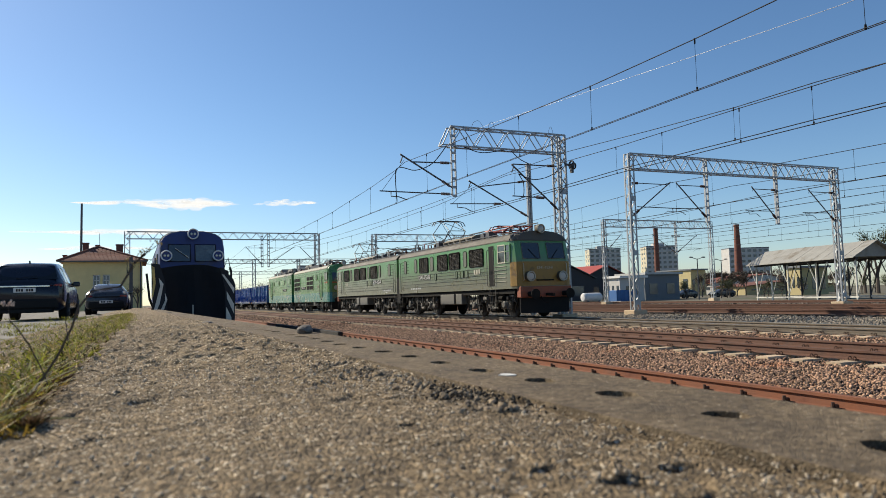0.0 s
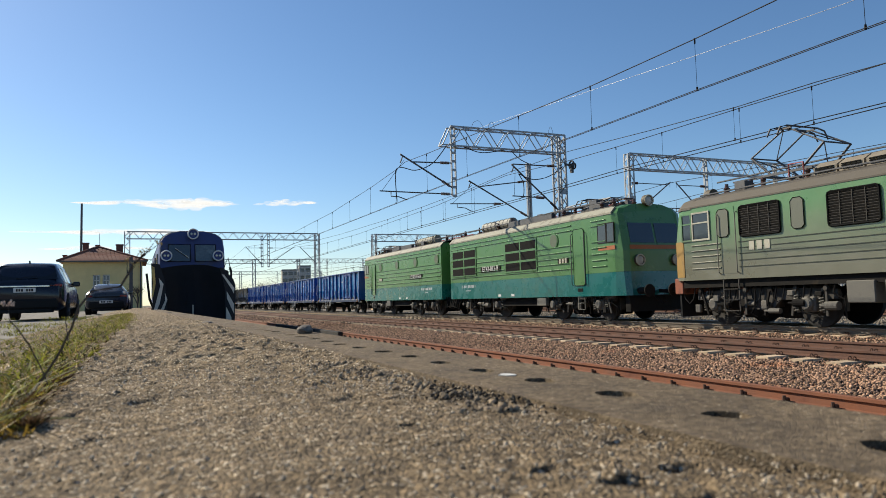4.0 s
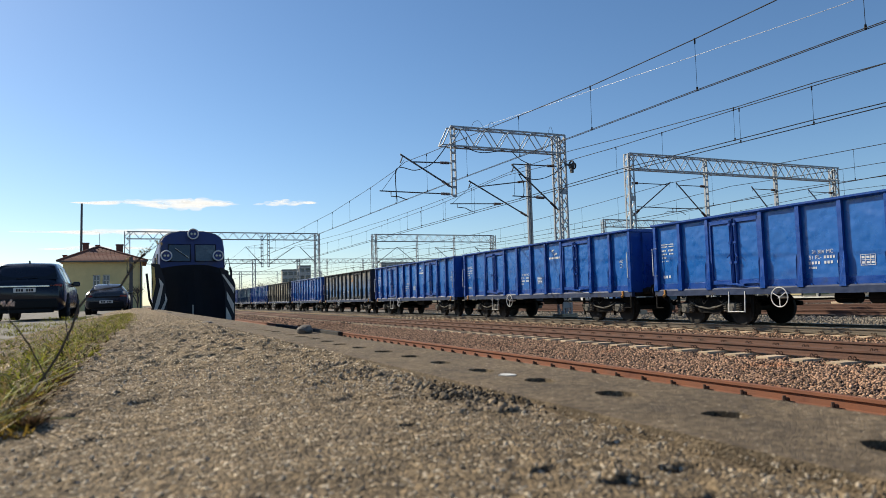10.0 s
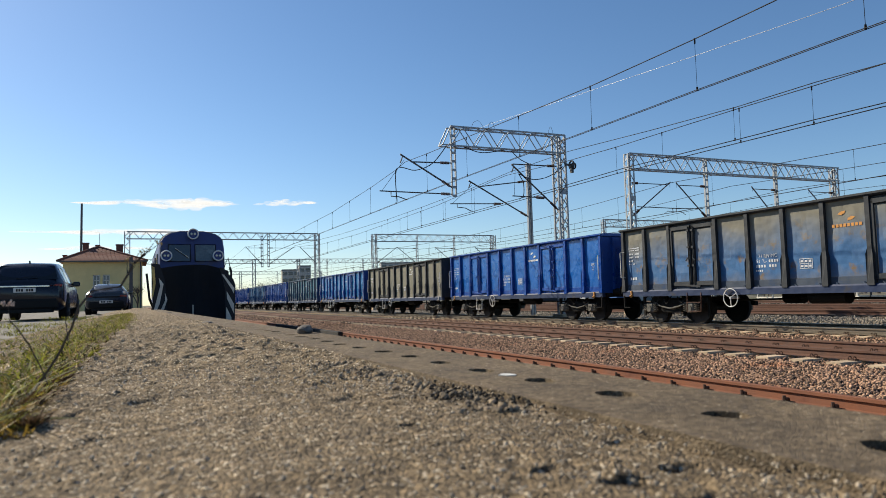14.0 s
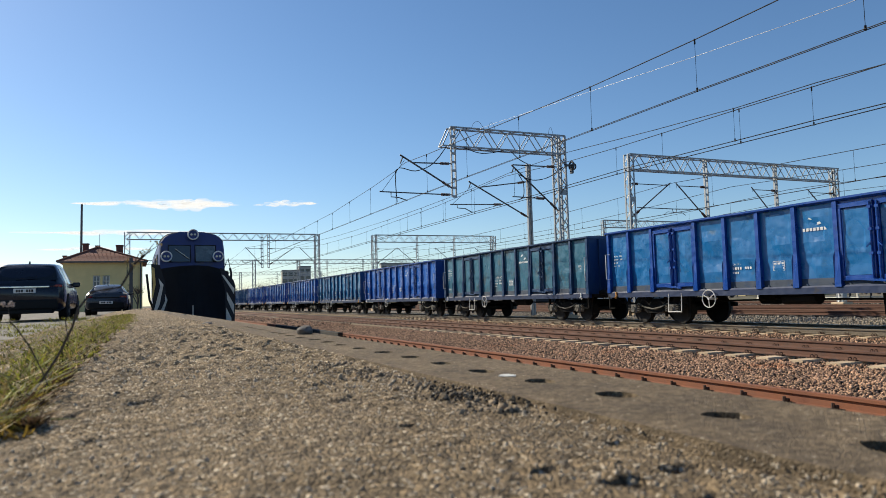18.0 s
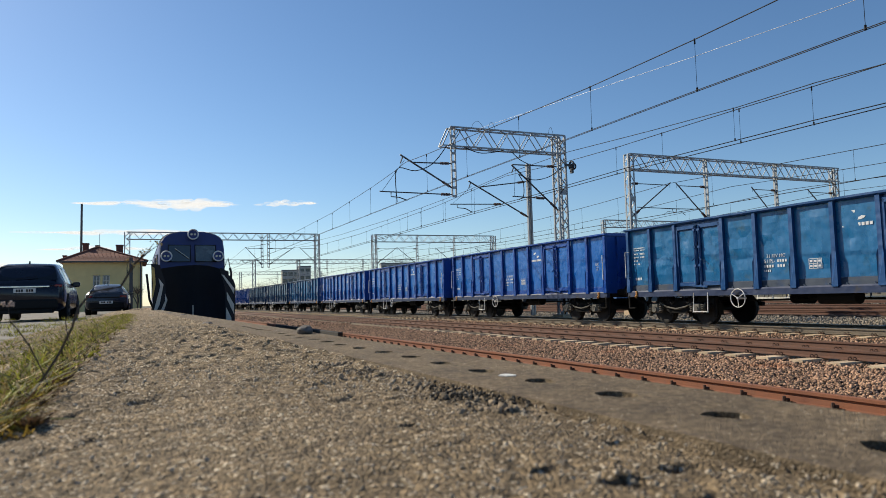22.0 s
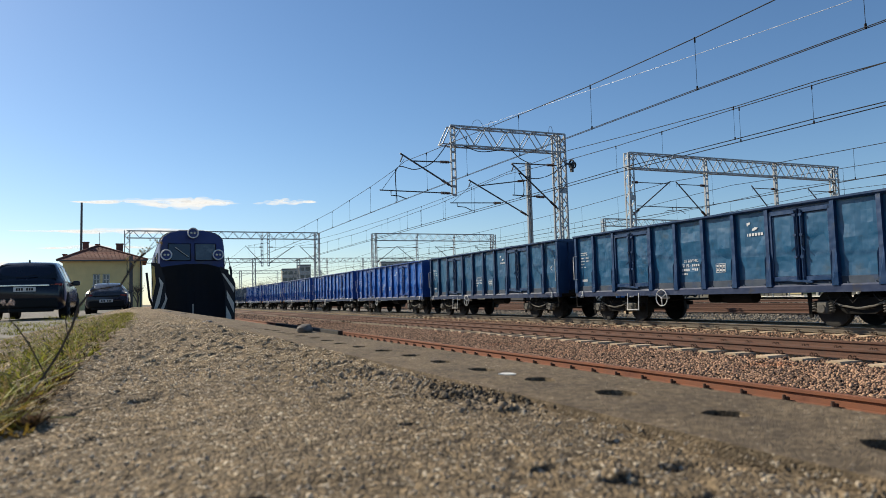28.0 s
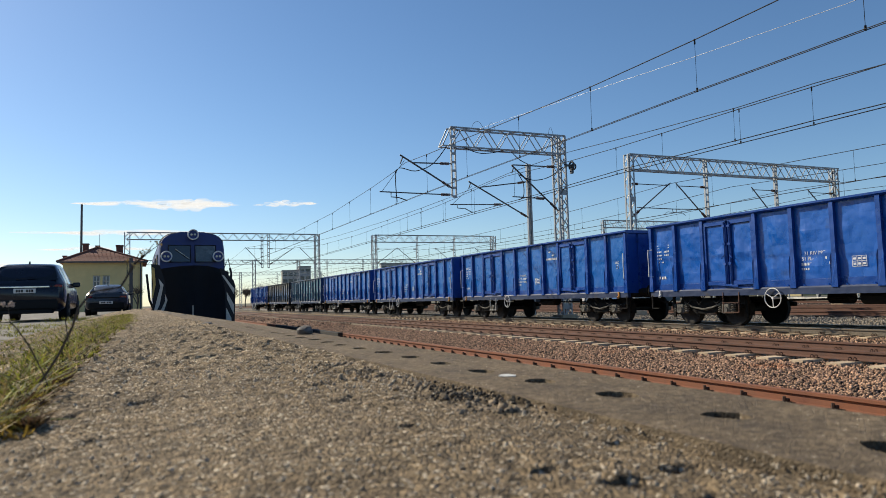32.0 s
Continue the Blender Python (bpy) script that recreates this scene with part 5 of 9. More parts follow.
        part("wiper", bm, M_GRILLE, ws)
    bm = bmesh.new()
    box(bm, -0.45, 0.45, *sorted((fy(-0.03), fy(-0.008))), 1.62, 1.68)
    part("front_step", bm, M_GRILLE, t)
    cu = lettering(words, 0.17, 0, fy(-0.014), 2.2, t, P_CREAM, "cast class letters on the cab front")
    cu.matrix_basis = Matrix.Translation((0, fy(-0.014), 2.2)) @ (pose(0, 0, 0, 90) if front else pose(0, 0, 0, 90, 0, 180))
    bm = bmesh.new()
    box(bm, -1.3, 1.3, *sorted((fy(-0.1), fy(0.25))), 0.9, 1.38, 0.02)
    part("buffer_beam", bm, P_BUFFER, t)
    buffers(t, fy(-0.1), d)
    bm = bmesh.new()
    box(bm, -1.25, 1.25, *sorted((fy(0.05), fy(0.12))), 0.22, 0.9)
    part("rail_guard", bm, M_BLACK, t)
    # gangway end
    for q in (0.12, 0.5):
        bm = bmesh.new()
        y = fy(length - q)
        tube(bm, [(X, y, 3.2), (X - 0.07, y, 3.15), (X - 0.07, y, 1.45), (X, y, 1.4)], 0.014, 6)
        part("hand_rail", bm, P_BEAD, t)
    bm = bmesh.new()
    for z in (0.5, 0.8, 1.1):
        bar(bm, (X + 0.03, fy(length - 0.5), z), (X + 0.03, fy(length - 0.12), z), 0.08, 0.02)
    for q in (0.12, 0.5):
        bar(bm, (X + 0.03, fy(length - q), 1.3), (X + 0.03, fy(length - q), 0.48), 0.03, 0.03)
    part("end_steps", bm, M_BOGIE, t)
    bm = bmesh.new()
    box(bm, -0.7, 0.7, *sorted((fy(length - 0.02), fy(length + 0.19))), 2.3, 3.3)
    box(bm, -1.44, 1.44, *sorted((fy(length - 0.02), fy(length + 0.19))), 0.7, 2.3)
    part("gangway", bm, M_RUBBER, t)
    # underframe boxes
    for y0, y1, z0, m_ in ((6.57, 8.32, 0.62, P_GREYBOX), (5.65, 6.34, 0.62, P_GREYBOX)):
        a, b = sorted((fy(y0), fy(y1)))
        bm = bmesh.new()
        box(bm, -1.42, -0.9, a, b, z0, 1.14, 0.02)
        part("battery_box", bm, m_, t, "grey equipment box")
    for y in (2.95, length - 2.95):
        loco_bogie(t, y, 1.525, 0.6)
    # roof gear
    a, b = (5.4, 9.1) if front else (6.6, 10.1)
    n = 5
    for k in range(n):
        q0, q1 = a + (b - a) * k / n, a + (b - a) * (k + 1) / n - 0.06
        bm = bmesh.new()
        extrude(bm, [(-0.85, 3.8), (-0.85, 4.0), (-0.6, 4.14), (0.6, 4.14), (0.85, 4.0), (0.85, 3.8)], "y", q0, q1)
        v = part("roof_vent", bm, P_VENT, t, "pale brown louvred roof ventilator")
        for z in (3.86, 3.91, 3.96):
            bm = bmesh.new()
            box(bm, -0.88, -0.84, q0 + 0.08, q1 - 0.08, z, z + 0.03)
            part("slat", bm, M_GRILLE, v)
    for x, z in ((-1.05, 3.82), (0.3, 4.28), (-0.35, 4.25)):
        bm = bmesh.new()
        tube(bm, [(x, fy(0.9), z), (x, fy(5.0), z + 0.03), (x * 0.9, fy(9.5), z), (x, fy(length - 0.6), z)], 0.025, 6)
        part("roof_conduit", bm, M_DARKSTEEL, t)
    for y in (1.3, 2.2, 4.9, 9.6, 10.2, 13.6):
        bm = bmesh.new()
        lathe(bm, [(0, 0.06), (0.05, 0.1), (0.1, 0.06), (0.16, 0.1), (0.2, 0.06), (0.3, 0.05)], (-0.4, fy(y), 3.84), "z", 10)
        part("insulator", bm, M_INSUL, t)
    bm = bmesh.new()
    rod(bm, (-0.5, fy(4.95), 3.98), (0.3, fy(4.95), 3.98), 0.2, 14)
    part("roof_tank", bm, M_DARKSTEEL, t)
    rnr = random.Random(5 if front else 6)
    for k in range(16):
        y = fy(rnr.uniform(1.0, length - 0.6))
        bm = bmesh.new()
        x = rnr.uniform(-1.0, 0.4)
        if k % 3 == 0:
            box(bm, x - 0.15, x + 0.15, y - 0.2, y + 0.2, 3.8, 3.8 + rnr.uniform(0.15, 0.32), 0.02)
        elif k % 3 == 1:
            tube(bm, [(x, y, 3.8), (x, y, 4.2), (x + 0.2, y + 0.6, 4.25), (x + 0.2, y + 0.6, 3.85)], 0.02, 6)
        else:
            rod(bm, (x, y, 3.8), (x, y, 4.2), 0.05, 8, 0.035)
        part(("roof_box", "busbar", "surge_arrester")[k % 3], bm, (M_DARKSTEEL, P_REDPIPE if k % 2 else M_DARKSTEEL, M_INSUL)[k % 3], t)
    pantograph(t, 3.2, 4.1, 4.35, P_REDPIPE if front else M_DARKSTEEL)
    pantograph(t, 10.1 if front else 11.1, 4.1, 5.35)
    # words
    yw = 10.45 if front else 3.9
    bm = bmesh.new()
    box(bm, X - 0.016, X, yw - 0.9, yw + 0.9, 2.03, 2.27)
    pl = part("number_plate", bm, P_BEAD, t, "dark strip behind cast letters")
    lettering(words, 0.35, X - 0.02, yw, 2.15, pl, M_WHITE)
    yw = 3.75 if front else 11.3
    flat_mark("operator_mark", t, X - 0.01, [(yw + 0.25, 2.17, 0.17, 0.24), (yw, 2.17, 0.17, 0.24), (yw - 0.25, 2.17, 0.17, 0.24)], P_CREAM, "three cream blocks on the side")
    yw = 11.8 if front else 2.0
    flat_mark("vehicle_number", t, X - 0.004, digits(yw + 0.78, 1.56, "88 88 8 888 888 8", 0.092, 0.13) + digits(yw + 0.2, 1.42, "88 8888", 0.05, 0.05), M_MARK, "figures reduced to white bars")
    return t


B_LAYOUT = [("g", 3.06, 4.52), ("r", 4.84, 5.21), ("g", 5.67, 6.95), ("g", 7.19, 8.48), ("r", 9.09, 9.51), ("g", 9.84, 11.1), ("r", 11.54, 11.93), ("r", 13.23, 13.61),
            ("s", 4.75, 5.1), ("s", 5.25, 5.6), ("s", 6.0, 6.15), ("s", 8.7, 8.9)]
A_LAYOUT = [("r", 12.3, 12.72), ("g", 10.61, 11.91), ("r", 9.91, 10.28), ("g", 7.97, 9.25), ("g", 6.43, 7.71), ("r", 5.58, 5.97), ("g", 3.86, 5.27), ("r", 3.12, 3.49), ("r", 1.2, 1.6),
            ("s", 6.0, 6.2), ("s", 5.25, 5.6), ("s", 4.85, 5.1)]
ROLL.append((et41(True, "dusty green double locomotive half with an ochre cab front", "ET41-153-B", B_LAYOUT), -61.9))
ROLL.append((et41(False, "dusty green double locomotive half coupled to its twin, pantograph raised", "ET41-153-A", A_LAYOUT), -46.9))


def et42(front, label, words, ports, windows, length=14.1):
    """One half of the brighter double locomotive."""
    t = thing("locomotive", label, "locomotive", "locomotives of the train")
    fy = (lambda y: y) if front else (lambda y: length - y)
    d = -1 if front else 1
    W = 1.45
    X = -W - 0.002
    part("body", shell(fy, length, W, 1.72, 3.76, 4.12, 0.9, 2.45, 0.2), P_ET42, t)
    bm = bmesh.new()
    sec = [(-W, 0.9), (-W, 1.716), (W, 1.716), (W, 0.9)]
    rows = []
    for y, k in ((0.0, 0.8), (0.12, 0.93), (0.45, 0.995), (0.9, 1.0), (length, 1.0)):
        rows.append([bm.verts.new((x * k, fy(y - 0.1 * (1.716 - z) * (k < 0.99)), z)) for x, z in sec])
    for a, b in zip(rows, rows[1:]):
        for i in range(4):
            bm.faces.new((a[i], a[(i + 1) % 4], b[(i + 1) % 4], b[i]))
    bm.faces.new(rows[0])
    bm.faces.new(rows[-1])
    part("skirt_band", bm, P_TEALBAND, t, "sea-green lower band")
    bm = bmesh.new()
    for s in (-1, 1):
        extrude(bm, [(s * (W + 0.02), 3.74), (s * (W + 0.02), 3.8), (s * W * 0.88, 4.0), (s * W * 0.86, 3.96), (s * (W - 0.03), 3.74)], "y", fy(0.55), fy(length))
    part("roof_edge", bm, P_EDGE, t, "soiled pale roof edge")
    part("roof", roof_skin(fy, length, W * 0.86, 3.98, 4.13, 0.8), P_ROOF, t)
    for z in (1.95, 2.17, 2.39, 2.61, 2.83, 3.4, 3.58):
        for a, b in ((0.9, 1.75), (3.0, length - 0.15)):
            bm = bmesh.new()
            y0, y1 = sorted((fy(a), fy(b)))
            extrude(bm, [(X + 0.01, z - 0.026), (X - 0.034, z - 0.012), (X - 0.034, z + 0.008), (X + 0.01, z + 0.026)], "y", y0, y1)
            part("side_bead", bm, P_ET42, t)
    for y in ports:
        bm = bmesh.new()
        lathe(bm, [(-0.03, 0.26), (-0.03, 0.3), (0.01, 0.3)], (X, y, 3.1), "x", 20)
        pr = part("porthole", bm, P_ET42, t, "round porthole")
        bm = bmesh.new()
        lathe(bm, [(-0.036, 0.255), (-0.01, 0.258)], (X, y, 3.1), "x", 20)
        part("mesh_screen", bm, P_SCREEN, pr)
    for y0, y1 in windows:
        bm = bmesh.new()
        box(bm, X - 0.03, X + 0.01, y0, y1, 2.0, 3.36, 0.01)
        wf = part("air_intake", bm, P_ET42, t, "six-part black air intake in a green frame")
        for i in range(2):
            for k in range(3):
                q0 = y0 + 0.07 + i * (y1 - y0 - 0.06) / 2
                q1 = q0 + (y1 - y0 - 0.06) / 2 - 0.1
                z0 = 2.07 + k * 0.43
                bm = bmesh.new()
                box(bm, X - 0.036, X - 0.005, q0, q1, z0, z0 + 0.34)
                part("intake_panel", bm, M_GRILLE, wf)
    # cab side
    y0, y1 = sorted((fy(2.2), fy(2.9)))
    hatch(t, X, y0, y1, 1.3, 3.4, P_ET42, "cab_door")
    ym = (y0 + y1) / 2
    bm = bmesh.new()
    box(bm, X - 0.012, X + 0.01, ym - 0.16, ym + 0.16, 1.08, 1.2, 0.004)
    part("step_slot", bm, M_GRILLE, t, "black foothold slot under the cab door")
    bm = bmesh.new()
    for q in (ym - 0.2, ym + 0.2):
        bar(bm, (X + 0.05, q, 0.92), (X + 0.05, q, 0.4), 0.03, 0.03)
    for z in (0.42, 0.66):
        bar(bm, (X + 0.05, ym - 0.2, z), (X + 0.05, ym + 0.2, z), 0.05, 0.02)
    part("cab_steps", bm, P_GREYBOX, t)
    for y in (y0 - 0.07, y1 + 0.07):
        bm = bmesh.new()
        tube(bm, [(X, y, 3.25), (X - 0.07, y, 3.2), (X - 0.07, y, 1.35), (X, y, 1.3)], 0.016, 6)
        part("hand_rail", bm, M_DARKSTEEL, t)
    for a, b in ((0.46, 0.82), (0.9, 1.34)):
        q0, q1 = sorted((fy(a), fy(b)))
        bm = bmesh.new()
        box(bm, X - 0.012, X + 0.03, q0, q1, 2.78, 3.42)
        w = part("side_window", bm, M_GLASS, t)
        bm = bmesh.new()
        for q in ((q0 - 0.03, q0, 2.75, 3.45), (q1, q1 + 0.03, 2.75, 3.45), (q0, q1, 2.75, 2.78), (q0, q1, 3.42, 3.45)):
            box(bm, X - 0.02, X + 0.01, *q)
        part("window_frame", bm, M_RUBBER, w)
    q0, q1 = sorted((fy(0.42), fy(1.36)))
    bm = bmesh.new()
    box(bm, X - 0.006, X + 0.02, q0, q1, 2.5, 2.64)
    part("orange_stripe", bm, P_ORANGE, t)
    # cab front
    for x0, x1 in ((-1.08, -0.05), (0.05, 1.08)):
        bm = bmesh.new()
        v = [bm.verts.new((x, fy(-0.012 + 0.2 * (z - 2.45)), z)) for x, z in ((x0, 2.7), (x1, 2.7), (x1, 3.4), (x0, 3.4))]
        v2 = [bm.verts.new((q.co.x, q.co.y - d * 0.03, q.co.z)) for q in v]
        bm.faces.new(v)
        bm.faces.new(v2)
        for i in range(4):
            bm.faces.new((v[i], v[(i + 1) % 4], v2[(i + 1) % 4], v2[i]))
        part("windscreen", bm, M_GLASS, t)
    bm = bmesh.new()
    box(bm, -1.14, 1.14, *sorted((fy(-0.006), fy(0.02))), 2.48, 2.62)
    part("orange_stripe", bm, P_ORANGE, t)
    for s in (-1, 1):
        lamp(t, (s * 0.8, fy(-0.02), 2.1), d, 0.2)
    lamp(t, (0, fy(0.35), 4.22), d, 0.2)
    buffers(t, fy(-0.05), d)
    bm = bmesh.new()
    box(bm, -1.2, 1.2, *sorted((fy(0.05), fy(0.3))), 0.35, 0.9)
    part("buffer_beam", bm, M_UNDER, t)
    bm = bmesh.new()
    box(bm, -0.7, 0.7, *sorted((fy(length - 0.02), fy(length + 0.5))), 1.2, 3.4)
    part("gangway", bm, M_RUBBER, t)
    for k in range(4):
        bm = bmesh.new()
        yy = fy(length + 0.03)
        tube(bm, [(-1.2 + 0.1 * k, yy, 1.0), (-1.22 + 0.1 * k, yy - d * 0.2, 0.5 - 0.05 * k), (-1.2 + 0.1 * k, yy - d * 0.55, 0.55), (-1.15 + 0.1 * k, yy - d * 0.9, 1.0)], 0.022, 6)
        part("jumper_hose", bm, M_RUBBER, t)
    bm = bmesh.new()
    box(bm, -1.2, 1.2, *sorted((fy(4.9), fy(9.2))), 0.55, 0.92)
    part("equipment_trough", bm, M_UNDER, t)
    bm = bmesh.new()
    a, b = sorted((fy(5.0), fy(5.7)))
    box(bm, -1.42, -1.25, a, b, 0.55, 0.88, 0.02)
    part("battery_box", bm, P_GREYBOX, t)
    for y in (3.2, length - 3.2):
        loco_bogie(t, y, 1.5, 0.6)
    # roof gear
    a, b = sorted((fy(8.9), fy(11.7)))
    bm = bmesh.new()
    rod(bm, (-0.55, a, 4.36), (-0.55, b, 4.36), 0.24, 16)
    tk = part("roof_tank", bm, P_EDGE if not front else P_TANK, t, "dull roof air tank")
    for k in range(7):
        bm = bmesh.new()
        y = a + (b - a) * (k + 0.5) / 7
        ring(bm, (-0.55, y, 4.36), (0, 1, 0), 0.245, 0.014, 16, 4)
        part("tank_band", bm, P_GREYBOX, tk)
    a, b = sorted((fy(5.0), fy(8.6)))
    bm = bmesh.new()
    for x in (-0.9, 0.9):
        box(bm, x - 0.1, x + 0.1, a, b, 4.08, 4.3)
    part("resistor_box", bm, M_DARKSTEEL, t)
    for x, z in ((-1.0, 4.3), (-0.2, 4.42), (0.4, 4.4)):
        bm = bmesh.new()
        tube(bm, [(x, fy(1.5), z), (x, fy(5.0), z + 0.03), (x * 0.9, fy(9.8), z), (x, fy(length + 0.3), z)], 0.025, 6)
        part("roof_conduit", bm, M_DARKSTEEL if x < 0 else P_REDPIPE, t)
    for y in (1.2, 1.9, 4.4, 5.2, 9.9, 13.5):
        for x in (-0.8, 0.1):
            bm = bmesh.new()
            lathe(bm, [(0, 0.06), (0.05, 0.1), (0.1, 0.06), (0.16, 0.1), (0.2, 0.06), (0.3, 0.05)], (x, fy(y), 4.1), "z", 10)
            part("insulator", bm, M_INSUL, t)
    bm = bmesh.new()
    rod(bm, (-0.7, fy(8.75), 4.1), (-0.7, fy(8.75), 4.55), 0.11, 10)
    part("roof_stack", bm, M_DARKSTEEL, t)
    rnr = random.Random(8 if front else 9)
    for k in range(16):
        y = fy(rnr.uniform(1.0, length - 0.3))
        bm = bmesh.new()
        x = rnr.uniform(-1.0, 0.4)
        if k % 3 == 0:
            box(bm, x - 0.18, x + 0.18, y - 0.25, y + 0.25, 4.1, 4.1 + rnr.uniform(0.2, 0.4), 0.02)
        elif k % 3 == 1:
            tube(bm, [(x, y, 4.1), (x, y, 4.5), (x + 0.2, y + 0.7, 4.55), (x + 0.2, y + 0.7, 4.1)], 0.02, 6)
        else:
            rod(bm, (x, y, 4.1), (x, y, 4.5), 0.05, 8, 0.035)
        part(("roof_box", "busbar", "surge_arrester")[k % 3], bm, (M_DARKSTEEL, M_DARKSTEEL, M_INSUL)[k % 3], t)
    pantograph(t, fy(3.2), 4.4, 4.62)
    # words
    yw = 3.7 if not front else 9.6
    bm = bmesh.new()
    box(bm, X - 0.03, X, yw - 0.98, yw + 0.98, 2.12, 2.4)
    pl = part("number_plate", bm, M_GRILLE, t, "dark plate behind cast letters")
    lettering(words, 0.33, X - 0.034, yw, 2.26, pl, M_WHITE)
    yw = 10.1 if not front else 3.6
    flat_mark("mark_plate", t, X - 0.022, [(yw, 2.28, 0.72, 0.26)], M_GRILLE, "black plate behind the cream blocks")
    flat_mark("operator_mark", t, X - 0.026, [(yw + 0.2, 2.28, 0.12, 0.18), (yw, 2.28, 0.12, 0.18), (yw - 0.2, 2.28, 0.12, 0.18)], P_CREAM, "three cream blocks on the side")
    flat_mark("data_label", t, X - 0.004, [(fy(7.6), 1.02, 0.26, 0.1), (fy(8.8), 1.02, 0.26, 0.1)], M_WHITE, "small white data labels")
    yw = 2.15 if not front else 12.0
    flat_mark("vehicle_number", t, X - 0.004, digits(yw + 0.78, 1.5, "88 88 8 888 888 8", 0.092, 0.15) + digits(yw + 0.25, 1.3, "88 8888", 0.07, 0.07), M_MARK, "figures reduced to white bars")
    return t


ROLL.append((et42(True, "green and sea-green double locomotive half with black air intakes", "ET42-015-B", [4.2], [(5.5, 8.2), (11.05, 13.8)]), -29.97))
ROLL.append((et42(False, "green and sea-green double locomotive half with round portholes", "ET42-015-A", [0.6, 3.75, 6.89, 10.07], []), -14.69))


# ---- overhead line ----
M_ALU = mat("pale_aluminium_wire", (0.4, 0.41, 0.43), 0.5, 0.0, 0.05, 5, 0.0, 40)

def lattice(bm, a, b, across, w, t, step, zig=0.03):
    """A flat lattice: two stringers w apart and a zigzag between them."""
    a, b, across = Vector(a), Vector(b), Vector(across).normalized()
    n = max(2, int((b - a).length / step))
    for s in (-1, 1):
        bar(bm, a + across * (w / 2 * s), b + across * (w / 2 * s), t, t)
    for i in range(n):
        p, q = a.lerp(b, i / n), a.lerp(b, (i + 1) / n)
        s = 1 if i % 2 else -1
        bar(bm, p + across * (w / 2 * s), q - across * (w / 2 * s), zig, zig)


def lattice_box(a, b, u, v, wu, wv, t, step, zig=0.03):
    """A four-sided lattice beam or column from a to b."""
    a, b, u, v = Vector(a), Vector(b), Vector(u).normalized(), Vector(v).normalized()
    bm = bmesh.new()
    for s in (-1, 1):
        lattice(bm, a + v * (wv / 2 * s), b + v * (wv / 2 * s), u, wu, t, step, zig)
        lattice(bm, a + u * (wu / 2 * s), b + u * (wu / 2 * s), v, wv, t * 0.6, step, zig)
    return bm


def cantilever(parent, x, y, tip, lo=5.2, hi=7.05, reg=5.65):
    """A bracket arm from a post at x to its wire near tip: strut, tie, registration tube and insulators."""
    s = 1 if tip > x else -1
    bm = bmesh.new()
    rod(bm, (x, y, lo), (tip, y, hi + 0.15), 0.035, 6)
    rod(bm, (x, y, hi), (tip - s * 0.25, y, hi), 0.025, 6)
    rod(bm, (x + (tip - x) * 0.12, y, lo + (hi - lo) * 0.15 + 0.25), (tip + s * 0.6, y, reg + 0.05), 0.025, 6)
    rod(bm, (tip + s * 0.35, y, reg + 0.05), (tip + s * 0.3, y, reg - 0.15), 0.02, 5)
    tube(bm, [(tip + s * 0.3, y, reg - 0.15), (tip - s * 0.3, y, reg - 0.12), (tip - s * 0.6, y, reg - 0.3)], 0.018, 5)
    c = part("cantilever_arm", bm, M_DARKSTEEL, parent, "dark tubular bracket arm")
    for z, x1, z1 in ((lo, x + (tip - x) * 0.18, lo + (hi + 0.15 - lo) * 0.18), (hi, x + (tip - x) * 0.18, hi)):
        bm = bmesh.new()
        a, b = Vector((x, y, z)), Vector((x1, y, z1))
        for i in range(5):
            p = a.lerp(b, 0.25 + 0.14 * i)
            rod(bm, p, a.lerp(b, 0.25 + 0.14 * i + 0.07), 0.075, 8)
        part("insulator", bm, M_INSUL, c)
    bm = bmesh.new()
    rod(bm, (tip - s * 0.05, y, hi + 0.1), (tip - s * 0.05, y, 6.9), 0.012, 4)
    part("hanger", bm, M_CABLE, c)


def bracket(parent, y, strut, tie, reg, hook=()):
    """A bracket arm in the plane y: strut, tie and registration tube as ((x, z), (x, z)) from its post to its tip, and a steady arm."""
    bm = bmesh.new()
    rod(bm, (strut[0][0], y, strut[0][1]), (strut[1][0], y, strut[1][1]), 0.04, 7)
    rod(bm, (tie[0][0], y, tie[0][1]), (tie[1][0], y, tie[1][1]), 0.032, 7)
    rod(bm, (reg[0][0], y, reg[0][1]), (reg[1][0], y, reg[1][1]), 0.028, 7)
    if hook:
        tube(bm, [(x, y, z) for x, z in hook], 0.024, 6)
    c = part("cantilever_arm", bm, M_DARKSTEEL, parent, "dark tubular bracket arm")
    for (x0, z0), (x1, z1) in (strut, tie, reg):
        a, b = Vector((x0, y, z0)), Vector((x1, y, z1))
        u = 0.62 / (b - a).length
        bm = bmesh.new()
        for i in range(6):
            rod(bm, a.lerp(b, u * (0.25 + 0.12 * i)), a.lerp(b, u * (0.25 + 0.12 * i + 0.06)), 0.07, 9)
        part("insulator", bm, M_INSUL, c)
    bm = bmesh.new()
    rod(bm, (strut[1][0] + 0.12 * (1 if strut[0][0] > strut[1][0] else -1), y, strut[1][1] - 0.1), (strut[1][0], y, strut[1][1] - 0.4), 0.03, 6)
    part("wire_clamp", bm, M_DARKSTEEL, c)
    bm = bmesh.new()
    rod(bm, (reg[1][0] + 0.1, y, reg[1][1]), (strut[1][0] + 0.2, y, strut[1][1] - 0.25), 0.01, 4)
    part("hanger", bm, M_CABLE, c)


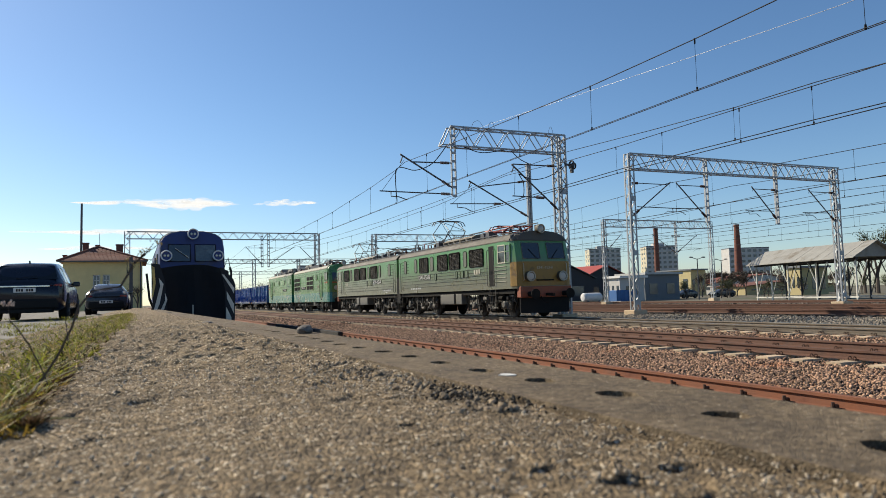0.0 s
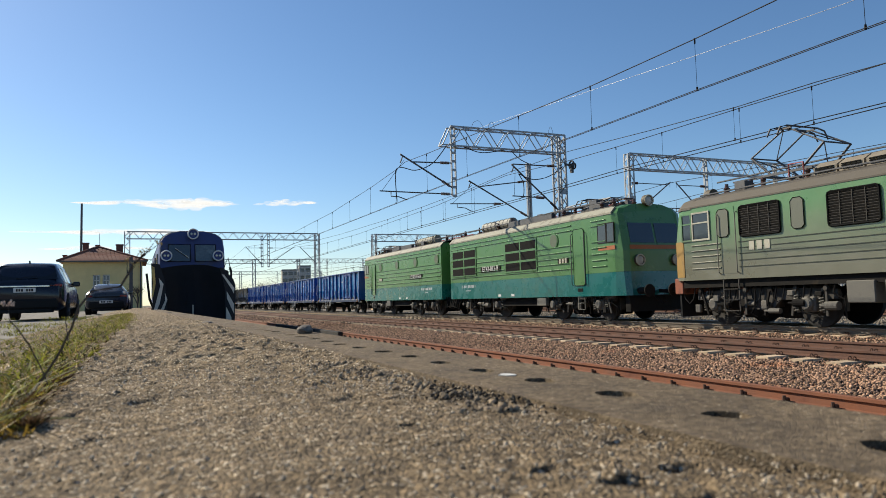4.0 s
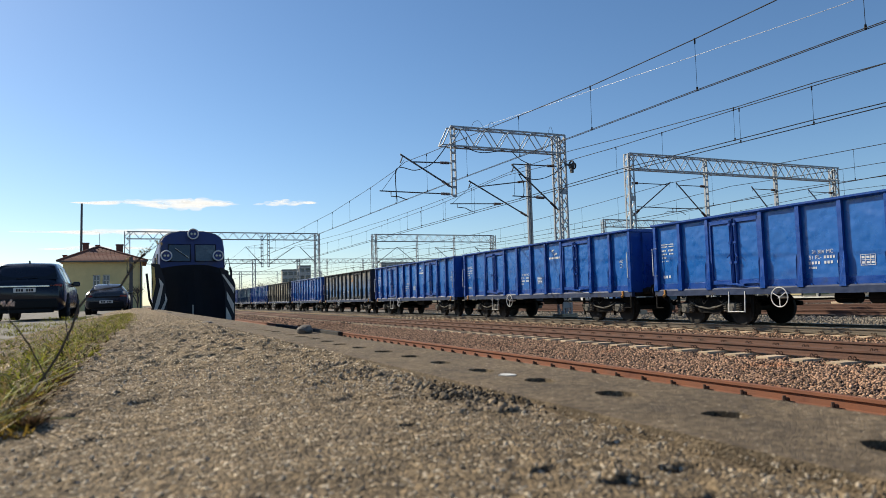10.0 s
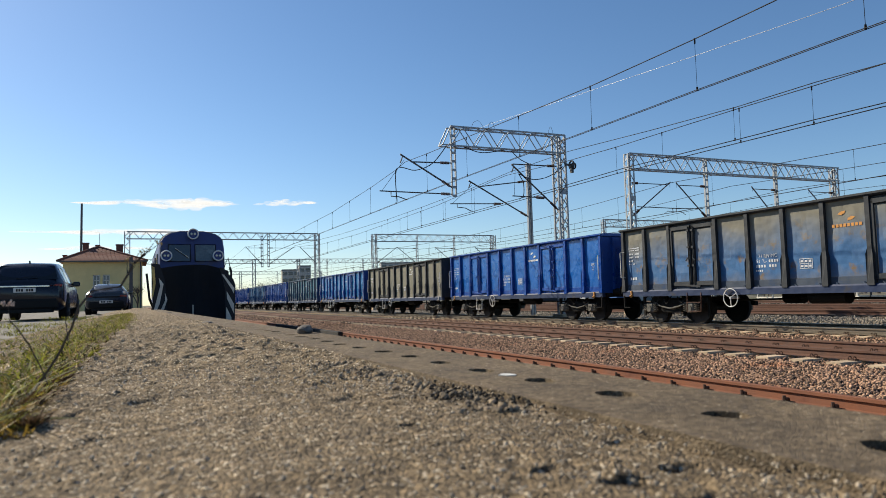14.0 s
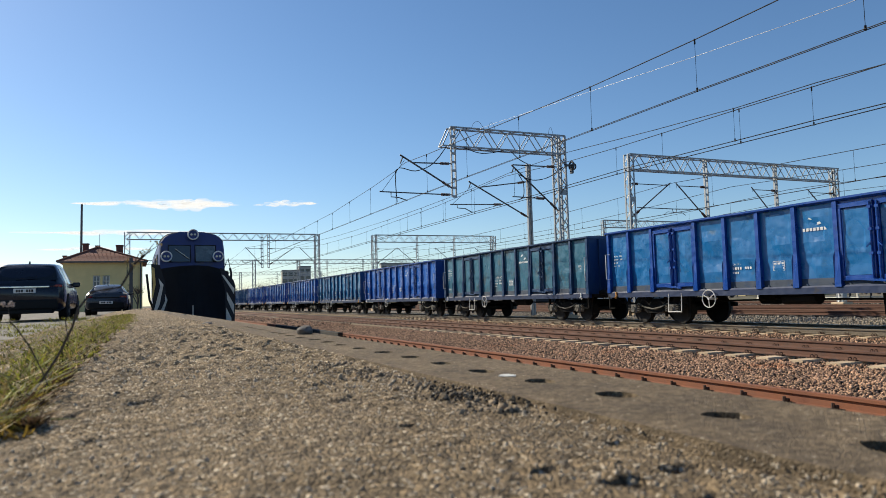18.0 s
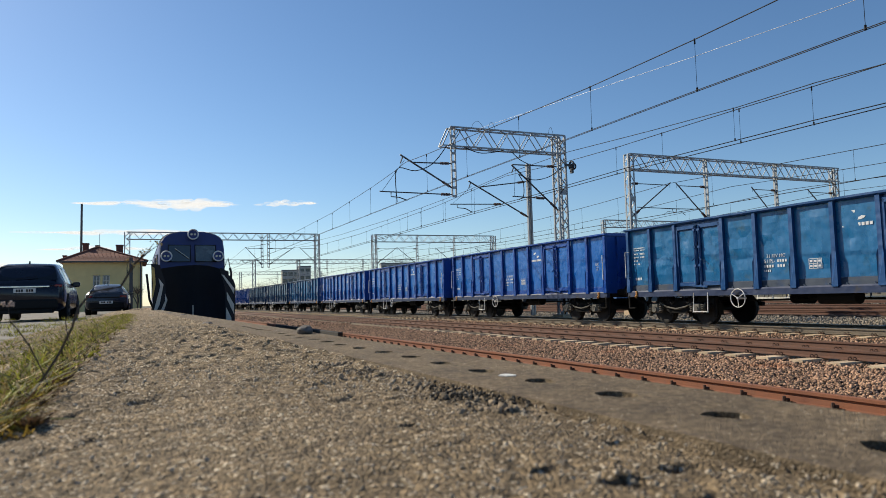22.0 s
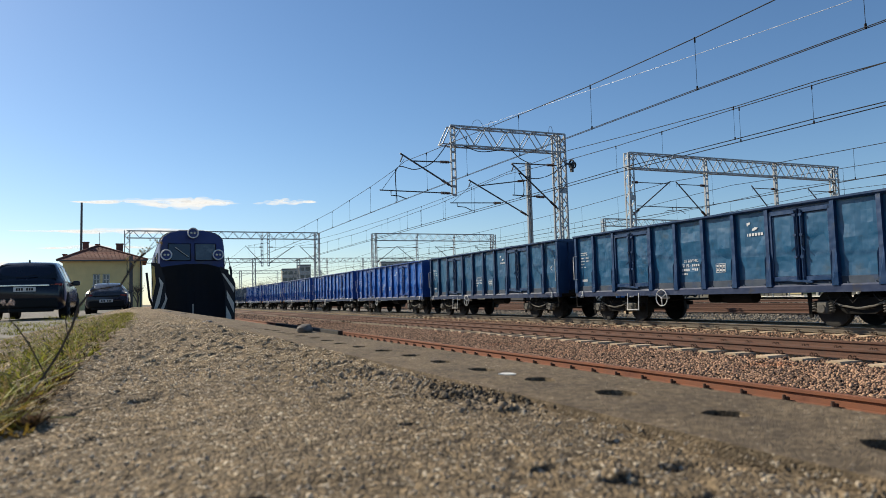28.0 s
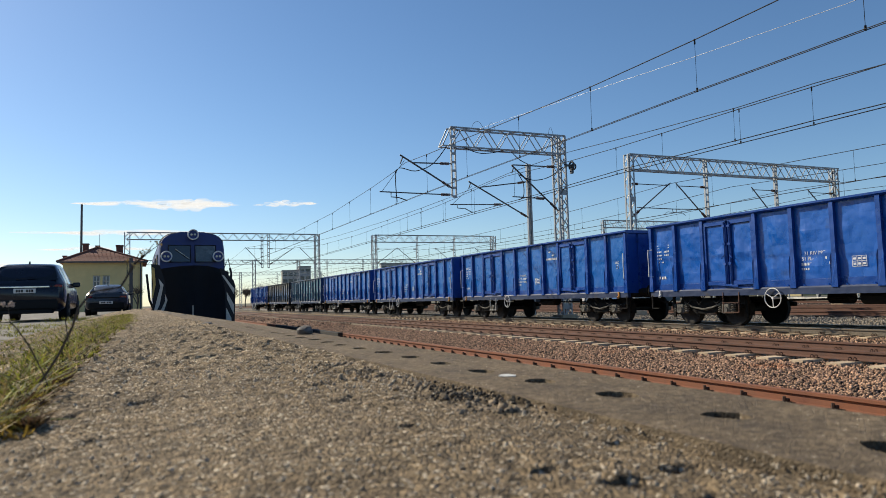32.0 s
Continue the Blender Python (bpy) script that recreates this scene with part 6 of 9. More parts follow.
def jumper(parent, y, pts, r=0.022):
    """A drooping jumper cable in the plane y, smoothed through its points."""
    ps = [Vector((x, y, z)) for x, z in pts]
    out = []
    for i in range(len(ps) - 1):
        a, b, c, d = ps[max(i - 1, 0)], ps[i], ps[i + 1], ps[min(i + 2, len(ps) - 1)]
        for k in range(5):
            u = k / 5
            out.append(0.5 * ((2 * b) + (c - a) * u + (2 * a - 5 * b + 4 * c - d) * u * u + (3 * b - a - 3 * c + d) * u ** 3))
    bm = bmesh.new()
    tube(bm, out + [ps[-1]], r, 5)
    part("jumper_cable", bm, M_CABLE, parent)


def channel_leg(x, y, z1, wide, deep):
    """A laced column: four corner angles with flat lacing bars on its faces."""
    bm = bmesh.new()
    f = min(0.095, wide * 0.32)
    for s in (-1, 1):
        for d in (-1, 1):
            box(bm, *sorted((x + s * wide / 2, x + s * (wide / 2 - f))), *sorted((y + d * deep / 2, y + d * (deep / 2 - 0.014))), -0.1, z1)
            box(bm, *sorted((x + s * wide / 2, x + s * (wide / 2 - 0.014))), *sorted((y + d * (deep / 2 - 0.014), y + d * (deep / 2 - f))), -0.1, z1)
    n = int(z1 / 0.5)
    for d in (-1, 1):
        for k in range(n):
            a, b = -0.1 + (z1 + 0.1) * k / n, -0.1 + (z1 + 0.1) * (k + 1) / n
            s = 1 if (k + (d > 0)) % 2 else -1
            bar(bm, (x - s * (wide / 2 - 0.05), y + d * (deep / 2 - 0.02), a), (x + s * (wide / 2 - 0.05), y + d * (deep / 2 - 0.02), b), 0.045, 0.012)
            bar(bm, (x + d * (wide / 2 - 0.02), y - s * (deep / 2 - 0.05), a), (x + d * (wide / 2 - 0.02), y + s * (deep / 2 - 0.05), b), 0.012, 0.045)
    return bm


def gantry(label, y, legs, x0, x1, z0, z1, posts, arms, slim=False, width=0.5, channel=False):
    """A lattice portal across the tracks. posts: (x, lower end); arms: (x, tip)."""
    t = thing("overhead_line_gantry", label, "gantry", "overhead line gantries")
    zc, dz = (z0 + z1) / 2, z1 - z0
    part("beam", lattice_box((x0, y, zc), (x1, y, zc), (0, 0, 1), (0, 1, 0), dz, width, 0.07, 0.62, 0.035), M_GALV, t, "lattice beam")
    for x in legs:
        if channel:
            lg = part("leg", channel_leg(x, y, z1, 0.4, width), M_GALV, t, "laced channel leg")
        else:
            lg = part("leg", lattice_box((x, y, -0.1), (x, y, z1), (1, 0, 0), (0, 1, 0), width, width, 0.085, 0.5, 0.04), M_GALV, t, "lattice leg")
        bm = bmesh.new()
        for z in ((0.3, 3.0, 6.0) if not slim else ()):
            box(bm, x - 0.2, x + 0.2, y - width / 2 - 0.02, y - width / 2 - 0.002, z, z + 0.28)
        if not slim:
            part("batten_plate", bm, M_GALV, lg)
        bm = bmesh.new()
        box(bm, x - 0.45, x + 0.45, y - 0.45, y + 0.45, -0.35, 0.02, 0.03)
        part("footing", bm, M_SLEEPER, t)
    for x, lo in posts:
        bm = bmesh.new()
        for s in (-1, 1):
            bar(bm, (x + 0.1 * s, y, lo), (x + 0.1 * s, y, z1), 0.05, 0.12)
        n = int((z1 - lo) / 0.4)
        for k in range(n + 1):
            box(bm, x - 0.12, x + 0.12, y - 0.07, y - 0.05, lo + k * (z1 - lo) / n - 0.06, lo + k * (z1 - lo) / n + 0.06)
        part("drop_post", bm, M_GALV, t)
    for x, tip in arms:
        cantilever(t, x, y, tip)
    return t


main = gantry("galvanised lattice half-portal carrying wire brackets over the main line", 29.5, [19.66], 13.55, 19.9, 8.1, 9.02, [(13.75, 5.75)], [], width=0.46)
bm = bmesh.new()
for s in (-0.23, 0.23):
    bar(bm, (13.55, 29.5 + s, 9.0), (13.12, 29.5 + s, 8.12), 0.05, 0.05)
    bar(bm, (13.12, 29.5 + s, 8.12), (13.55, 29.5 + s, 8.12), 0.05, 0.05)
bar(bm, (13.12, 29.27, 8.12), (13.12, 29.73, 8.12), 0.05, 0.05)
part("beam_nose", bm, M_GALV, main)
bracket(main, 29.5, ((13.65, 6.15), (11.08, 7.59)), ((13.65, 7.31), (11.6, 7.26)), ((13.65, 5.83), (10.06, 5.86)), [(10.6, 5.83), (10.6, 5.64), (10.98, 5.62), (11.38, 5.49)])
bracket(main, 29.5, ((19.5, 5.23), (16.89, 7.42)), ((19.5, 7.45), (16.95, 7.43)), ((18.82, 5.81), (16.89, 5.86)))
jumper(main, 29.5, [(13.42, 8.12), (12.68, 7.25), (11.82, 6.88), (10.9, 6.9), (10.88, 5.4)])
jumper(main, 29.2, [(14.2, 8.05), (15.1, 7.83), (16.3, 8.02)])
jumper(main, 29.3, [(16.8, 8.02), (17.25, 7.66), (17.75, 7.45)])
jumper(main, 29.3, [(17.15, 6.93), (17.95, 6.68), (18.9, 6.88), (19.75, 7.42)])
jumper(main, 29.3, [(17.15, 6.93), (17.4, 6.5), (17.4, 5.9), (17.15, 5.68)])
for x, w in ((15.0, 0.34), (15.75, 0.2), (19.1, 0.14)):
    jumper(main, 29.3, [(x - w, 9.02), (x - w * 0.6, 9.3), (x + w * 0.2, 9.38), (x + w, 9.05)], 0.009)
gantry("galvanised four-track lattice portal over the sidings", 30.8, [25.1, 41.65], 25.0, 41.9, 7.82, 8.67, [(30.67, 4.95), (36.35, 4.95)], [(25.2, 28.0), (30.6, 28.4), (36.3, 34.3), (41.5, 39.2)], channel=True, width=0.42)
gantry("far galvanised portal behind the snowplough", 79, [-0.7, 19.2], -0.75, 19.3, 7.97, 8.72, [(13.7, 4.95), (13.0, 4.95)], [(13.7, 16.6), (13.0, 11.2), (19.2, 17.2)], True)
gantry("far galvanised four-track portal over the sidings", 79, [26.1, 42.1], 26.1, 42.1, 7.87, 8.72, [(31.6, 4.95), (36.6, 4.95)], [(26.3, 29), (31.5, 29), (36.5, 34), (42, 39.5)], True)
gantry("galvanised portal at the depot tracks", 60, [45.2, 60.0], 45.2, 60.1, 7.93, 8.7, [(54.9, 4.9)], [(54.8, 51.6), (55.0, 58.0), (45.3, 47.5)], True, channel=True, width=0.4)
gantry("distant portal over the whole station", 128, [19.6, 27.6, 56], -3, 56, 8.0, 8.75, [(12, 5), (33, 5), (40, 5), (48, 5)], [(12, 14.5), (33, 30.5), (40, 37.5), (48, 45)], True)
gantry("distant portal over the station tracks", 178, [24, 44], 7, 44, 8.0, 8.75, [(14, 5), (33, 5)], [(14, 16.5), (33, 30.5)], True)

# a single mast with a bracket beside the main line
t = thing("overhead_line_mast", "pale laced steel mast with a bracket arm over the main line", "mast")
part("pole", channel_leg(20.55, 34, 8.5, 0.27, 0.16), M_GALV, t)
bracket(t, 34, ((20.45, 5.43), (16.73, 7.35)), ((20.4, 7.47), (17.3, 7.03)), ((18.83, 6.13), (15.6, 6.04)), [(16.0, 6.02), (16.02, 5.86), (16.5, 5.83), (16.85, 5.66)])
t = thing("line_tensioner", "dark tensioning weight wheel on the lattice column", "tensioner")
bm = bmesh.new()
ring(bm, (20.2, 29.2, 7.5), (1, 0, 0), 0.2, 0.05, 14, 6)
ring(bm, (20.3, 29.2, 7.45), (1, 0.4, 0), 0.15, 0.04, 14, 6)
bar(bm, (19.8, 29.2, 7.5), (20.3, 29.2, 7.5), 0.1, 0.1)
bar(bm, (20.2, 29.2, 7.45), (20.2, 29.2, 7.1), 0.14, 0.14)
part("wheel", bm, M_DARKSTEEL, t)

SUPPORTS = [-22, 29.8, 79, 128, 178, 240]


def contact_line(x, zc=5.36, mid=6.42, sup=6.95, first=7.6, step=3.82):
    t = thing("contact_line", "dark overhead contact wire hung from a carrying cable", "overhead line", "overhead contact lines")
    bm = bmesh.new()
    for k in (-1, 1):
        pts = [(x + (0.22 if i % 2 else -0.22) + 0.02 * k, y, zc) for i, y in enumerate(SUPPORTS)]
        tube(bm, pts, 0.014, 5)
    part("contact_wire", bm, M_CABLE, t)

    def at(j, u):
        return x + 0.22 * (1 if j % 2 else -1) * (2 * u - 1), SUPPORTS[j] + (SUPPORTS[j + 1] - SUPPORTS[j]) * u, mid + (sup - mid) * (2 * u - 1) ** 2
    bm = bmesh.new()
    tube(bm, [at(j, i / 8) for j in range(len(SUPPORTS) - 1) for i in range(9)], 0.015, 5)
    part("carrying_cable", bm, M_CABLE, t)
    far = bmesh.new()
    k = 0
    while first + step * k < 230:
        y = first + step * k
        k += 1
        j = max(i for i, q in enumerate(SUPPORTS) if q <= y)
        if y - SUPPORTS[j] < 1.5 or SUPPORTS[j + 1] - y < 1.5:
            continue
        p = at(j, (y - SUPPORTS[j]) / (SUPPORTS[j + 1] - SUPPORTS[j]))
        bm = bmesh.new() if y < 80 else far
        rod(bm, p, (p[0], y, zc), 0.008, 4)
        rod(bm, (p[0], y, zc - 0.02), (p[0], y, zc + 0.06), 0.022, 5)
        if y < 80:
            part("dropper", bm, M_CABLE, t)
    tagged(part("far_droppers", far, M_CABLE, t), kind="stuff")


def near_line(label, x, carry, contact, hangers, gap=0.035):
    """A main-line wire: its carrying cable and double contact wire as (y, z) runs, with droppers at the given y."""
    t = thing("contact_line", label, "overhead line", "overhead contact lines")

    def height(run, y):
        for (a, p), (b, q) in zip(run, run[1:]):
            if a <= y <= b:
                return p + (q - p) * (y - a) / (b - a)
        return run[-1][1]
    for k in (-1, 1):
        bm = bmesh.new()
        tube(bm, [(x + gap * k, y, z) for y, z in contact], 0.009, 5)
        part("contact_wire", bm, M_CABLE, t)
    bm = bmesh.new()
    tube(bm, [(x, y, z) for y, z in carry], 0.0125, 5)
    part("carrying_cable", bm, M_CABLE, t)
    for y in hangers:
        top, low = height(carry, y), height(contact, y)
        bm = bmesh.new()
        rod(bm, (x, y, top), (x, y, low), 0.006, 4)
        rod(bm, (x, y, top - 0.1), (x, y, top + 0.02), 0.02, 5)
        rod(bm, (x, y, low - 0.02), (x, y, low + 0.07), 0.022, 5)
        part("dropper", bm, M_CABLE, t)


SPANS = (79, 128, 178, 240)
sag = [(a + (b - a) * i / 6, 6.45 + 0.7 * (i / 3 - 1) ** 2) for a, b in zip(SPANS, SPANS[1:]) for i in range(6)]
near_line("dark overhead contact wire hung from a carrying cable", AXES["two"],
          [(-22, 7.3), (4, 6.54), (9.3, 6.5), (11.4, 6.5), (15.3, 6.565), (17, 6.63), (19.3, 6.727), (22.7, 6.874), (26.5, 7.03), (29.2, 7.17), (30.5, 7.03), (33.9, 6.81), (42, 6.45), (54, 6.3), (66, 6.45)] + sag,
          [(-22, 5.25), (7.2, 5.305), (11.4, 5.36), (15.4, 5.385), (22.8, 5.44), (30, 5.455), (79, 5.4), (240, 5.36)], [7.52 + 3.83 * k for k in range(19)])
near_line("contact wire over the track in use", AXES["three"],
          [(-22, 6.9), (3, 6.36), (10.7, 6.343), (12.7, 6.36), (15.1, 6.41), (18.5, 6.44), (21, 6.46), (24.2, 6.55), (29.5, 6.85), (38, 6.5), (54, 6.3), (66, 6.45)] + sag,
          [(-22, 5.3), (10.7, 5.311), (15.2, 5.38), (21, 5.46), (29.5, 5.44), (79, 5.4), (240, 5.36)], [5.3, 9.05, 12.7, 15.15, 18.5, 21, 24.4, 33, 36.8, 40.6, 44.4, 48.2, 52, 56, 60, 64, 68], 0.02)
near_line("second wire pair rising to the tensioning mast", AXES["three"] + 0.04,
          [(-22, 6.95), (3, 6.38), (10.7, 6.36), (12.6, 6.454), (15.3, 6.49), (19, 6.66), (24.15, 6.952), (29.2, 6.964), (33.6, 6.81), (40.5, 6.72), (47, 6.68), (60, 6.8), (79, 7.3)],
          [(-22, 5.37), (3, 5.38), (10.7, 5.406), (12.8, 5.467), (15.2, 5.5), (20.7, 5.6), (27, 5.55), (41, 5.55), (79, 5.5)], [15.4, 33.4, 37.2, 40.6, 43.1, 47], 0.02)
for x in (27.2, 31.8, 36.4, 40.5, 48.5, 54.5):
    contact_line(x)
t = thing("feeder_cable", "thin pale aluminium feeder wire strung to the gantry", "overhead line")
bm = bmesh.new()
tube(bm, [(15.05, y, z) for y, z in ((-22, 8.5), (-10, 7.7), (0, 7.42), (5, 7.4), (10.5, 7.541), (12, 7.647), (15.3, 7.884), (18.7, 8.17), (22.8, 8.5), (28.15, 8.956), (29.3, 9.02))], 0.0065, 5)
part("wire", bm, M_ALU, t)

# ---- parked snowplough ----
M_SOOTROOF = mat("sooty_grey_green_roof", (0.06, 0.068, 0.066), 0.8, 0, 0.25, 2, 0.05, 40)
M_NAVY = mat("dark_navy_vehicle_paint", (0.016, 0.04, 0.19), 0.5, 0, 0.2, 2, 0.05, 40, (0.06, 0.062, 0.07), 0.4, 1.5)
M_PLOUGH = mat("black_plough_steel", (0.016, 0.017, 0.022), 0.6, 0.0, 0.3, 2, 0.15, 30, (0.03, 0.024, 0.02), 0.4, 2, spec=0.3)
M_STRIPE = mat("grimy_white_stripe_paint", (0.74, 0.7, 0.6), 0.7, 0, 0.2, 5, 0.05, 60, (0.45, 0.38, 0.28), 0.35, 4)
M_TAN = mat("yellowed_stripe_paint", (0.75, 0.52, 0.16), 0.7, 0, 0.2, 5, 0.05, 60, (0.2, 0.15, 0.08), 0.35, 4)


M_LAMPRIM = mat("greyed_white_lamp_rim", (0.82, 0.82, 0.8), 0.6, 0, 0.12, 8, 0.03, 60)


def slab(bm, outline, y0, y1):
    """A flat plate with the given outline across the vehicle, from y0 to y1."""
    f = [bm.verts.new((x, y0, z)) for x, z in outline]
    g = [bm.verts.new((x, y1, z)) for x, z in outline]
    bm.faces.new(f)
    bm.faces.new(g[::-1])
    for i in range(len(f)):
        j = (i + 1) % len(f)
        bm.faces.new((f[j], f[i], g[i], g[j]))


def snowplough():
    PX, PY = 2.02, 27.0
    t = thing("snowplough_railcar", "dark blue rail vehicle with a tall black snowplough and warning stripes", "rail vehicle", m=pose(PX, PY, 0))
    half = [(1.2, 1.0), (1.2, 2.8), (1.18, 3.2), (1.15, 3.45), (1.05, 3.6), (0.86, 3.73), (0.42, 3.83)]
    sec = [(-x, z) for x, z in half] + half[::-1]
    bm = bmesh.new()
    rows = []
    for y, k, dz in ((1.15, 0.96, -0.02), (1.3, 1.0, 0), (13, 1.0, 0)):
        rows.append([bm.verts.new((x * k, y + (0.12 * max(0, z - 2.5) if y < 2 else 0), z + dz)) for x, z in sec])
    for a, b in zip(rows, rows[1:]):
        for i in range(len(sec)):
            bm.faces.new((a[i], a[(i + 1) % len(sec)], b[(i + 1) % len(sec)], b[i]))
    bm.faces.new(rows[0])
    bm.faces.new(rows[-1])
    part("body", bm, M_NAVY, t)
    bm = bmesh.new()
    top = [(x, z) for x, z in sec if z > 3.4]
    for y, k, dz in ((1.2, 0.985, 0.0), (1.34, 1.01, 0.016), (13.02, 1.01, 0.016)):
        for x, z in top:
            bm.verts.new((x * k, y + (0.12 * max(0, z - 2.5) if y < 2 else 0), z + dz))
    bm.verts.ensure_lookup_table()
    for r in range(2):
        for i in range(len(top) - 1):
            bm.faces.new([bm.verts[k] for k in (r * len(top) + i, r * len(top) + i + 1, (r + 1) * len(top) + i + 1, (r + 1) * len(top) + i)])
    bmesh.ops.solidify(bm, geom=bm.faces[:], thickness=0.012)
    part("roof", bm, M_SOOTROOF, t, "sooty grey roof")
    for x0, x1 in ((-0.88, -0.07), (0.1, 0.87)):
        bm = bmesh.new()
        v = [(x0, 2.66), (x1, 2.66), (x1 * 0.97, 3.3), (x0 * 0.97, 3.3)]
        f = [bm.verts.new((x, 1.135 + 0.12 * (z - 2.5), z)) for x, z in v]
        g = [bm.verts.new((x, 1.175 + 0.12 * (z - 2.5), z)) for x, z in v]
        bm.faces.new(f)
        bm.faces.new(g)
        for i in range(4):
            bm.faces.new((f[i], f[(i + 1) % 4], g[(i + 1) % 4], g[i]))
        # right pane paler than the left: its reflection is put into the glass colour
        ws = part("windscreen", bm, M_GLASS_P if x0 > 0 else M_GLASS, t)
        bm = bmesh.new()
        tube(bm, [(x, 1.128 + 0.12 * (z - 2.5), z) for x, z in v + v[:1]], 0.022, 5)
        part("window_frame", bm, M_BLACK, ws)
    # pale bar added as the left pane's diagonal reflection
    bm = bmesh.new()
    bar(bm, (-0.62, 1.12, 3.16), (-0.12, 1.1, 2.78), 0.035, 0.02)
    part("wiper", bm, M_STRIPE, t)
    for x, z, r in ((-0.93, 2.86, 0.2), (0.925, 2.86, 0.2), (0.015, 3.69, 0.2)):
        bm = bmesh.new()
        lathe(bm, [(-0.16, r * 0.8), (-0.16, r), (0.1, r)], (x, 1.1, z), "y", 20)
        h = part("headlight", bm, M_NAVY, t, "round twin-bulb headlight")
        bm = bmesh.new()
        ring(bm, (x, 0.94, z), (0, 1, 0), r * 0.92, 0.025, 24, 6)
        part("rim", bm, M_LAMPRIM, h, "greyed white ring")
        for s in (-1, 1):
            bm = bmesh.new()
            lathe(bm, [(-0.03, 0.03), (0.0, 0.055), (0.04, 0.055)], (x + 0.06 * s, 0.95, z), "y", 12)
            part("bulb", bm, M_LENS_P, h)
    # plough: a curved wedge with side wings
    bm = bmesh.new()
    n, k = 10, 8
    grid = []
    for j in range(k + 1):
        z = 0.2 + 2.28 * j / k
        row = []
        for i in range(n + 1):
            u = 2 * i / n - 1
            lean = 0.55 * (1 - j / k) ** 1.6
            half = 1.28 + 0.06 * (1 - j / k)
            zz = z - (0.12 * abs(u) ** 2 + 0.16 * max(0, u - 0.4)) * (j / k)
            row.append(bm.verts.new((half * u, 0.25 + 0.55 * abs(u) ** 1.3 - lean, zz)))
        grid.append(row)
    for j in range(k):
        for i in range(n):
            bm.faces.new((grid[j][i], grid[j][i + 1], grid[j + 1][i + 1], grid[j + 1][i]))
    bmesh.ops.solidify(bm, geom=bm.faces[:], thickness=0.04)
    part("plough_blade", bm, M_PLOUGH, t, "tall curved black plough blade")
    # wings: folded chevron stripes on one side, slanting ones on the other, each wing bent outwards below its shoulder
    wings = [([(-1.48, 2.52), (-1.2, 2.48), (-1.02, 1.9), (-0.92, 0.22), (-1.4, 0.22)],
              [[(-1.46, 2.42), (-1.37, 2.37), (-1.33, 1.79), (-1.42, 1.3), (-1.46, 1.32), (-1.42, 1.8)],
               [(-1.23, 2.0), (-1.07, 1.77), (-1.2, 1.06), (-1.36, 0.7), (-1.39, 0.85), (-1.18, 1.7)],
               [(-1.02, 1.45), (-0.94, 1.22), (-1.04, 0.9), (-1.2, 0.62), (-1.22, 0.72), (-1.02, 1.18)]]),
             ([(0.86, 2.36), (0.95, 2.34), (1.35, 1.9), (1.42, 1.68), (1.38, 0.3), (1.05, 0.3), (1.05, 1.6)],
              [[(0.92, 2.11), (1.01, 2.08), (1.38, 1.58), (1.36, 1.37), (1.27, 1.55)],
               [(1.1, 1.48), (1.36, 0.99), (1.36, 0.62), (1.11, 1.2)],
               [(1.08, 0.9), (1.26, 0.5), (1.26, 0.36), (1.08, 0.38)]])]
    for k, (outline, stripes) in enumerate(wings):
        bm = bmesh.new()
        slab(bm, outline, -0.12, -0.05)
        wg = part("plough_wing", bm, M_PLOUGH, t)
        for n, q in enumerate(stripes):
            bm = bmesh.new()
            slab(bm, q, -0.126, -0.1205)
            part("warning_stripe", bm, M_TAN if k == 0 and n == 0 else M_STRIPE, wg)
    bm = bmesh.new()
    box(bm, -0.11, -0.075, -0.34, -0.3, 0.5, 1.0)
    part("blade_marker", bm, M_STRIPE, t, "pale steel strip at the blade's foot")
    bm = bmesh.new()
    tube(bm, [(1.0, -0.02, 2.28), (1.17, -0.02, 2.72), (1.27, -0.02, 2.21), (1.27, -0.02, 1.95)], 0.022, 6)
    tube(bm, [(1.235, -0.02, 2.36), (1.275, -0.02, 2.18), (1.275, -0.02, 1.95)], 0.045, 6)
    part("wing_ram", bm, M_PLOUGH, t, "black hydraulic wing strut")
    bm = bmesh.new()
    tube(bm, [(-1.3, 0.9, 0.7), (-1.52, 0.5, 1.25), (-1.62, 0.5, 2.18)], 0.045, 6)
    part("wing_ram", bm, M_PLOUGH, t)
    for y in (3.0, 10.5):
        bogie(t, y, (-1.1, 1.1), 0.46)
    for k in range(4):
        bm = bmesh.new()
        box(bm, -1.235, -1.2, 2.0 + k * 2.4, 3.2 + k * 2.4, 2.2, 3.0)
        part("side_window", bm, M_GLASS_P, t)
    bm = bmesh.new()
    tube(bm, [(-1.28, 1.6, 1.3), (-1.34, 1.6, 1.35), (-1.34, 1.6, 2.9), (-1.28, 1.6, 2.95)], 0.02, 6)
    part("hand_rail", bm, M_STRIPE, t)


# pale base and patches stand in for sky and house reflections
M_GLASS_P = mat("pale_reflecting_cab_glass", (0.07, 0.085, 0.09), 0.12, 0, 0.4, 3, 0.0, 20, (0.2, 0.22, 0.21), 0.45, 2, spec=0.8)
M_LENS_P = mat("clear_lamp_glass", (0.6, 0.58, 0.5), 0.1, 0.2, 0.1, 20, 0.0, 60)

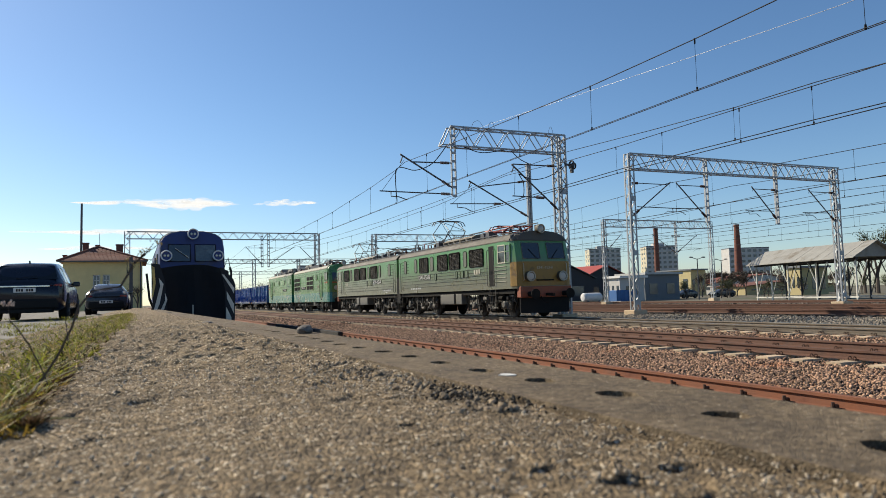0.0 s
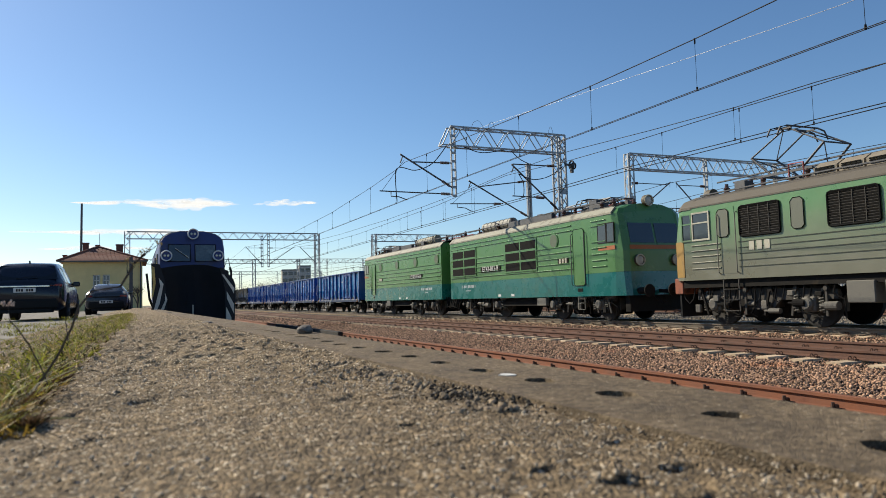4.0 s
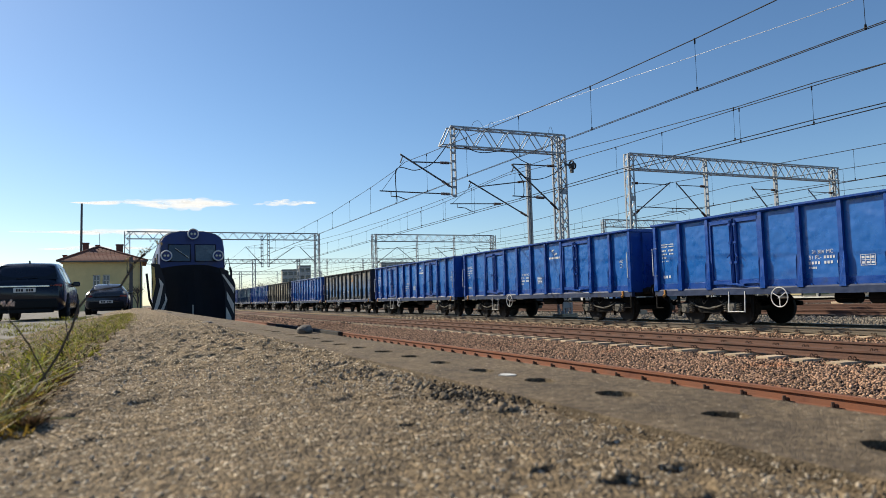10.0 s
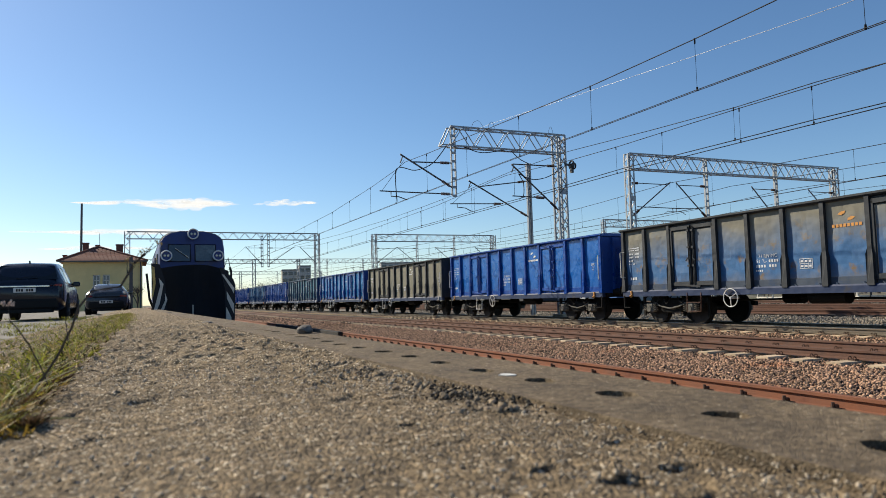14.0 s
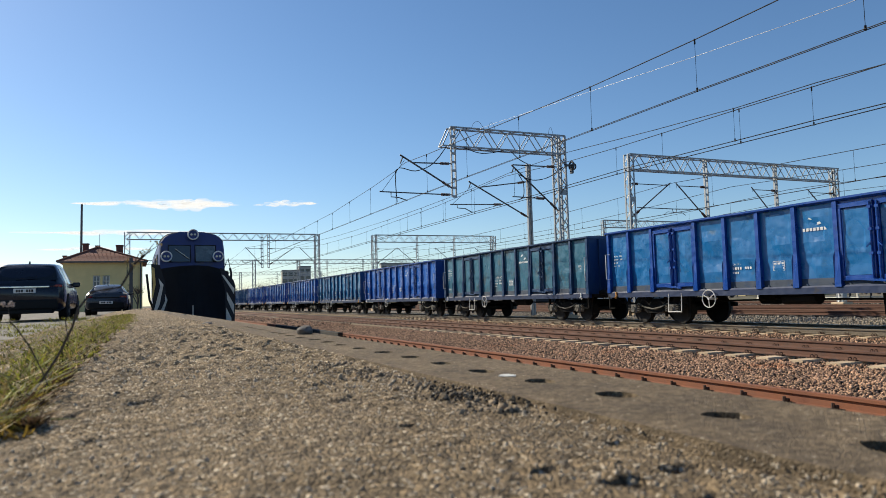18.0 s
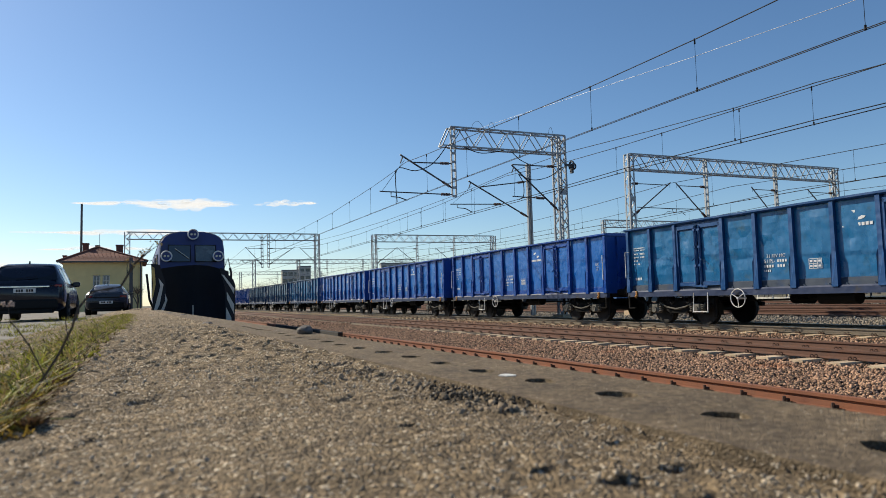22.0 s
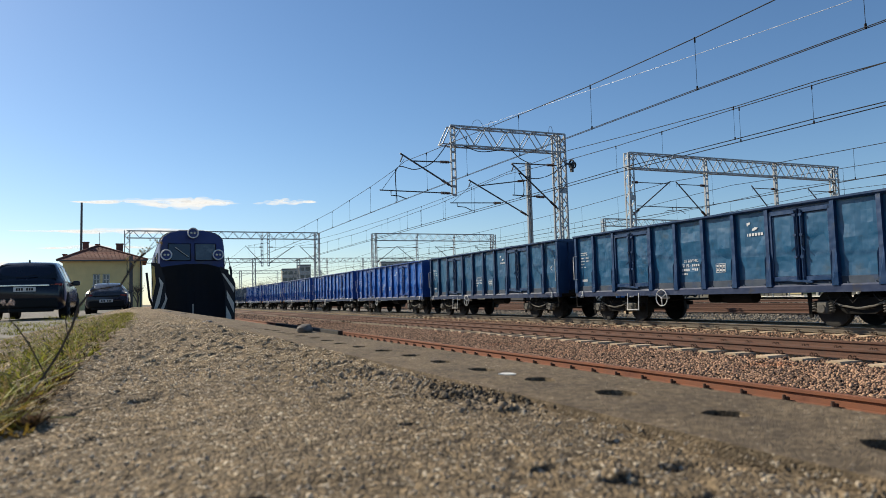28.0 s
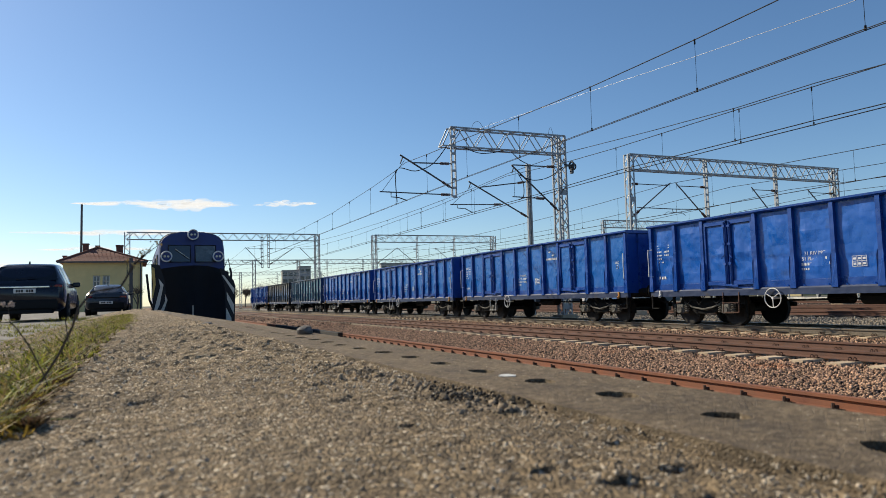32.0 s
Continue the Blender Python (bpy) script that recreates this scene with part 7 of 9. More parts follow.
# ---- parked cars ----
M_CARBLACK = mat("black_car_paint", (0.007, 0.009, 0.02), 0.22, 0.0, 0.1, 3, 0.0, 30, coat=0.25, spec=0.35)
M_CARGREY = mat("dark_grey_car_paint", (0.055, 0.06, 0.068), 0.3, 0.1, 0.1, 3, 0.0, 30, coat=0.3, spec=0.4)
M_CARGLASS = mat("tinted_car_glass", (0.008, 0.009, 0.01), 0.06, 0, 0.05, 3, 0.0, 30, spec=0.5)
M_REDLENS = mat("red_lamp_lens", (0.3, 0.02, 0.018), 0.15, 0, 0.1, 10, 0.0, 40)
M_CHROME = mat("chrome", (0.7, 0.7, 0.72), 0.15, 1.0, 0.05, 4, 0.0, 30)
M_RIM = mat("dull_grey_alloy_rim", (0.12, 0.12, 0.125), 0.5, 0.2, 0.1, 4, 0.0, 30)
M_TYRE = M_RUBBER


def car(label, x, y, prof, paint_m, wheel_r, axles, glass, lamps, plate_z, rz=0):
    """A parked car seen from behind. prof: rows of (y, half width, lower z, shoulder z, roof z, roof half width).
    glass: the rear window's (y, z) at its foot and head and the side windows' (y from, y to); lamps: lower and upper z of the tail lights."""
    t = thing("car", label, "car", "parked cars", m=pose(x, y, ROAD_Z, 0, 0, rz))

    def at(yy):
        for a, b in zip(prof, prof[1:]):
            if a[0] <= yy <= b[0]:
                u = (yy - a[0]) / (b[0] - a[0])
                return [p + (q - p) * u for p, q in zip(a, b)]
        return prof[-1]

    def flank(yy, z, off):
        """A point on the window plane of the right side at length yy and height z."""
        _, hw, _, sh, rf, rh = at(yy)
        u = (z - sh) / max(0.05, rf - 0.07 - sh)
        return hw * 0.97 + (rh - hw * 0.97) * u + off

    def slab(pts, lift, name, material, parent):
        bm = bmesh.new()
        f = [bm.verts.new(p) for p in pts]
        g = [bm.verts.new(Vector(p) - Vector(lift)) for p in pts]
        bm.faces.new(f)
        bm.faces.new(g[::-1])
        for i in range(len(f)):
            bm.faces.new((f[i], f[(i + 1) % len(f)], g[(i + 1) % len(f)], g[i]))
        return part(name, bm, material, parent)

    bm = bmesh.new()
    rows = []
    for yy, hw, lo, sh, rf, rh in prof:
        side = [(hw * 0.9, lo), (hw * 0.98, lo + 0.1), (hw, lo + 0.25), (hw * 1.0, sh - 0.2), (hw * 0.985, sh - 0.06), (hw * 0.97, sh), (rh, rf - 0.07), (rh * 0.93, rf - 0.025), (rh * 0.75, rf)]
        ring_ = [(-p, q) for p, q in side] + [(0, rf + 0.015)] + side[::-1]
        rows.append([bm.verts.new((p, yy, q)) for p, q in ring_])
    n = len(rows[0])
    for a, b in zip(rows, rows[1:]):
        for i in range(n):
            bm.faces.new((a[i], a[(i + 1) % n], b[(i + 1) % n], b[i]))
    bm.faces.new(rows[0])
    bm.faces.new(rows[-1])
    body = part("body", bm, paint_m, t)
    body.data.polygons.foreach_set("use_smooth", [True] * len(body.data.polygons))
    (fy_, fz), (hy, hz), spans = glass
    w0, w1 = at(fy_ + 0.05)[1] * 0.84, at(hy)[5] * 0.93
    slab([(-w0, fy_ - 0.012, fz), (w0, fy_ - 0.012, fz), (w1, hy - 0.012, hz), (-w1, hy - 0.012, hz)], (0, -0.03, 0), "rear_window", M_CARGLASS, t)
    bm = bmesh.new()
    bar(bm, (-w0 * 0.3, fy_ - 0.02, fz + 0.03), (w0 * 0.35, fy_ + 0.01, fz + 0.1), 0.02, 0.012)
    part("rear_wiper", bm, M_RUBBER, t)
    for s in (-1, 1):
        for a, b, rake in spans:
            sh, rf = at((a + b) / 2)[3], at((a + b) / 2)[4]
            z0, z1 = sh + 0.04, min(rf, at(b - rake)[4], at(a)[4]) - 0.12
            slab([(s * flank(a, z0, 0.01), a, z0), (s * flank(b, z0, 0.01), b, z0), (s * flank(b - rake, z1, 0.01), b - rake, z1), (s * flank(a + 0.06, z1, 0.01), a + 0.06, z1)],
                 (s * 0.04, 0, 0), "side_window", M_CARGLASS, t)
        a, b = spans[0][0], spans[-1][1]
        bm = bmesh.new()
        bar(bm, (s * flank(a, at(a)[3] + 0.02, 0.012), a, at(a)[3] + 0.02), (s * flank(b, at(b)[3] + 0.02, 0.012), b, at(b)[3] + 0.02), 0.02, 0.02)
        part("window_trim", bm, M_CHROME, t)
        bm = bmesh.new()
        ym = spans[-1][1] - 0.35
        xm = flank(ym, at(ym)[3] + 0.08, 0.0)
        box(bm, *sorted((s * xm, s * (xm + 0.22))), ym, ym + 0.12, at(ym)[3] + 0.0, at(ym)[3] + 0.15, 0.035)
        part("wing_mirror", bm, paint_m, t)
        hw = at(0.1)[1]
        bm = bmesh.new()
        box(bm, *sorted((s * hw * 0.62, s * hw * 0.985)), prof[0][0] + 0.0, prof[0][0] + 0.3, lamps[0], lamps[1], 0.025)
        part("tail_light", bm, M_REDLENS, t)
        for yy in axles:
            hw = at(yy)[1]
            bm = bmesh.new()
            lathe(bm, [(-0.05, wheel_r + 0.06), (0.006, wheel_r + 0.06), (0.006, wheel_r * 0.9)] if s > 0 else [(-0.006, wheel_r * 0.9), (-0.006, wheel_r + 0.06), (0.05, wheel_r + 0.06)], (s * hw, yy, wheel_r + 0.02), "x", 24)
            part("wheel_arch", bm, M_BLACK, t)
            bm = bmesh.new()
            xx = s * (hw - 0.1)
            lathe(bm, [(-0.11, wheel_r * 0.7), (-0.11, wheel_r * 0.95), (-0.08, wheel_r), (0.08, wheel_r), (0.115, wheel_r * 0.95), (0.115, wheel_r * 0.7)], (xx, yy, wheel_r), "x", 24)
            w = part("wheel", bm, M_TYRE, t)
            bm = bmesh.new()
            lathe(bm, [(s * 0.05, wheel_r * 0.72), (s * 0.118, wheel_r * 0.7), (s * 0.1, wheel_r * 0.6), (s * 0.1, wheel_r * 0.2)], (xx, yy, wheel_r), "x", 20)
            for k in range(5):
                w_ = 1.2566 * k
                bar(bm, (xx + s * 0.11, yy, wheel_r), (xx + s * 0.12, yy + wheel_r * 0.64 * math.cos(w_), wheel_r * (1 + 0.64 * math.sin(w_))), 0.07, 0.03)
            part("rim", bm, M_RIM, w)
    hw = prof[0][1]
    bm = bmesh.new()
    box(bm, -hw * 0.72, hw * 0.72, prof[0][0] - 0.02, prof[0][0] + 0.05, lamps[0] + 0.0, lamps[0] + 0.05, 0.01)
    part("chrome_strip", bm, M_CHROME if lamps[0] > 0.9 else M_RUBBER, t)
    bm = bmesh.new()
    box(bm, -0.26, 0.26, prof[0][0] - 0.06, prof[0][0] + 0.02, plate_z - 0.06, plate_z + 0.06)
    p = part("registration_plate", bm, M_WHITE, t, "pale plate with plain dark bars")
    bm = bmesh.new()
    for k in range(7):
        if k != 3:
            box(bm, -0.2 + 0.06 * k, -0.158 + 0.06 * k, prof[0][0] - 0.064, prof[0][0] - 0.059, plate_z - 0.035, plate_z + 0.035)
    part("plate_bars", bm, M_BLACK, p)
    bm = bmesh.new()
    box(bm, -hw * 0.98, hw * 0.98, prof[0][0] - 0.05, prof[0][0] + 0.3, prof[0][2] - 0.1, prof[0][2] + 0.22, 0.07)
    part("bumper", bm, M_RUBBER, t)
    bm = bmesh.new()
    box(bm, -hw * 0.8, hw * 0.8, prof[0][0] - 0.03, prof[0][0] + 0.4, prof[0][2] - 0.18, prof[0][2] - 0.08, 0.02)
    part("bumper_lip", bm, M_RUBBER, t)
    ya = hy + 0.25
    bm = bmesh.new()
    extrude(bm, [(ya, at(ya)[4]), (ya + 0.16, at(ya)[4]), (ya + 0.03, at(ya)[4] + 0.09), (ya, at(ya)[4] + 0.08)], "x", -0.02, 0.02)
    part("roof_antenna", bm, paint_m, t)


def ground_cars():
    car("black estate car parked on the paving", -2.72, 21.9, [(0.0, 0.82, 0.4, 0.98, 1.0, 0.76), (0.04, 0.89, 0.34, 1.0, 1.06, 0.76), (0.14, 0.92, 0.3, 1.02, 1.14, 0.75), (0.34, 0.935, 0.26, 1.03, 1.42, 0.72), (0.5, 0.94, 0.26, 1.03, 1.56, 0.69),
        (0.8, 0.94, 0.26, 1.03, 1.61, 0.68), (1.6, 0.94, 0.26, 1.02, 1.65, 0.68), (2.4, 0.94, 0.26, 1.0, 1.62, 0.67), (2.9, 0.94, 0.26, 0.98, 1.5, 0.66), (3.5, 0.93, 0.26, 0.95, 1.12, 0.72), (3.8, 0.92, 0.26, 0.92, 1.0, 0.74),
        (4.4, 0.86, 0.3, 0.8, 0.86, 0.7), (4.75, 0.7, 0.36, 0.6, 0.64, 0.55)],
        M_CARBLACK, 0.35, (0.98, 3.8), ((0.13, 1.13), (0.47, 1.53), ((0.62, 1.2, 0.0), (1.25, 2.05, 0.0), (2.1, 3.05, 0.5))), (0.92, 1.0), 0.84, -1.5)
    car("dark grey hatchback parked by the yellow house", -1.1, 33.0, [(0.0, 0.72, 0.34, 0.78, 0.8, 0.62), (0.05, 0.79, 0.28, 0.86, 0.9, 0.62), (0.2, 0.82, 0.25, 0.9, 0.98, 0.61), (0.6, 0.83, 0.22, 0.91, 1.2, 0.57), (0.9, 0.83, 0.22, 0.91, 1.29, 0.55),
        (1.4, 0.83, 0.22, 0.9, 1.33, 0.55), (2.0, 0.83, 0.22, 0.89, 1.32, 0.55), (2.6, 0.83, 0.22, 0.87, 1.17, 0.56), (3.1, 0.82, 0.22, 0.84, 0.92, 0.6), (3.7, 0.77, 0.26, 0.74, 0.79, 0.58), (4.0, 0.62, 0.32, 0.55, 0.6, 0.5)],
        M_CARGREY, 0.3, (0.75, 3.2), ((0.18, 0.97), (0.72, 1.23), ((0.95, 1.6, 0.0), (1.65, 2.7, 0.45))), (0.72, 0.82), 0.54, -2)


# ---- the yellow house ----
M_WALLY = mat("yellow_house_render", (0.86, 0.68, 0.32), 0.9, 0, 0.12, 1.5, 0.15, 60, (0.7, 0.55, 0.28), 0.25, 0.8)
M_TILE = mat("brown_red_roof_tile", (0.22, 0.075, 0.045), 0.8, 0, 0.25, 3, 0.2, 40, (0.12, 0.06, 0.045), 0.3, 2, rnd=0.2)
M_BRICK = mat("old_red_brick", (0.2, 0.075, 0.05), 0.9, 0, 0.25, 3, 0.3, 30, (0.08, 0.05, 0.045), 0.4, 0.6)
M_FRAME = mat("white_window_frame", (0.75, 0.75, 0.73), 0.5, 0, 0.05, 5, 0.03, 50)


def house():
    x0, x1, y0, y1, eave, ridge = -5.4, 0.62, 65.0, 73.0, 4.85, 6.25
    t = thing("house", "yellow rendered house with a brown-red hipped tile roof", "house")
    bm = bmesh.new()
    wx = [(-3.17, -2.63), (-2.45, -1.91)]
    # front wall with two window openings
    xs = [x0] + [v for w in wx for v in w] + [x1]
    for i in range(len(xs) - 1):
        a, b = xs[i], xs[i + 1]
        if (a, b) in wx:
            box(bm, a, b, y0, y0 + 0.4, ROAD_Z - 0.1, 2.75)
            box(bm, a, b, y0, y0 + 0.4, 3.7, eave)
        else:
            box(bm, a, b, y0, y0 + 0.4, ROAD_Z - 0.1, eave)
    box(bm, x0, x0 + 0.4, y0 + 0.4, y1, ROAD_Z - 0.1, eave)
    box(bm, x1 - 0.4, x1, y0 + 0.4, y1, ROAD_Z - 0.1, eave)
    box(bm, x0, x1, y1 - 0.4, y1, ROAD_Z - 0.1, eave)
    part("wall", bm, M_WALLY, t)
    for a, b in wx:
        bm = bmesh.new()
        box(bm, a + 0.05, b - 0.05, y0 + 0.16, y0 + 0.18, 2.8, 3.65)
        w = part("window", bm, M_GLASS_H, t)
        bm = bmesh.new()
        for q in ((a, a + 0.07, 2.75, 3.7), (b - 0.07, b, 2.75, 3.7), (a, b, 2.75, 2.82), (a, b, 3.63, 3.7), ((a + b) / 2 - 0.03, (a + b) / 2 + 0.03, 2.75, 3.7), (a, b, 3.2, 3.25)):
            box(bm, q[0], q[1], y0 + 0.1, y0 + 0.17, q[2], q[3])
        part("frame", bm, M_FRAME, w)
        bm = bmesh.new()
        box(bm, a - 0.05, b + 0.05, y0 - 0.06, y0 + 0.1, 2.69, 2.745)
        part("sill", bm, M_FRAME, w)
    o = 0.4
    bm = bmesh.new()
    c = [(x0 - o, y0 - o, eave), (x1 + o, y0 - o, eave), (x1 + o, y1 + o, eave), (x0 - o, y1 + o, eave)]
    ry0, ry1 = y0 + 3.0, y1 - 3.0
    r = [(-2.95, ry0, ridge), (-2.95, ry1, ridge)]
    v = [bm.verts.new(p) for p in c + r]
    for q in ((0, 1, 4), (1, 2, 5, 4), (2, 3, 5), (3, 0, 4, 5), (3, 2, 1, 0)):
        bm.faces.new([v[i] for i in q])
    rf = part("roof", bm, M_TILE, t, "hipped tile roof")
    # tile courses on the front slope
    n = 12
    for j in range(n):
        u = j / n
        v_ = (j + 0.8) / n
        a, b = Vector(c[0]).lerp(Vector(r[0]), u), Vector(c[1]).lerp(Vector(r[0]), u)
        a.x, b.x = Vector(c[0]).lerp(Vector(r[0]), v_).x, Vector(c[1]).lerp(Vector(r[0]), v_).x
        m_ = max(1, int((b - a).length / 0.3))
        bm = bmesh.new()
        for k in range(m_):
            p, q = a.lerp(b, k / m_), a.lerp(b, (k + 0.86) / m_)
            up = (Vector(r[0]) - a) * (0.95 / n / (1 - u) * (1 - u))
            off = Vector((0, -0.02, 0.035))
            w4 = [p + off, q + off, q + Vector((0, 3.45 / n, 1.5 / n)) + off * 0.5, p + Vector((0, 3.45 / n, 1.5 / n)) + off * 0.5]
            lo = [z - Vector((0, 0, 0.05)) for z in w4]
            vs = [bm.verts.new(z) for z in w4 + lo]
            for f in ((0, 1, 2, 3), (0, 4, 5, 1), (1, 5, 6, 2), (3, 7, 4, 0)):
                bm.faces.new([vs[i] for i in f])
        part("tile_course", bm, M_TILE, rf)
    for k in (0, 1):
        bm = bmesh.new()
        rod(bm, Vector(c[k]) + Vector((0, 0, 0.02)), Vector(r[0]) + Vector((0, 0, 0.04)), 0.1, 8)
        part("hip_tiles", bm, M_TILE, rf)
    bm = bmesh.new()
    box(bm, x0 - o, x1 + o, y0 - o - 0.1, y0 - o - 0.01, eave - 0.1, eave + 0.02)
    part("gutter", bm, M_DARKSTEEL, t)
    for x, y, z, w in ((-3.89, 68.0, 6.62, 0.46), (-1.2, 67.6, 6.46, 0.55), (-3.0, 69, 6.52, 0.3), (-5.37, 66.5, 5.46, 0.25)):
        bm = bmesh.new()
        box(bm, x - w / 2, x + w / 2, y - 0.25, y + 0.25, 5.0, z - 0.1)
        box(bm, x - w / 2 - 0.05, x + w / 2 + 0.05, y - 0.3, y + 0.3, z - 0.1, z)
        part("chimney", bm, M_BRICK, rf)
    bm = bmesh.new()
    box(bm, x1 - 0.2, x1 - 0.09, y0 - 0.15, y0 - 0.02, ROAD_Z, eave - 0.1)
    part("downpipe", bm, M_DARKSTEEL, t)
    bm = bmesh.new()
    rod(bm, (-2.85, 69, 6.4), (-2.85, 69, 7.55), 0.02, 5)
    part("aerial", bm, M_DARKSTEEL, rf)


M_GLASS_H = mat("blue_reflecting_window", (0.07, 0.1, 0.15), 0.08, 0, 0.1, 2, 0.0, 20, spec=0.6)

t = thing("flagpole", "tall bare dark pole behind the house", "pole")
bm = bmesh.new()
rod(bm, (-4.9, 78, ROAD_Z), (-4.85, 78, 11.4), 0.13, 10, 0.1)
part("shaft", bm, M_DARKSTEEL, t)
t = thing("gate_post", "dark square post beside the house", "post")
bm = bmesh.new()
box(bm, -0.28, -0.09, 45, 45.2, ROAD_Z - 0.2, 3.9)
part("shaft", bm, M_DARKSTEEL, t)

bm = bmesh.new()
M_PAVE = mat("worn_pale_paving", (0.27, 0.25, 0.22), 0.95, 0, 0.45, 2.5, 0.6, 30, (0.09, 0.08, 0.05), 0.5, 1.6, spec=0.2)
box(bm, -40, -1.0, 4.0, 120, 0.4, ROAD_Z)
tagged(part("pavement", bm, M_PAVE), "worn pale paved yard beside the ramp", "pavement", kind="structure")


snowplough()
ground_cars()
house()


# ---- grass verge and weeds ----
M_GRASS = mat("spring_grass", (0.205, 0.215, 0.034), 0.7, 0, 0.3, 4, 0.0, 60, island=0.95, spec=0.3, glow_through=0.4)
M_STRAW = mat("dry_straw_grass", (0.5, 0.38, 0.17), 0.8, 0, 0.25, 4, 0.0, 60, island=0.6, spec=0.3, glow_through=0.2)
M_STALK = mat("dry_brown_stalk", (0.09, 0.065, 0.045), 0.8, 0, 0.2, 20, 0.1, 120)
M_UMBEL = mat("pale_dry_umbel", (0.7, 0.55, 0.45), 0.8, 0, 0.2, 40, 0.0, 100, island=0.3)
M_SOIL = mat("dark_crumbly_soil", (0.07, 0.05, 0.035), 1.0, 0, 0.4, 30, 0.3, 120, island=0.4)
M_DEAD = mat("brown_dead_grass", (0.15, 0.095, 0.05), 0.85, 0, 0.3, 20, 0.0, 80, island=0.7, spec=0.2, glow_through=0.15)
M_LEAF = mat("yellowed_leaf", (0.4, 0.27, 0.05), 0.7, 0, 0.2, 30, 0.1, 100, island=0.3, glow_through=0.4)


def grass_edge(y):
    """Where the ragged edge of the grass runs on the ramp."""
    return -0.135 + 0.035 * noise.noise((y * 2.5, 1, 0)) + 0.025 * noise.noise((y * 9, 4, 0)) + 0.02 * min(4.5, max(0, y - 2.4))


def verge_z(x):
    return RAMP_Z - (0.1 * min(1, (-0.2 - x) / 0.7) if x < -0.2 else 0)


def blades(name, label, material, n, seed, hmin, hmax, region):
    rng = np.random.default_rng(seed)
    v, f = [], []
    for i in range(n):
        x, y = region(rng)
        h = rng.uniform(hmin, hmax) * (0.75 + 0.9 * noise.noise((x * 22, y * 16, seed)))
        w = rng.uniform(0.0016, 0.0042)
        a = rng.uniform(0, 6.283)
        dx, dy = math.cos(a), math.sin(a)
        bend = rng.uniform(0.25, 1.7) * h
        b = rng.uniform(0, 6.283)
        z = verge_z(x) - 0.004
        k = len(v)
        for u, wu in ((0, 1.0), (0.5, 0.8), (1.0, 0.12)):
            ox, oy = math.cos(b) * bend * u * u, math.sin(b) * bend * u * u
            for s in (-1, 1):
                v.append((x + ox + dx * w * s * wu, y + oy + dy * w * s * wu, z + h * u * (1 - 0.2 * u)))
        f += [(k, k + 1, k + 3, k + 2), (k + 2, k + 3, k + 5, k + 4)]
    tagged(place(name, fast_mesh(name, v, f, material)), label, "grass", kind="stuff")


bm = bmesh.new()
for j in range(90):
    for i in range(14):
        y = 1.0 + 14 * (j / 89) ** 1.8
        x = grass_edge(y) - 0.01 + 0.03 * noise.noise((y * 11, 3, 0)) - 0.85 * i / 13
        bm.verts.new((x, y, verge_z(x) + (0.006 if i else -0.012) + 0.012 * noise.noise((x * 14, y * 14, 0))))
bm.verts.ensure_lookup_table()
for j in range(89):
    for i in range(13):
        bm.faces.new([bm.verts[k] for k in (j * 14 + i, j * 14 + i + 1, j * 14 + i + 15, j * 14 + i + 14)])
tagged(part("verge_soil", bm, M_SOIL), "dark crumbly soil strip along the ramp", "soil", kind="structure")


rng_c = np.random.default_rng(71)
TUFTS = []
for k in range(900):
    y = 1.0 + 13 * rng_c.random() ** 1.7
    TUFTS.append((grass_edge(y) - 0.03 * max(0.0, 1.5 - y) - 0.01 - (abs(rng_c.normal(0, 0.13)) if rng_c.random() < 0.65 else 0.8 * rng_c.random() * min(1, y / 3)), y))


def verge(rng):
    if rng.random() < 0.85:
        x, y = TUFTS[int(rng.integers(len(TUFTS)))]
        s = 0.008 + 0.004 * y
        return x + rng.normal(0, s), y + rng.normal(0, s)
    y = 1.0 + 13 * rng.random() ** 1.8
    return grass_edge(y) - 0.03 - 0.7 * rng.random() * min(1, y / 3), y


def verge_near(rng):
    y = 0.95 + 0.9 * rng.random() ** 1.6
    return grass_edge(y) + 0.005 - abs(rng.normal(0, 0.05)), y


def litter(rng):
    y = 1.0 + 9 * rng.random() ** 2
    return grass_edge(y) + 0.015 - abs(rng.normal(0, 0.04 + 0.012 * y)), y


def yard(rng):
    q = int(rng.integers(60))
    r2 = np.random.default_rng(900 + q)
    y = 5 + 16 * r2.random()
    return -1.0 - 1.6 * r2.random() ** 2 * (y / 10) + rng.normal(0, 0.06), y + rng.normal(0, 0.12)


blades("verge_grass", "short matted spring grass along the ramp's verge", M_GRASS, 13000, 1, 0.015, 0.055, verge)
blades("verge_straw", "dry straw-coloured grass among the green", M_STRAW, 9000, 2, 0.015, 0.05, verge)
blades("near_straw", "yellowed grass tufts at the ramp's edge", M_LEAF, 700, 3, 0.01, 0.035, verge_near)
blades("dead_grass", "brown dead grass along the ramp's edge", M_DEAD, 5000, 6, 0.012, 0.035, litter)
blades("tall_grass", "longer green blades standing out of the verge", M_GRASS, 1000, 8, 0.04, 0.07, verge)
blades("yard_weeds", "sparse weeds growing through the paved yard", M_GRASS, 2200, 4, 0.03, 0.09, yard)
rng3 = np.random.default_rng(9)
ns = 1500
ys_ = 1.05 + 9 * rng3.random(ns) ** 2
xs_ = np.array([grass_edge(q) for q in ys_]) + 0.02 * rng3.normal(size=ns) - 0.08 * rng3.random(ns)
stones("soil_crumbs", "dark soil crumbs along the grass edge", M_SOIL, np.stack([xs_, ys_, RAMP_Z - 0.002 + 0 * xs_, rng3.uniform(0.003, 0.008, ns)], 1), 31)

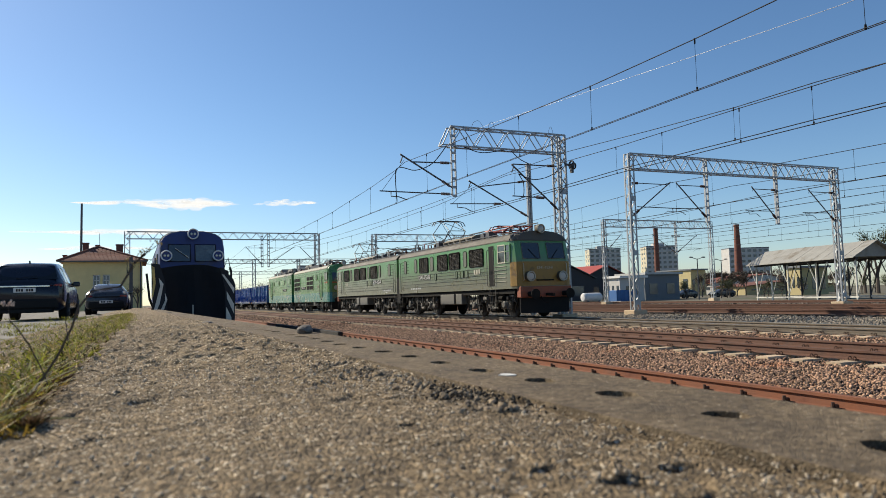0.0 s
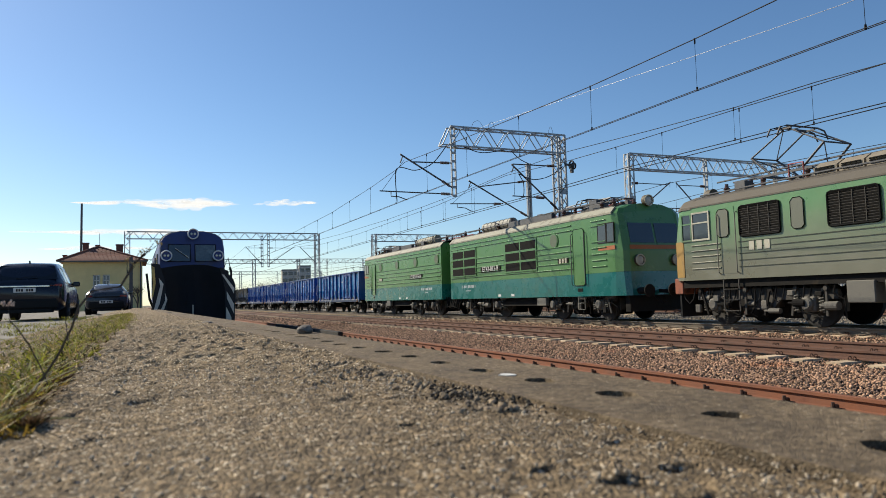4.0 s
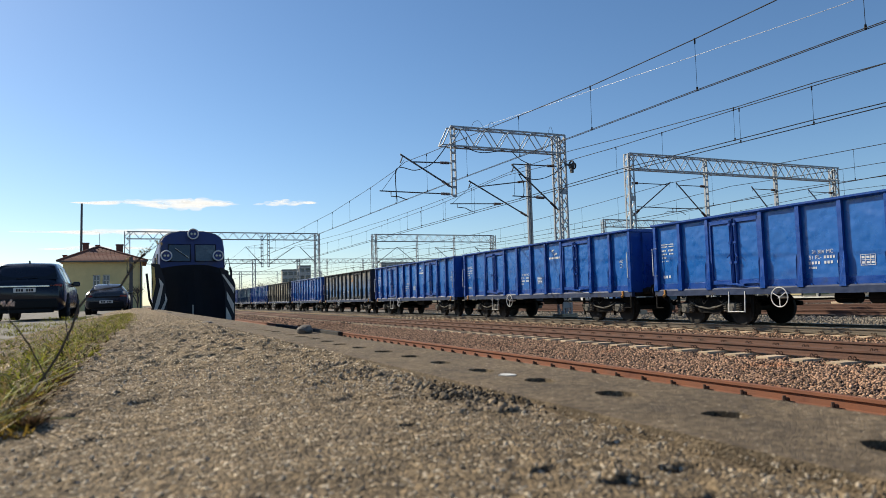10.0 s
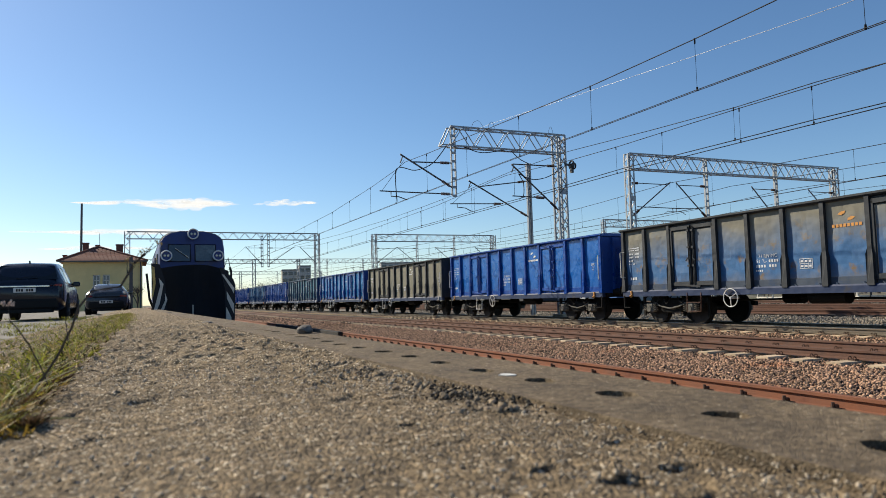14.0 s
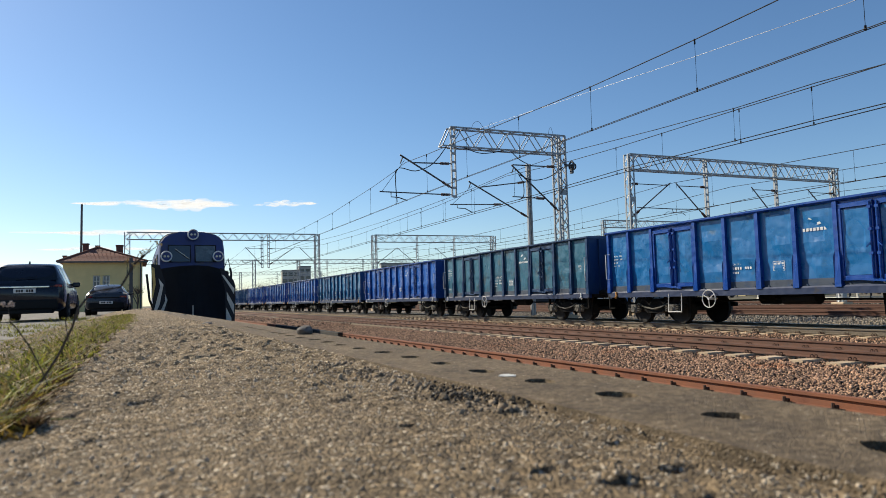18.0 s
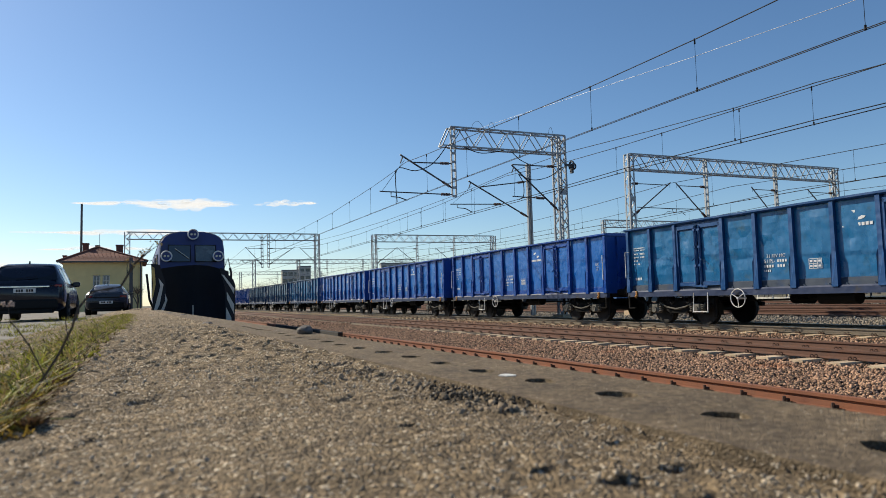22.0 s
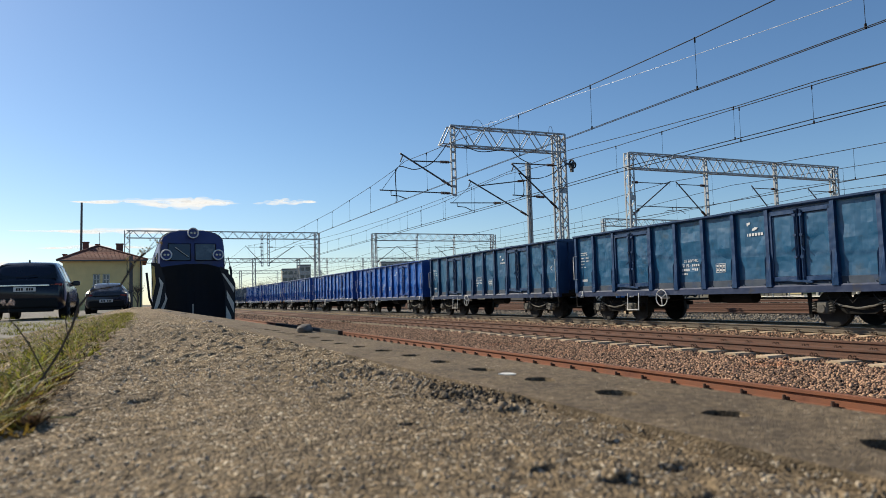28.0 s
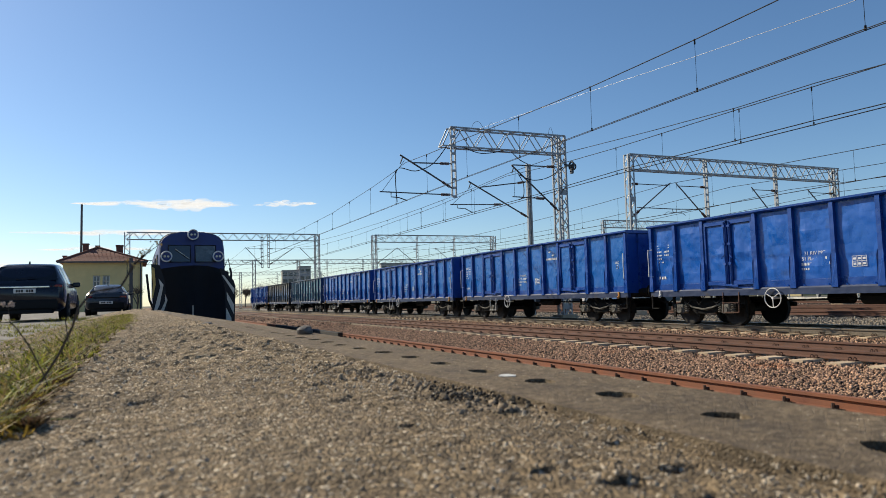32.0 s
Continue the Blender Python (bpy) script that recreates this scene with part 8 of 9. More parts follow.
for k, (root, pts, r) in enumerate((((-0.165, 1.37, 0.868), [(-0.144, 1.38, 0.904), (-0.119, 1.38, 0.947), (-0.1, 1.38, 0.99), (-0.09, 1.38, 1.024), (-0.069, 1.38, 1.053), (-0.044, 1.38, 1.057), (-0.023, 1.38, 1.06), (-0.012, 1.38, 1.08), (-0.002, 1.38, 1.1), (0.018, 1.38, 1.119)], 0.0026),
                                    ((-0.13, 1.4, 0.87), [(-0.145, 1.4, 0.915), (-0.165, 1.4, 0.96), (-0.185, 1.4, 0.993), (-0.196, 1.4, 1.006)], 0.0014),
                                    ((-0.2, 2.6, 0.87), [(-0.2, 2.62, 0.92), (-0.21, 2.63, 0.99)], 0.0018))):
    t = thing("dry_weed", "leafless brown weed stalk rooted at the ramp's edge", "weed", "dry weeds", m=pose(*root))
    bm = bmesh.new()
    path = [Vector((0, 0, 0))] + [Vector(p) - Vector(root) for p in pts]
    tube(bm, path, r * 0.85, 6)
    part("stem", bm, M_STALK, t)
    rnd = random.Random(k)
    for i in range(6 if k == 0 else 1):
        bm = bmesh.new()
        base = path[-1 - (i % 3)] if k == 0 else path[-1]
        tip = base + Vector((rnd.uniform(-0.01, 0.03), rnd.uniform(-0.01, 0.02), rnd.uniform(0.008, 0.035)))
        rod(bm, base, tip, r * 0.4, 5, r * 0.2)
        tw = part("twig", bm, M_STALK, t)
        bm = bmesh.new()
        for j in range(22 if k == 1 else 7):
            q = 0.012 if k == 1 else 0.007
            c = tip + Vector((rnd.uniform(-q, q), rnd.uniform(-q, q), rnd.uniform(-0.003, 0.005)))
            bmesh.ops.create_icosphere(bm, subdivisions=1, radius=0.002 if k == 1 else 0.0016, matrix=Matrix.Translation(c))
        tagged(part("seed_head", bm, M_UMBEL if k == 1 else M_STRAW, tw), kind="stuff")
for k, (x, y, s) in enumerate(((-0.19, 1.08, 0.016), (-0.175, 0.98, 0.02), (-0.21, 1.2, 0.014), (-0.16, 0.88, 0.018), (-0.2, 1.02, 0.018), (-0.185, 1.14, 0.012))):
    bm = bmesh.new()
    extrude(bm, [(-s, 0), (-s * 0.4, s * 0.45), (s * 0.5, s * 0.35), (s, 0), (s * 0.5, -s * 0.4), (-s * 0.4, -s * 0.4)], "z", 0, 0.0015)
    o = part("fallen_leaf", bm, M_LEAF)
    tagged(o, "yellowed fallen leaf among the grass", "leaf", "fallen leaves")
    o.matrix_basis = pose(x, y, RAMP_Z + 0.006, random.uniform(-50, 50), random.uniform(-50, 50), random.uniform(0, 360))

bm = bmesh.new()
extrude(bm, [(-0.05, -0.001), (-0.02, 0.004), (0.02, 0.0045), (0.055, 0.0), (0.02, -0.003), (-0.02, -0.003)], "z", 0, 0.0012)
o = part("fallen_leaf", bm, M_GRASS)
tagged(o, "long green blade fallen on the ramp", "leaf", "fallen leaves")
o.matrix_basis = pose(-0.115, 1.05, RAMP_Z + 0.008, 8, 4, -12)

# ---- small things on the ramp ----
M_PEBBLE = mat("grey_field_stone", (0.17, 0.15, 0.13), 0.85, 0, 0.25, 25, 0.3, 120, (0.32, 0.3, 0.27), 0.3, 10)
bm = bmesh.new()
bmesh.ops.create_icosphere(bm, subdivisions=3, radius=1.0)
for v in bm.verts:
    v.co *= 1 + 0.22 * noise.noise(v.co * 1.6) + 0.06 * noise.noise(v.co * 5)
    v.co = Vector((v.co.x * 0.036, v.co.y * 0.042, v.co.z * 0.024))
o = part("stone", bm, M_PEBBLE)
o.matrix_basis = pose(0.7, 3.12, RAMP_Z + 0.02)
tagged(o, "rounded grey stone lying on the coping", "stone")
for k, (x, y, r) in enumerate(((0.5, 5.5, 0.8), (0.66, 10.9, 0.8), (0.6, 14.0, 0.9))):
    c = copy_thing(o, pose(x, y, RAMP_Z + 0.004, 0, 0, 70 * k + 30))
    c.scale = (r * 1.3, r * 1.3, r * 0.8)
    tagged(c, "broken concrete lump lying on the coping", "stone", "broken lumps")
M_DROP = mat("dried_white_splash", (0.75, 0.74, 0.7), 0.8, 0, 0.1, 60, 0.1, 150)
bm = bmesh.new()
pts = [(0.014 * random.uniform(0.7, 1.2) * math.cos(a), 0.02 * random.uniform(0.7, 1.2) * math.sin(a)) for a in np.linspace(0, 6.28, 14)[:-1]]
extrude(bm, pts, "z", 0, 0.002)
o = part("paint_splash", bm, M_DROP)
o.matrix_basis = pose(HX - 0.005, 1.125, RAMP_Z + 0.0045)
tagged(o, "dried white splash on the coping", "stain")
M_DIRT = mat("black_dirt", (0.03, 0.027, 0.022), 1.0, 0, 0.4, 40, 0.4, 150, island=0.4)
rng4 = np.random.default_rng(12)


def heap(x, y, sx, sy, n, size):
    return np.stack([x + rng4.normal(0, sx, n), y + rng4.normal(0, sy, n), np.full(n, RAMP_Z + 0.003), size * rng4.uniform(0.5, 1.3, n)], 1)


# first heap is dirt; the small ones darken two hollows and a crack
stones("dirt_crumbs", "black dirt crumbs on the ramp, some darkening hollows and a crack", M_DIRT, np.concatenate([heap(0.46, 0.95, 0.035, 0.08, 260, 0.0026), heap(0.357, 0.462, 0.016, 0.005, 60, 0.0012) - (0, 0, 0.008, 0), heap(0.434, 0.488, 0.009, 0.004, 30, 0.0012) - (0, 0, 0.006, 0),
       heap(0.59, 0.873, 0.008, 0.006, 40, 0.0018), heap(0.64, 0.908, 0.008, 0.006, 40, 0.0018)]), 13)

# a dark beam lying along the near track
M_DARKBEAM = mat("near_black_beam", (0.012, 0.011, 0.01), 0.9, 0, 0.3, 6, 0.3, 60)
bm = bmesh.new()
box(bm, 5.82, 5.98, 21.4, 32.0, -0.16, 0.03, 0.015)
tagged(part("timber_beam", bm, M_DARKBEAM), "dark beam lying along the rusty rail", "beam")

# ---- trees ----
M_BARK = mat("grey_brown_bark", (0.1, 0.08, 0.065), 0.95, 0, 0.3, 6, 0.4, 40)
M_TWIG = mat("brown_bare_twigs", (0.11, 0.085, 0.065), 0.9, 0, 0.3, 4, 0.0, 40, island=0.4)
M_BUD = mat("young_pale_green_leaves", (0.11, 0.13, 0.045), 0.8, 0, 0.3, 4, 0.0, 40, island=0.5)


def tree(label, h, seed, leaf=None, dense=1.0, twig=0.0014):
    rnd = random.Random(seed)
    t = thing("tree", label, "tree", "trees round the station")
    bm = bmesh.new()
    tips = []

    def grow(a, d, length, r, level):
        b = a + d * length
        rod(bm, a, b, r, 7 if level < 2 else 4, r * 0.62)
        if level == 4:
            tips.append((a, b))
            return
        for k in range(3 if level else 4):
            n = (d + Vector((rnd.uniform(-1, 1), rnd.uniform(-1, 1), rnd.uniform(-0.2, 0.7))) * 0.75).normalized()
            grow(a + d * length * rnd.uniform(0.6, 1.0), n, length * rnd.uniform(0.62, 0.8), r * 0.55, level + 1)
    grow(Vector((0, 0, -0.3)), Vector((0.02, 0, 1)).normalized(), h * 0.33, h * 0.026, 0)
    part("trunk", bm, M_BARK, t)
    v, f = [], []
    rng = np.random.default_rng(seed)
    for a, b in tips:
        for k in range(int(9 * dense)):
            p = a.lerp(b, rnd.uniform(0.2, 1.1)) + Vector(rng.normal(0, h * 0.035, 3))
            i = len(v)
            d = Vector(rng.normal(0, 1, 3)).normalized()
            if leaf:
                s = h * rnd.uniform(0.008, 0.017)
                e = d.cross(Vector((0.3, 0.2, 1))).normalized()
                v += [tuple(p), tuple(p + d * s + e * s * 0.5), tuple(p + d * 2 * s), tuple(p + d * s - e * s * 0.5)]
            else:
                s = h * rnd.uniform(0.03, 0.06)
                e = d.cross(Vector((0.3, 0.2, 1))).normalized() * h * twig
                v += [tuple(p - e), tuple(p + e), tuple(p + d * s + e * 0.5), tuple(p + d * s - e * 0.5)]
            f.append((i, i + 1, i + 2, i + 3))
    tagged(place("crown", fast_mesh("crown", v, f, leaf or M_TWIG), t), kind="stuff")
    return t


bare = tree("leafless brown spring tree behind the station tracks", 9.0, 3)
bare2 = tree("leafless spring tree with fine brown twigs", 8.0, 8)
budding = tree("tree with pale young leaves beside the goods shed", 11.0, 5, M_BUD, 1.6)
bush = tree("low budding shrub at the yard's edge", 3.5, 6, M_BUD, 1.6)
shrub = tree("leafless shrub beside the yellow house", 2.6, 14)
shrub.matrix_basis = pose(0.15, 47, ROAD_Z - 0.1)
bare.matrix_basis, bare2.matrix_basis = pose(33.5, 203, -0.3), pose(38.5, 206, -0.3, 0, 0, 70)
budding.matrix_basis, bush.matrix_basis = pose(97, 66, -0.2), pose(76.5, 74, -0.2)
thicket = tree("dense leafless brown tree of the far thicket", 7.5, 21, None, 2.4, 0.006)
thicket.matrix_basis = pose(117, 133, -0.3)
scrub = tree("dense leafless scrub behind the goods shed", 5.0, 23, None, 2.4, 0.005)
scrub.matrix_basis = pose(104, 84, -0.3)
rnd = random.Random(77)
for k in range(1, 17):
    copy_thing(thicket, pose(116 + 2.5 * k + rnd.uniform(-1, 1), 134 + rnd.uniform(-6, 6), -0.3, 0, 0, rnd.uniform(0, 360)))
for k in range(1, 11):
    copy_thing(scrub, pose(84 + 3.6 * k + rnd.uniform(-1, 1), 88 + rnd.uniform(-3, 3), -0.3, 0, 0, rnd.uniform(0, 360)))
for x, y in ((31, 196), (35, 200), (40, 204), (29, 206), (46, 210), (52, 214)):
    copy_thing(thicket, pose(x, y, -0.3, 0, 0, rnd.uniform(0, 360)))
rnd = random.Random(77)
for x, y, src in [(103, 60, budding), (90, 57, bush), (100, 70, bare), (108, 74, bush), (84, 68, bush), (93, 62, bush)]:
    copy_thing(src, pose(x, y, -0.2, 0, 0, rnd.uniform(0, 360)))
for k in range(26):
    u = k / 25
    copy_thing(rnd.choice((bare, bare2, bare2, bush)), pose(120 + 75 * u + rnd.uniform(-6, 6), 172 - 62 * u + rnd.uniform(-9, 9), -0.1, 0, 0, rnd.uniform(0, 360)))
for x, y in ((24, 215), (45, 230), (52, 205), (62, 220), (75, 235), (88, 215), (104, 240), (118, 230), (130, 215), (30, 240), (12, 190), (19, 200), (140, 235), (155, 225)):
    copy_thing(rnd.choice((bare, bare2)), pose(x, y, -0.2, 0, 0, rnd.uniform(0, 360)))

for k in range(14):
    copy_thing(rnd.choice((shrub, bush)), pose(68 + 2.6 * k + rnd.uniform(-1, 1), 78 - 1.0 * k + rnd.uniform(-3, 3), -0.25, 0, 0, rnd.uniform(0, 360)))

# ---- buildings beyond the tracks ----
M_TOWER = mat("pale_concrete_tower_wall", (0.55, 0.54, 0.52), 0.9, 0, 0.12, 0.4, 0.05, 6, (0.5, 0.49, 0.46), 0.3, 0.15)
M_CREAMWALL = mat("cream_end_wall", (0.6, 0.54, 0.4), 0.9, 0, 0.08, 0.4, 0.05, 6)
M_WIN = mat("dark_far_window", (0.06, 0.075, 0.09), 0.15, 0, 0.2, 2, 0.0, 10, rnd=0.4, spec=0.7)
M_GREYWALL = mat("grey_plaster_wall", (0.2, 0.215, 0.235), 0.9, 0, 0.12, 0.8, 0.1, 12, (0.15, 0.155, 0.165), 0.3, 0.5)
M_REDROOF = mat("red_sheet_roof", (0.42, 0.07, 0.045), 0.6, 0, 0.15, 1, 0.05, 10, (0.3, 0.06, 0.045), 0.3, 0.5)
M_SHEETROOF = mat("weathered_grey_shed_roof", (0.33, 0.32, 0.29), 0.8, 0.0, 0.2, 1.2, 0.1, 12, (0.2, 0.17, 0.13), 0.45, 0.5)
M_YELWALL = mat("sun_faded_yellow_wall", (0.55, 0.46, 0.24), 0.9, 0, 0.1, 0.8, 0.1, 12, (0.45, 0.38, 0.22), 0.25, 0.6)
M_PALEPOST = mat("pale_painted_post", (0.6, 0.58, 0.52), 0.7, 0, 0.12, 3, 0.05, 30, (0.35, 0.3, 0.24), 0.25, 2)
M_DARKWALL = mat("dark_shed_boards", (0.045, 0.045, 0.05), 0.85, 0, 0.25, 2, 0.1, 20)
M_BLUEBOX = mat("blue_container_paint", (0.03, 0.13, 0.36), 0.6, 0, 0.12, 2, 0.05, 20)


def block(name, label, x, y, rz, w, d, h, floors, cols, wall, gable=None, roof_gear=True):
    """A flat-roofed block with its rows of windows; its long face looks towards -y before it is turned by rz."""
    t = thing(name, label, "building", "buildings beyond the station", m=pose(x, y, -0.2, 0, 0, rz))
    bm = bmesh.new()
    box(bm, -w / 2, w / 2, 0, d, 0, h)
    part("wall", bm, wall, t)
    bm = bmesh.new()
    box(bm, -w / 2 - 0.15, w / 2 + 0.15, -0.15, d + 0.15, h, h + 0.5)
    rf = part("roof", bm, M_GREYWALL, t)
    if roof_gear:
        bm = bmesh.new()
        box(bm, -w * 0.2, w * 0.15, d * 0.3, d * 0.7, h + 0.5, h + 2.4)
        part("lift_house", bm, wall, rf)
        for k in (-0.35, 0.3):
            bm = bmesh.new()
            rod(bm, (w * k, d * 0.5, h + 0.5), (w * k, d * 0.5, h + 4), 0.06, 4)
            part("aerial", bm, M_DARKSTEEL, rf)
    bm = bmesh.new()
    box(bm, -0.95, 0.95, -0.08, 0.06, -0.75, 0.75)
    bmesh.ops.recalc_face_normals(bm, faces=bm.faces[:])
    wm = bpy.data.meshes.new("window")
    bm.to_mesh(wm)
    bm.free()
    wm.materials.append(M_WIN)
    fh = h / floors
    for j in range(floors):
        for i in range(cols):
            place("window", wm, t, m=Matrix.Translation((-w / 2 + w * (i + 0.5) / cols, 0, fh * (j + 0.55))))
        if gable:
            for q in (0.3, 0.7):
                place("window", wm, t, m=Matrix.Translation((-w / 2, d * q, fh * (j + 0.55))) @ pose(0, 0, 0, 0, 0, -90))
    if gable:
        bm = bmesh.new()
        box(bm, -w / 2 - 0.06, -w / 2 - 0.005, 0.0, d * 0.98, 0.0, h)
        part("gable_wall", bm, gable, t)
    return t


block("tower_block", "tall grey tower block of flats with a cream end wall", 277.5, 368, -24, 20, 14, 29, 10, 6, M_TOWER, M_CREAMWALL)
block("tower_block", "tall grey tower block of flats beside its twin", 311, 353, -24, 20, 14, 29.8, 10, 6, M_TOWER, M_CREAMWALL)
block("apartment_block", "long pale apartment block with strip windows", 339, 309, -24, 24, 12, 25.4, 8, 7, M_TOWER, None, False)
block("apartment_block", "far pale apartment block with many windows", 61.5, 301, -8, 7, 10, 14.5, 5, 3, M_TOWER, M_CREAMWALL, False)
block("apartment_block", "far pale apartment block above the wagons", 67, 298, -8, 5, 10, 16, 5, 2, M_TOWER, None, False)
block("apartment_block", "long far block of flats over the wagons", 107, 280, -15, 22, 10, 16.2, 5, 8, M_TOWER, None, False)


def chimney_stack(label, x, y, h, r0, r1):
    t = thing("chimney_stack", label, "chimney", "factory chimneys", m=pose(x, y, -0.2))
    bm = bmesh.new()
    rod(bm, (0, 0, 0), (0, 0, h * 0.22), r0 * 1.6, 8, r0 * 1.5)
    part("base", bm, M_BRICK, t)
    bm = bmesh.new()
    rod(bm, (0, 0, h * 0.22), (0, 0, h - 0.6), r0, 16, r1)
    part("shaft", bm, M_BRICK, t)
    for z in (0.4, 0.62, 0.82):
        bm = bmesh.new()
        r = r0 + (r1 - r0) * (z - 0.22) / 0.78
        ring(bm, (0, 0, h * z), (0, 0, 1), r, 0.06, 16, 4)
        part("iron_band", bm, M_DARKSTEEL, t)
    bm = bmesh.new()
    rod(bm, (0, 0, h - 0.6), (0, 0, h), r1 * 1.12, 16, r1 * 1.12)
    part("cap", bm, M_BRICK, t)


chimney_stack("slim red brick factory chimney", 191.5, 220.5, 26.3, 1.1, 0.85)
chimney_stack("red brick factory chimney on a square base", 182, 170.5, 22.4, 1.35, 0.8)


def low_house(name, label, x0, x1, y0, y1, h, ridge, wall, roof, doors=0, flat=False):
    t = thing(name, label, "building", "buildings beyond the station")
    bm = bmesh.new()
    box(bm, x0, x1, y0, y1, -0.3, h)
    if not flat:
        xm = (x0 + x1) / 2
        extrude(bm, [(x0, h), (x1, h), (xm, ridge - 0.12)], "y", y0 + 0.02, y1 - 0.02)
    part("wall", bm, wall, t)
    bm = bmesh.new()
    if flat:
        box(bm, x0 - 0.3, x1 + 0.3, y0 - 0.5, y1 + 0.3, h, h + 0.3)
    else:
        xm = (x0 + x1) / 2
        extrude(bm, [(x0 - 0.4, h - 0.15), (xm, ridge), (x1 + 0.4, h - 0.15), (x1 + 0.4, h + 0.0), (xm, ridge + 0.15), (x0 - 0.4, h)], "y", y0 - 0.4, y1 + 0.4)
    part("roof", bm, roof, t)
    for k in range(doors):
        bm = bmesh.new()
        a = x0 + (x1 - x0) * (k + 0.25) / max(1, doors)
        box(bm, a, a + (x1 - x0) * 0.45 / doors, y0 - 0.05, y0 + 0.03, 0.6, h * 0.62)
        part("window", bm, M_WIN, t)
    bm = bmesh.new()
    for k in range(3):
        b = y0 + (y1 - y0) * (k + 0.3) / 3
        box(bm, x0 - 0.05, x0 + 0.03, b, b + (y1 - y0) * 0.13, 0.9, h * 0.65)
        part("window", bm, M_WIN, t)
        bm = bmesh.new()
    bm.free()


low_house("workshop", "low grey plastered workshop with a flat roof", 65.4, 71.6, 78, 84, 3.35, 0, M_GREYWALL, M_TOWER, 2, True)
low_house("workshop", "small white lean-to with a flat canopy", 59.9, 64.0, 76.5, 79.5, 2.9, 0, M_TOWER, M_WHITE, 1, True)
low_house("depot_shed", "dark boarded shed with a bright red roof", 74, 86, 106, 118, 3.4, 6.0, M_DARKWALL, M_REDROOF, 2)
low_house("depot_shed", "dark gabled depot building", 58, 72, 99, 112, 3.6, 6.6, M_DARKWALL, M_DARKSTEEL, 2)
low_house("warehouse", "yellow rendered warehouse with dark panels", 107.9, 112, 114, 124, 5.2, 0, M_YELWALL, M_GREYWALL, 3, True)
low_house("warehouse", "pale yellow two-storey house behind the goods shed", 95, 101.2, 77, 79.5, 4.0, 0, M_YELWALL, M_GREYWALL, 3, True)
low_house("market_hall", "long low hall with a dull brick-red roof", 104, 128, 96, 104, 1.5, 2.3, M_YELWALL, M_BRICK, 4)
low_house("market_hall", "low storage building beyond the yard", 118, 150, 118, 128, 2.4, 4.2, M_TOWER, M_TILE, 4)

# open goods shed
t = thing("goods_shed", "open-sided goods shed with a weathered grey gable roof on pale posts", "shed", m=pose(56.9, 40.8, 0, 0, 0, -14.4))
X1, Y1, EV, RG = 4.2, 14.6, 3.5, 4.85
XM = X1 / 2
n = 12
for s in (-1, 1):
    for k in range(n):
        a, b = -0.5 + (Y1 + 1.0) * k / n, -0.5 + (Y1 + 1.0) * (k + 1) / n - 0.03
        xe = -0.4 if s < 0 else X1 + 0.4
        bm = bmesh.new()
        zz = random.uniform(0, 0.03)
        extrude(bm, [(xe, EV - 0.12 + zz), (XM, RG + zz), (XM, RG + 0.06 + zz), (xe, EV - 0.06 + zz)], "y", a, b)
        part("roof_sheet", bm, M_SHEETROOF, t)
for y in (0.0, Y1):
    bm = bmesh.new()
    extrude(bm, [(0.1, EV), (X1 - 0.1, EV), (XM, RG - 0.06)], "y", y - 0.04, y + 0.04)
    part("gable", bm, M_SHEETROOF, t)
for y in (0.2, 2.6, 5.2, 9.3, 11.9, 14.4):
    for x in (0.4, X1 - 0.4):
        m_ = M_PALEPOST if x < 2 else M_DARKWALL
        bm = bmesh.new()
        box(bm, x - 0.06, x + 0.06, y - 0.06, y + 0.06, -0.3, EV)
        ps = part("post", bm, m_, t)
        bm = bmesh.new()
        bar(bm, (x, y, 1.2), (x, y + 1.2, EV - 0.05), 0.06, 0.06)
        part("brace", bm, m_, ps)
        bm = bmesh.new()
        bar(bm, (x, y + 0.1, -0.1), (x + 0.1, y - 1.3, EV - 0.3), 0.055, 0.055)
        part("brace", bm, m_, ps)
for x in (0.4, X1 - 0.4):
    bm = bmesh.new()
    box(bm, x - 0.12, x + 0.12, 0, Y1, EV - 0.25, EV - 0.02)
    part("eaves_beam", bm, M_DARKWALL, t)
    bm = bmesh.new()
    box(bm, x - 0.05, x + 0.05, 0, Y1, -0.05, 0.08)
    part("ground_rail", bm, M_PALEPOST, t)

t = thing("storage_tank", "white horizontal storage tank on cradles", "tank", m=pose(48, 66.5, -0.25))
bm = bmesh.new()
lathe(bm, [(-1.3, 0.05), (-1.25, 0.4), (-1.1, 0.52), (1.1, 0.52), (1.25, 0.4), (1.3, 0.05)], (0, 0, 0.75), "x", 20)
part("shell", bm, M_WHITE, t)
for x in (-0.8, 0.8):
    bm = bmesh.new()
    box(bm, x - 0.1, x + 0.1, -0.4, 0.4, 0, 0.4)
    part("cradle", bm, M_GREYWALL, t)
t = thing("waste_container", "blue steel container beside the workshop", "container", m=pose(57.5, 73, -0.25))
bm = bmesh.new()
box(bm, -1.6, 1.6, -0.9, 0.9, 0.1, 1.5, 0.04)
part("body", bm, M_BLUEBOX, t)
for k in range(6):
    bm = bmesh.new()
    box(bm, -1.5 + 0.58 * k, -1.4 + 0.58 * k, -0.96, -0.9, 0.15, 1.45)
    part("rib", bm, M_BLUEBOX, t)
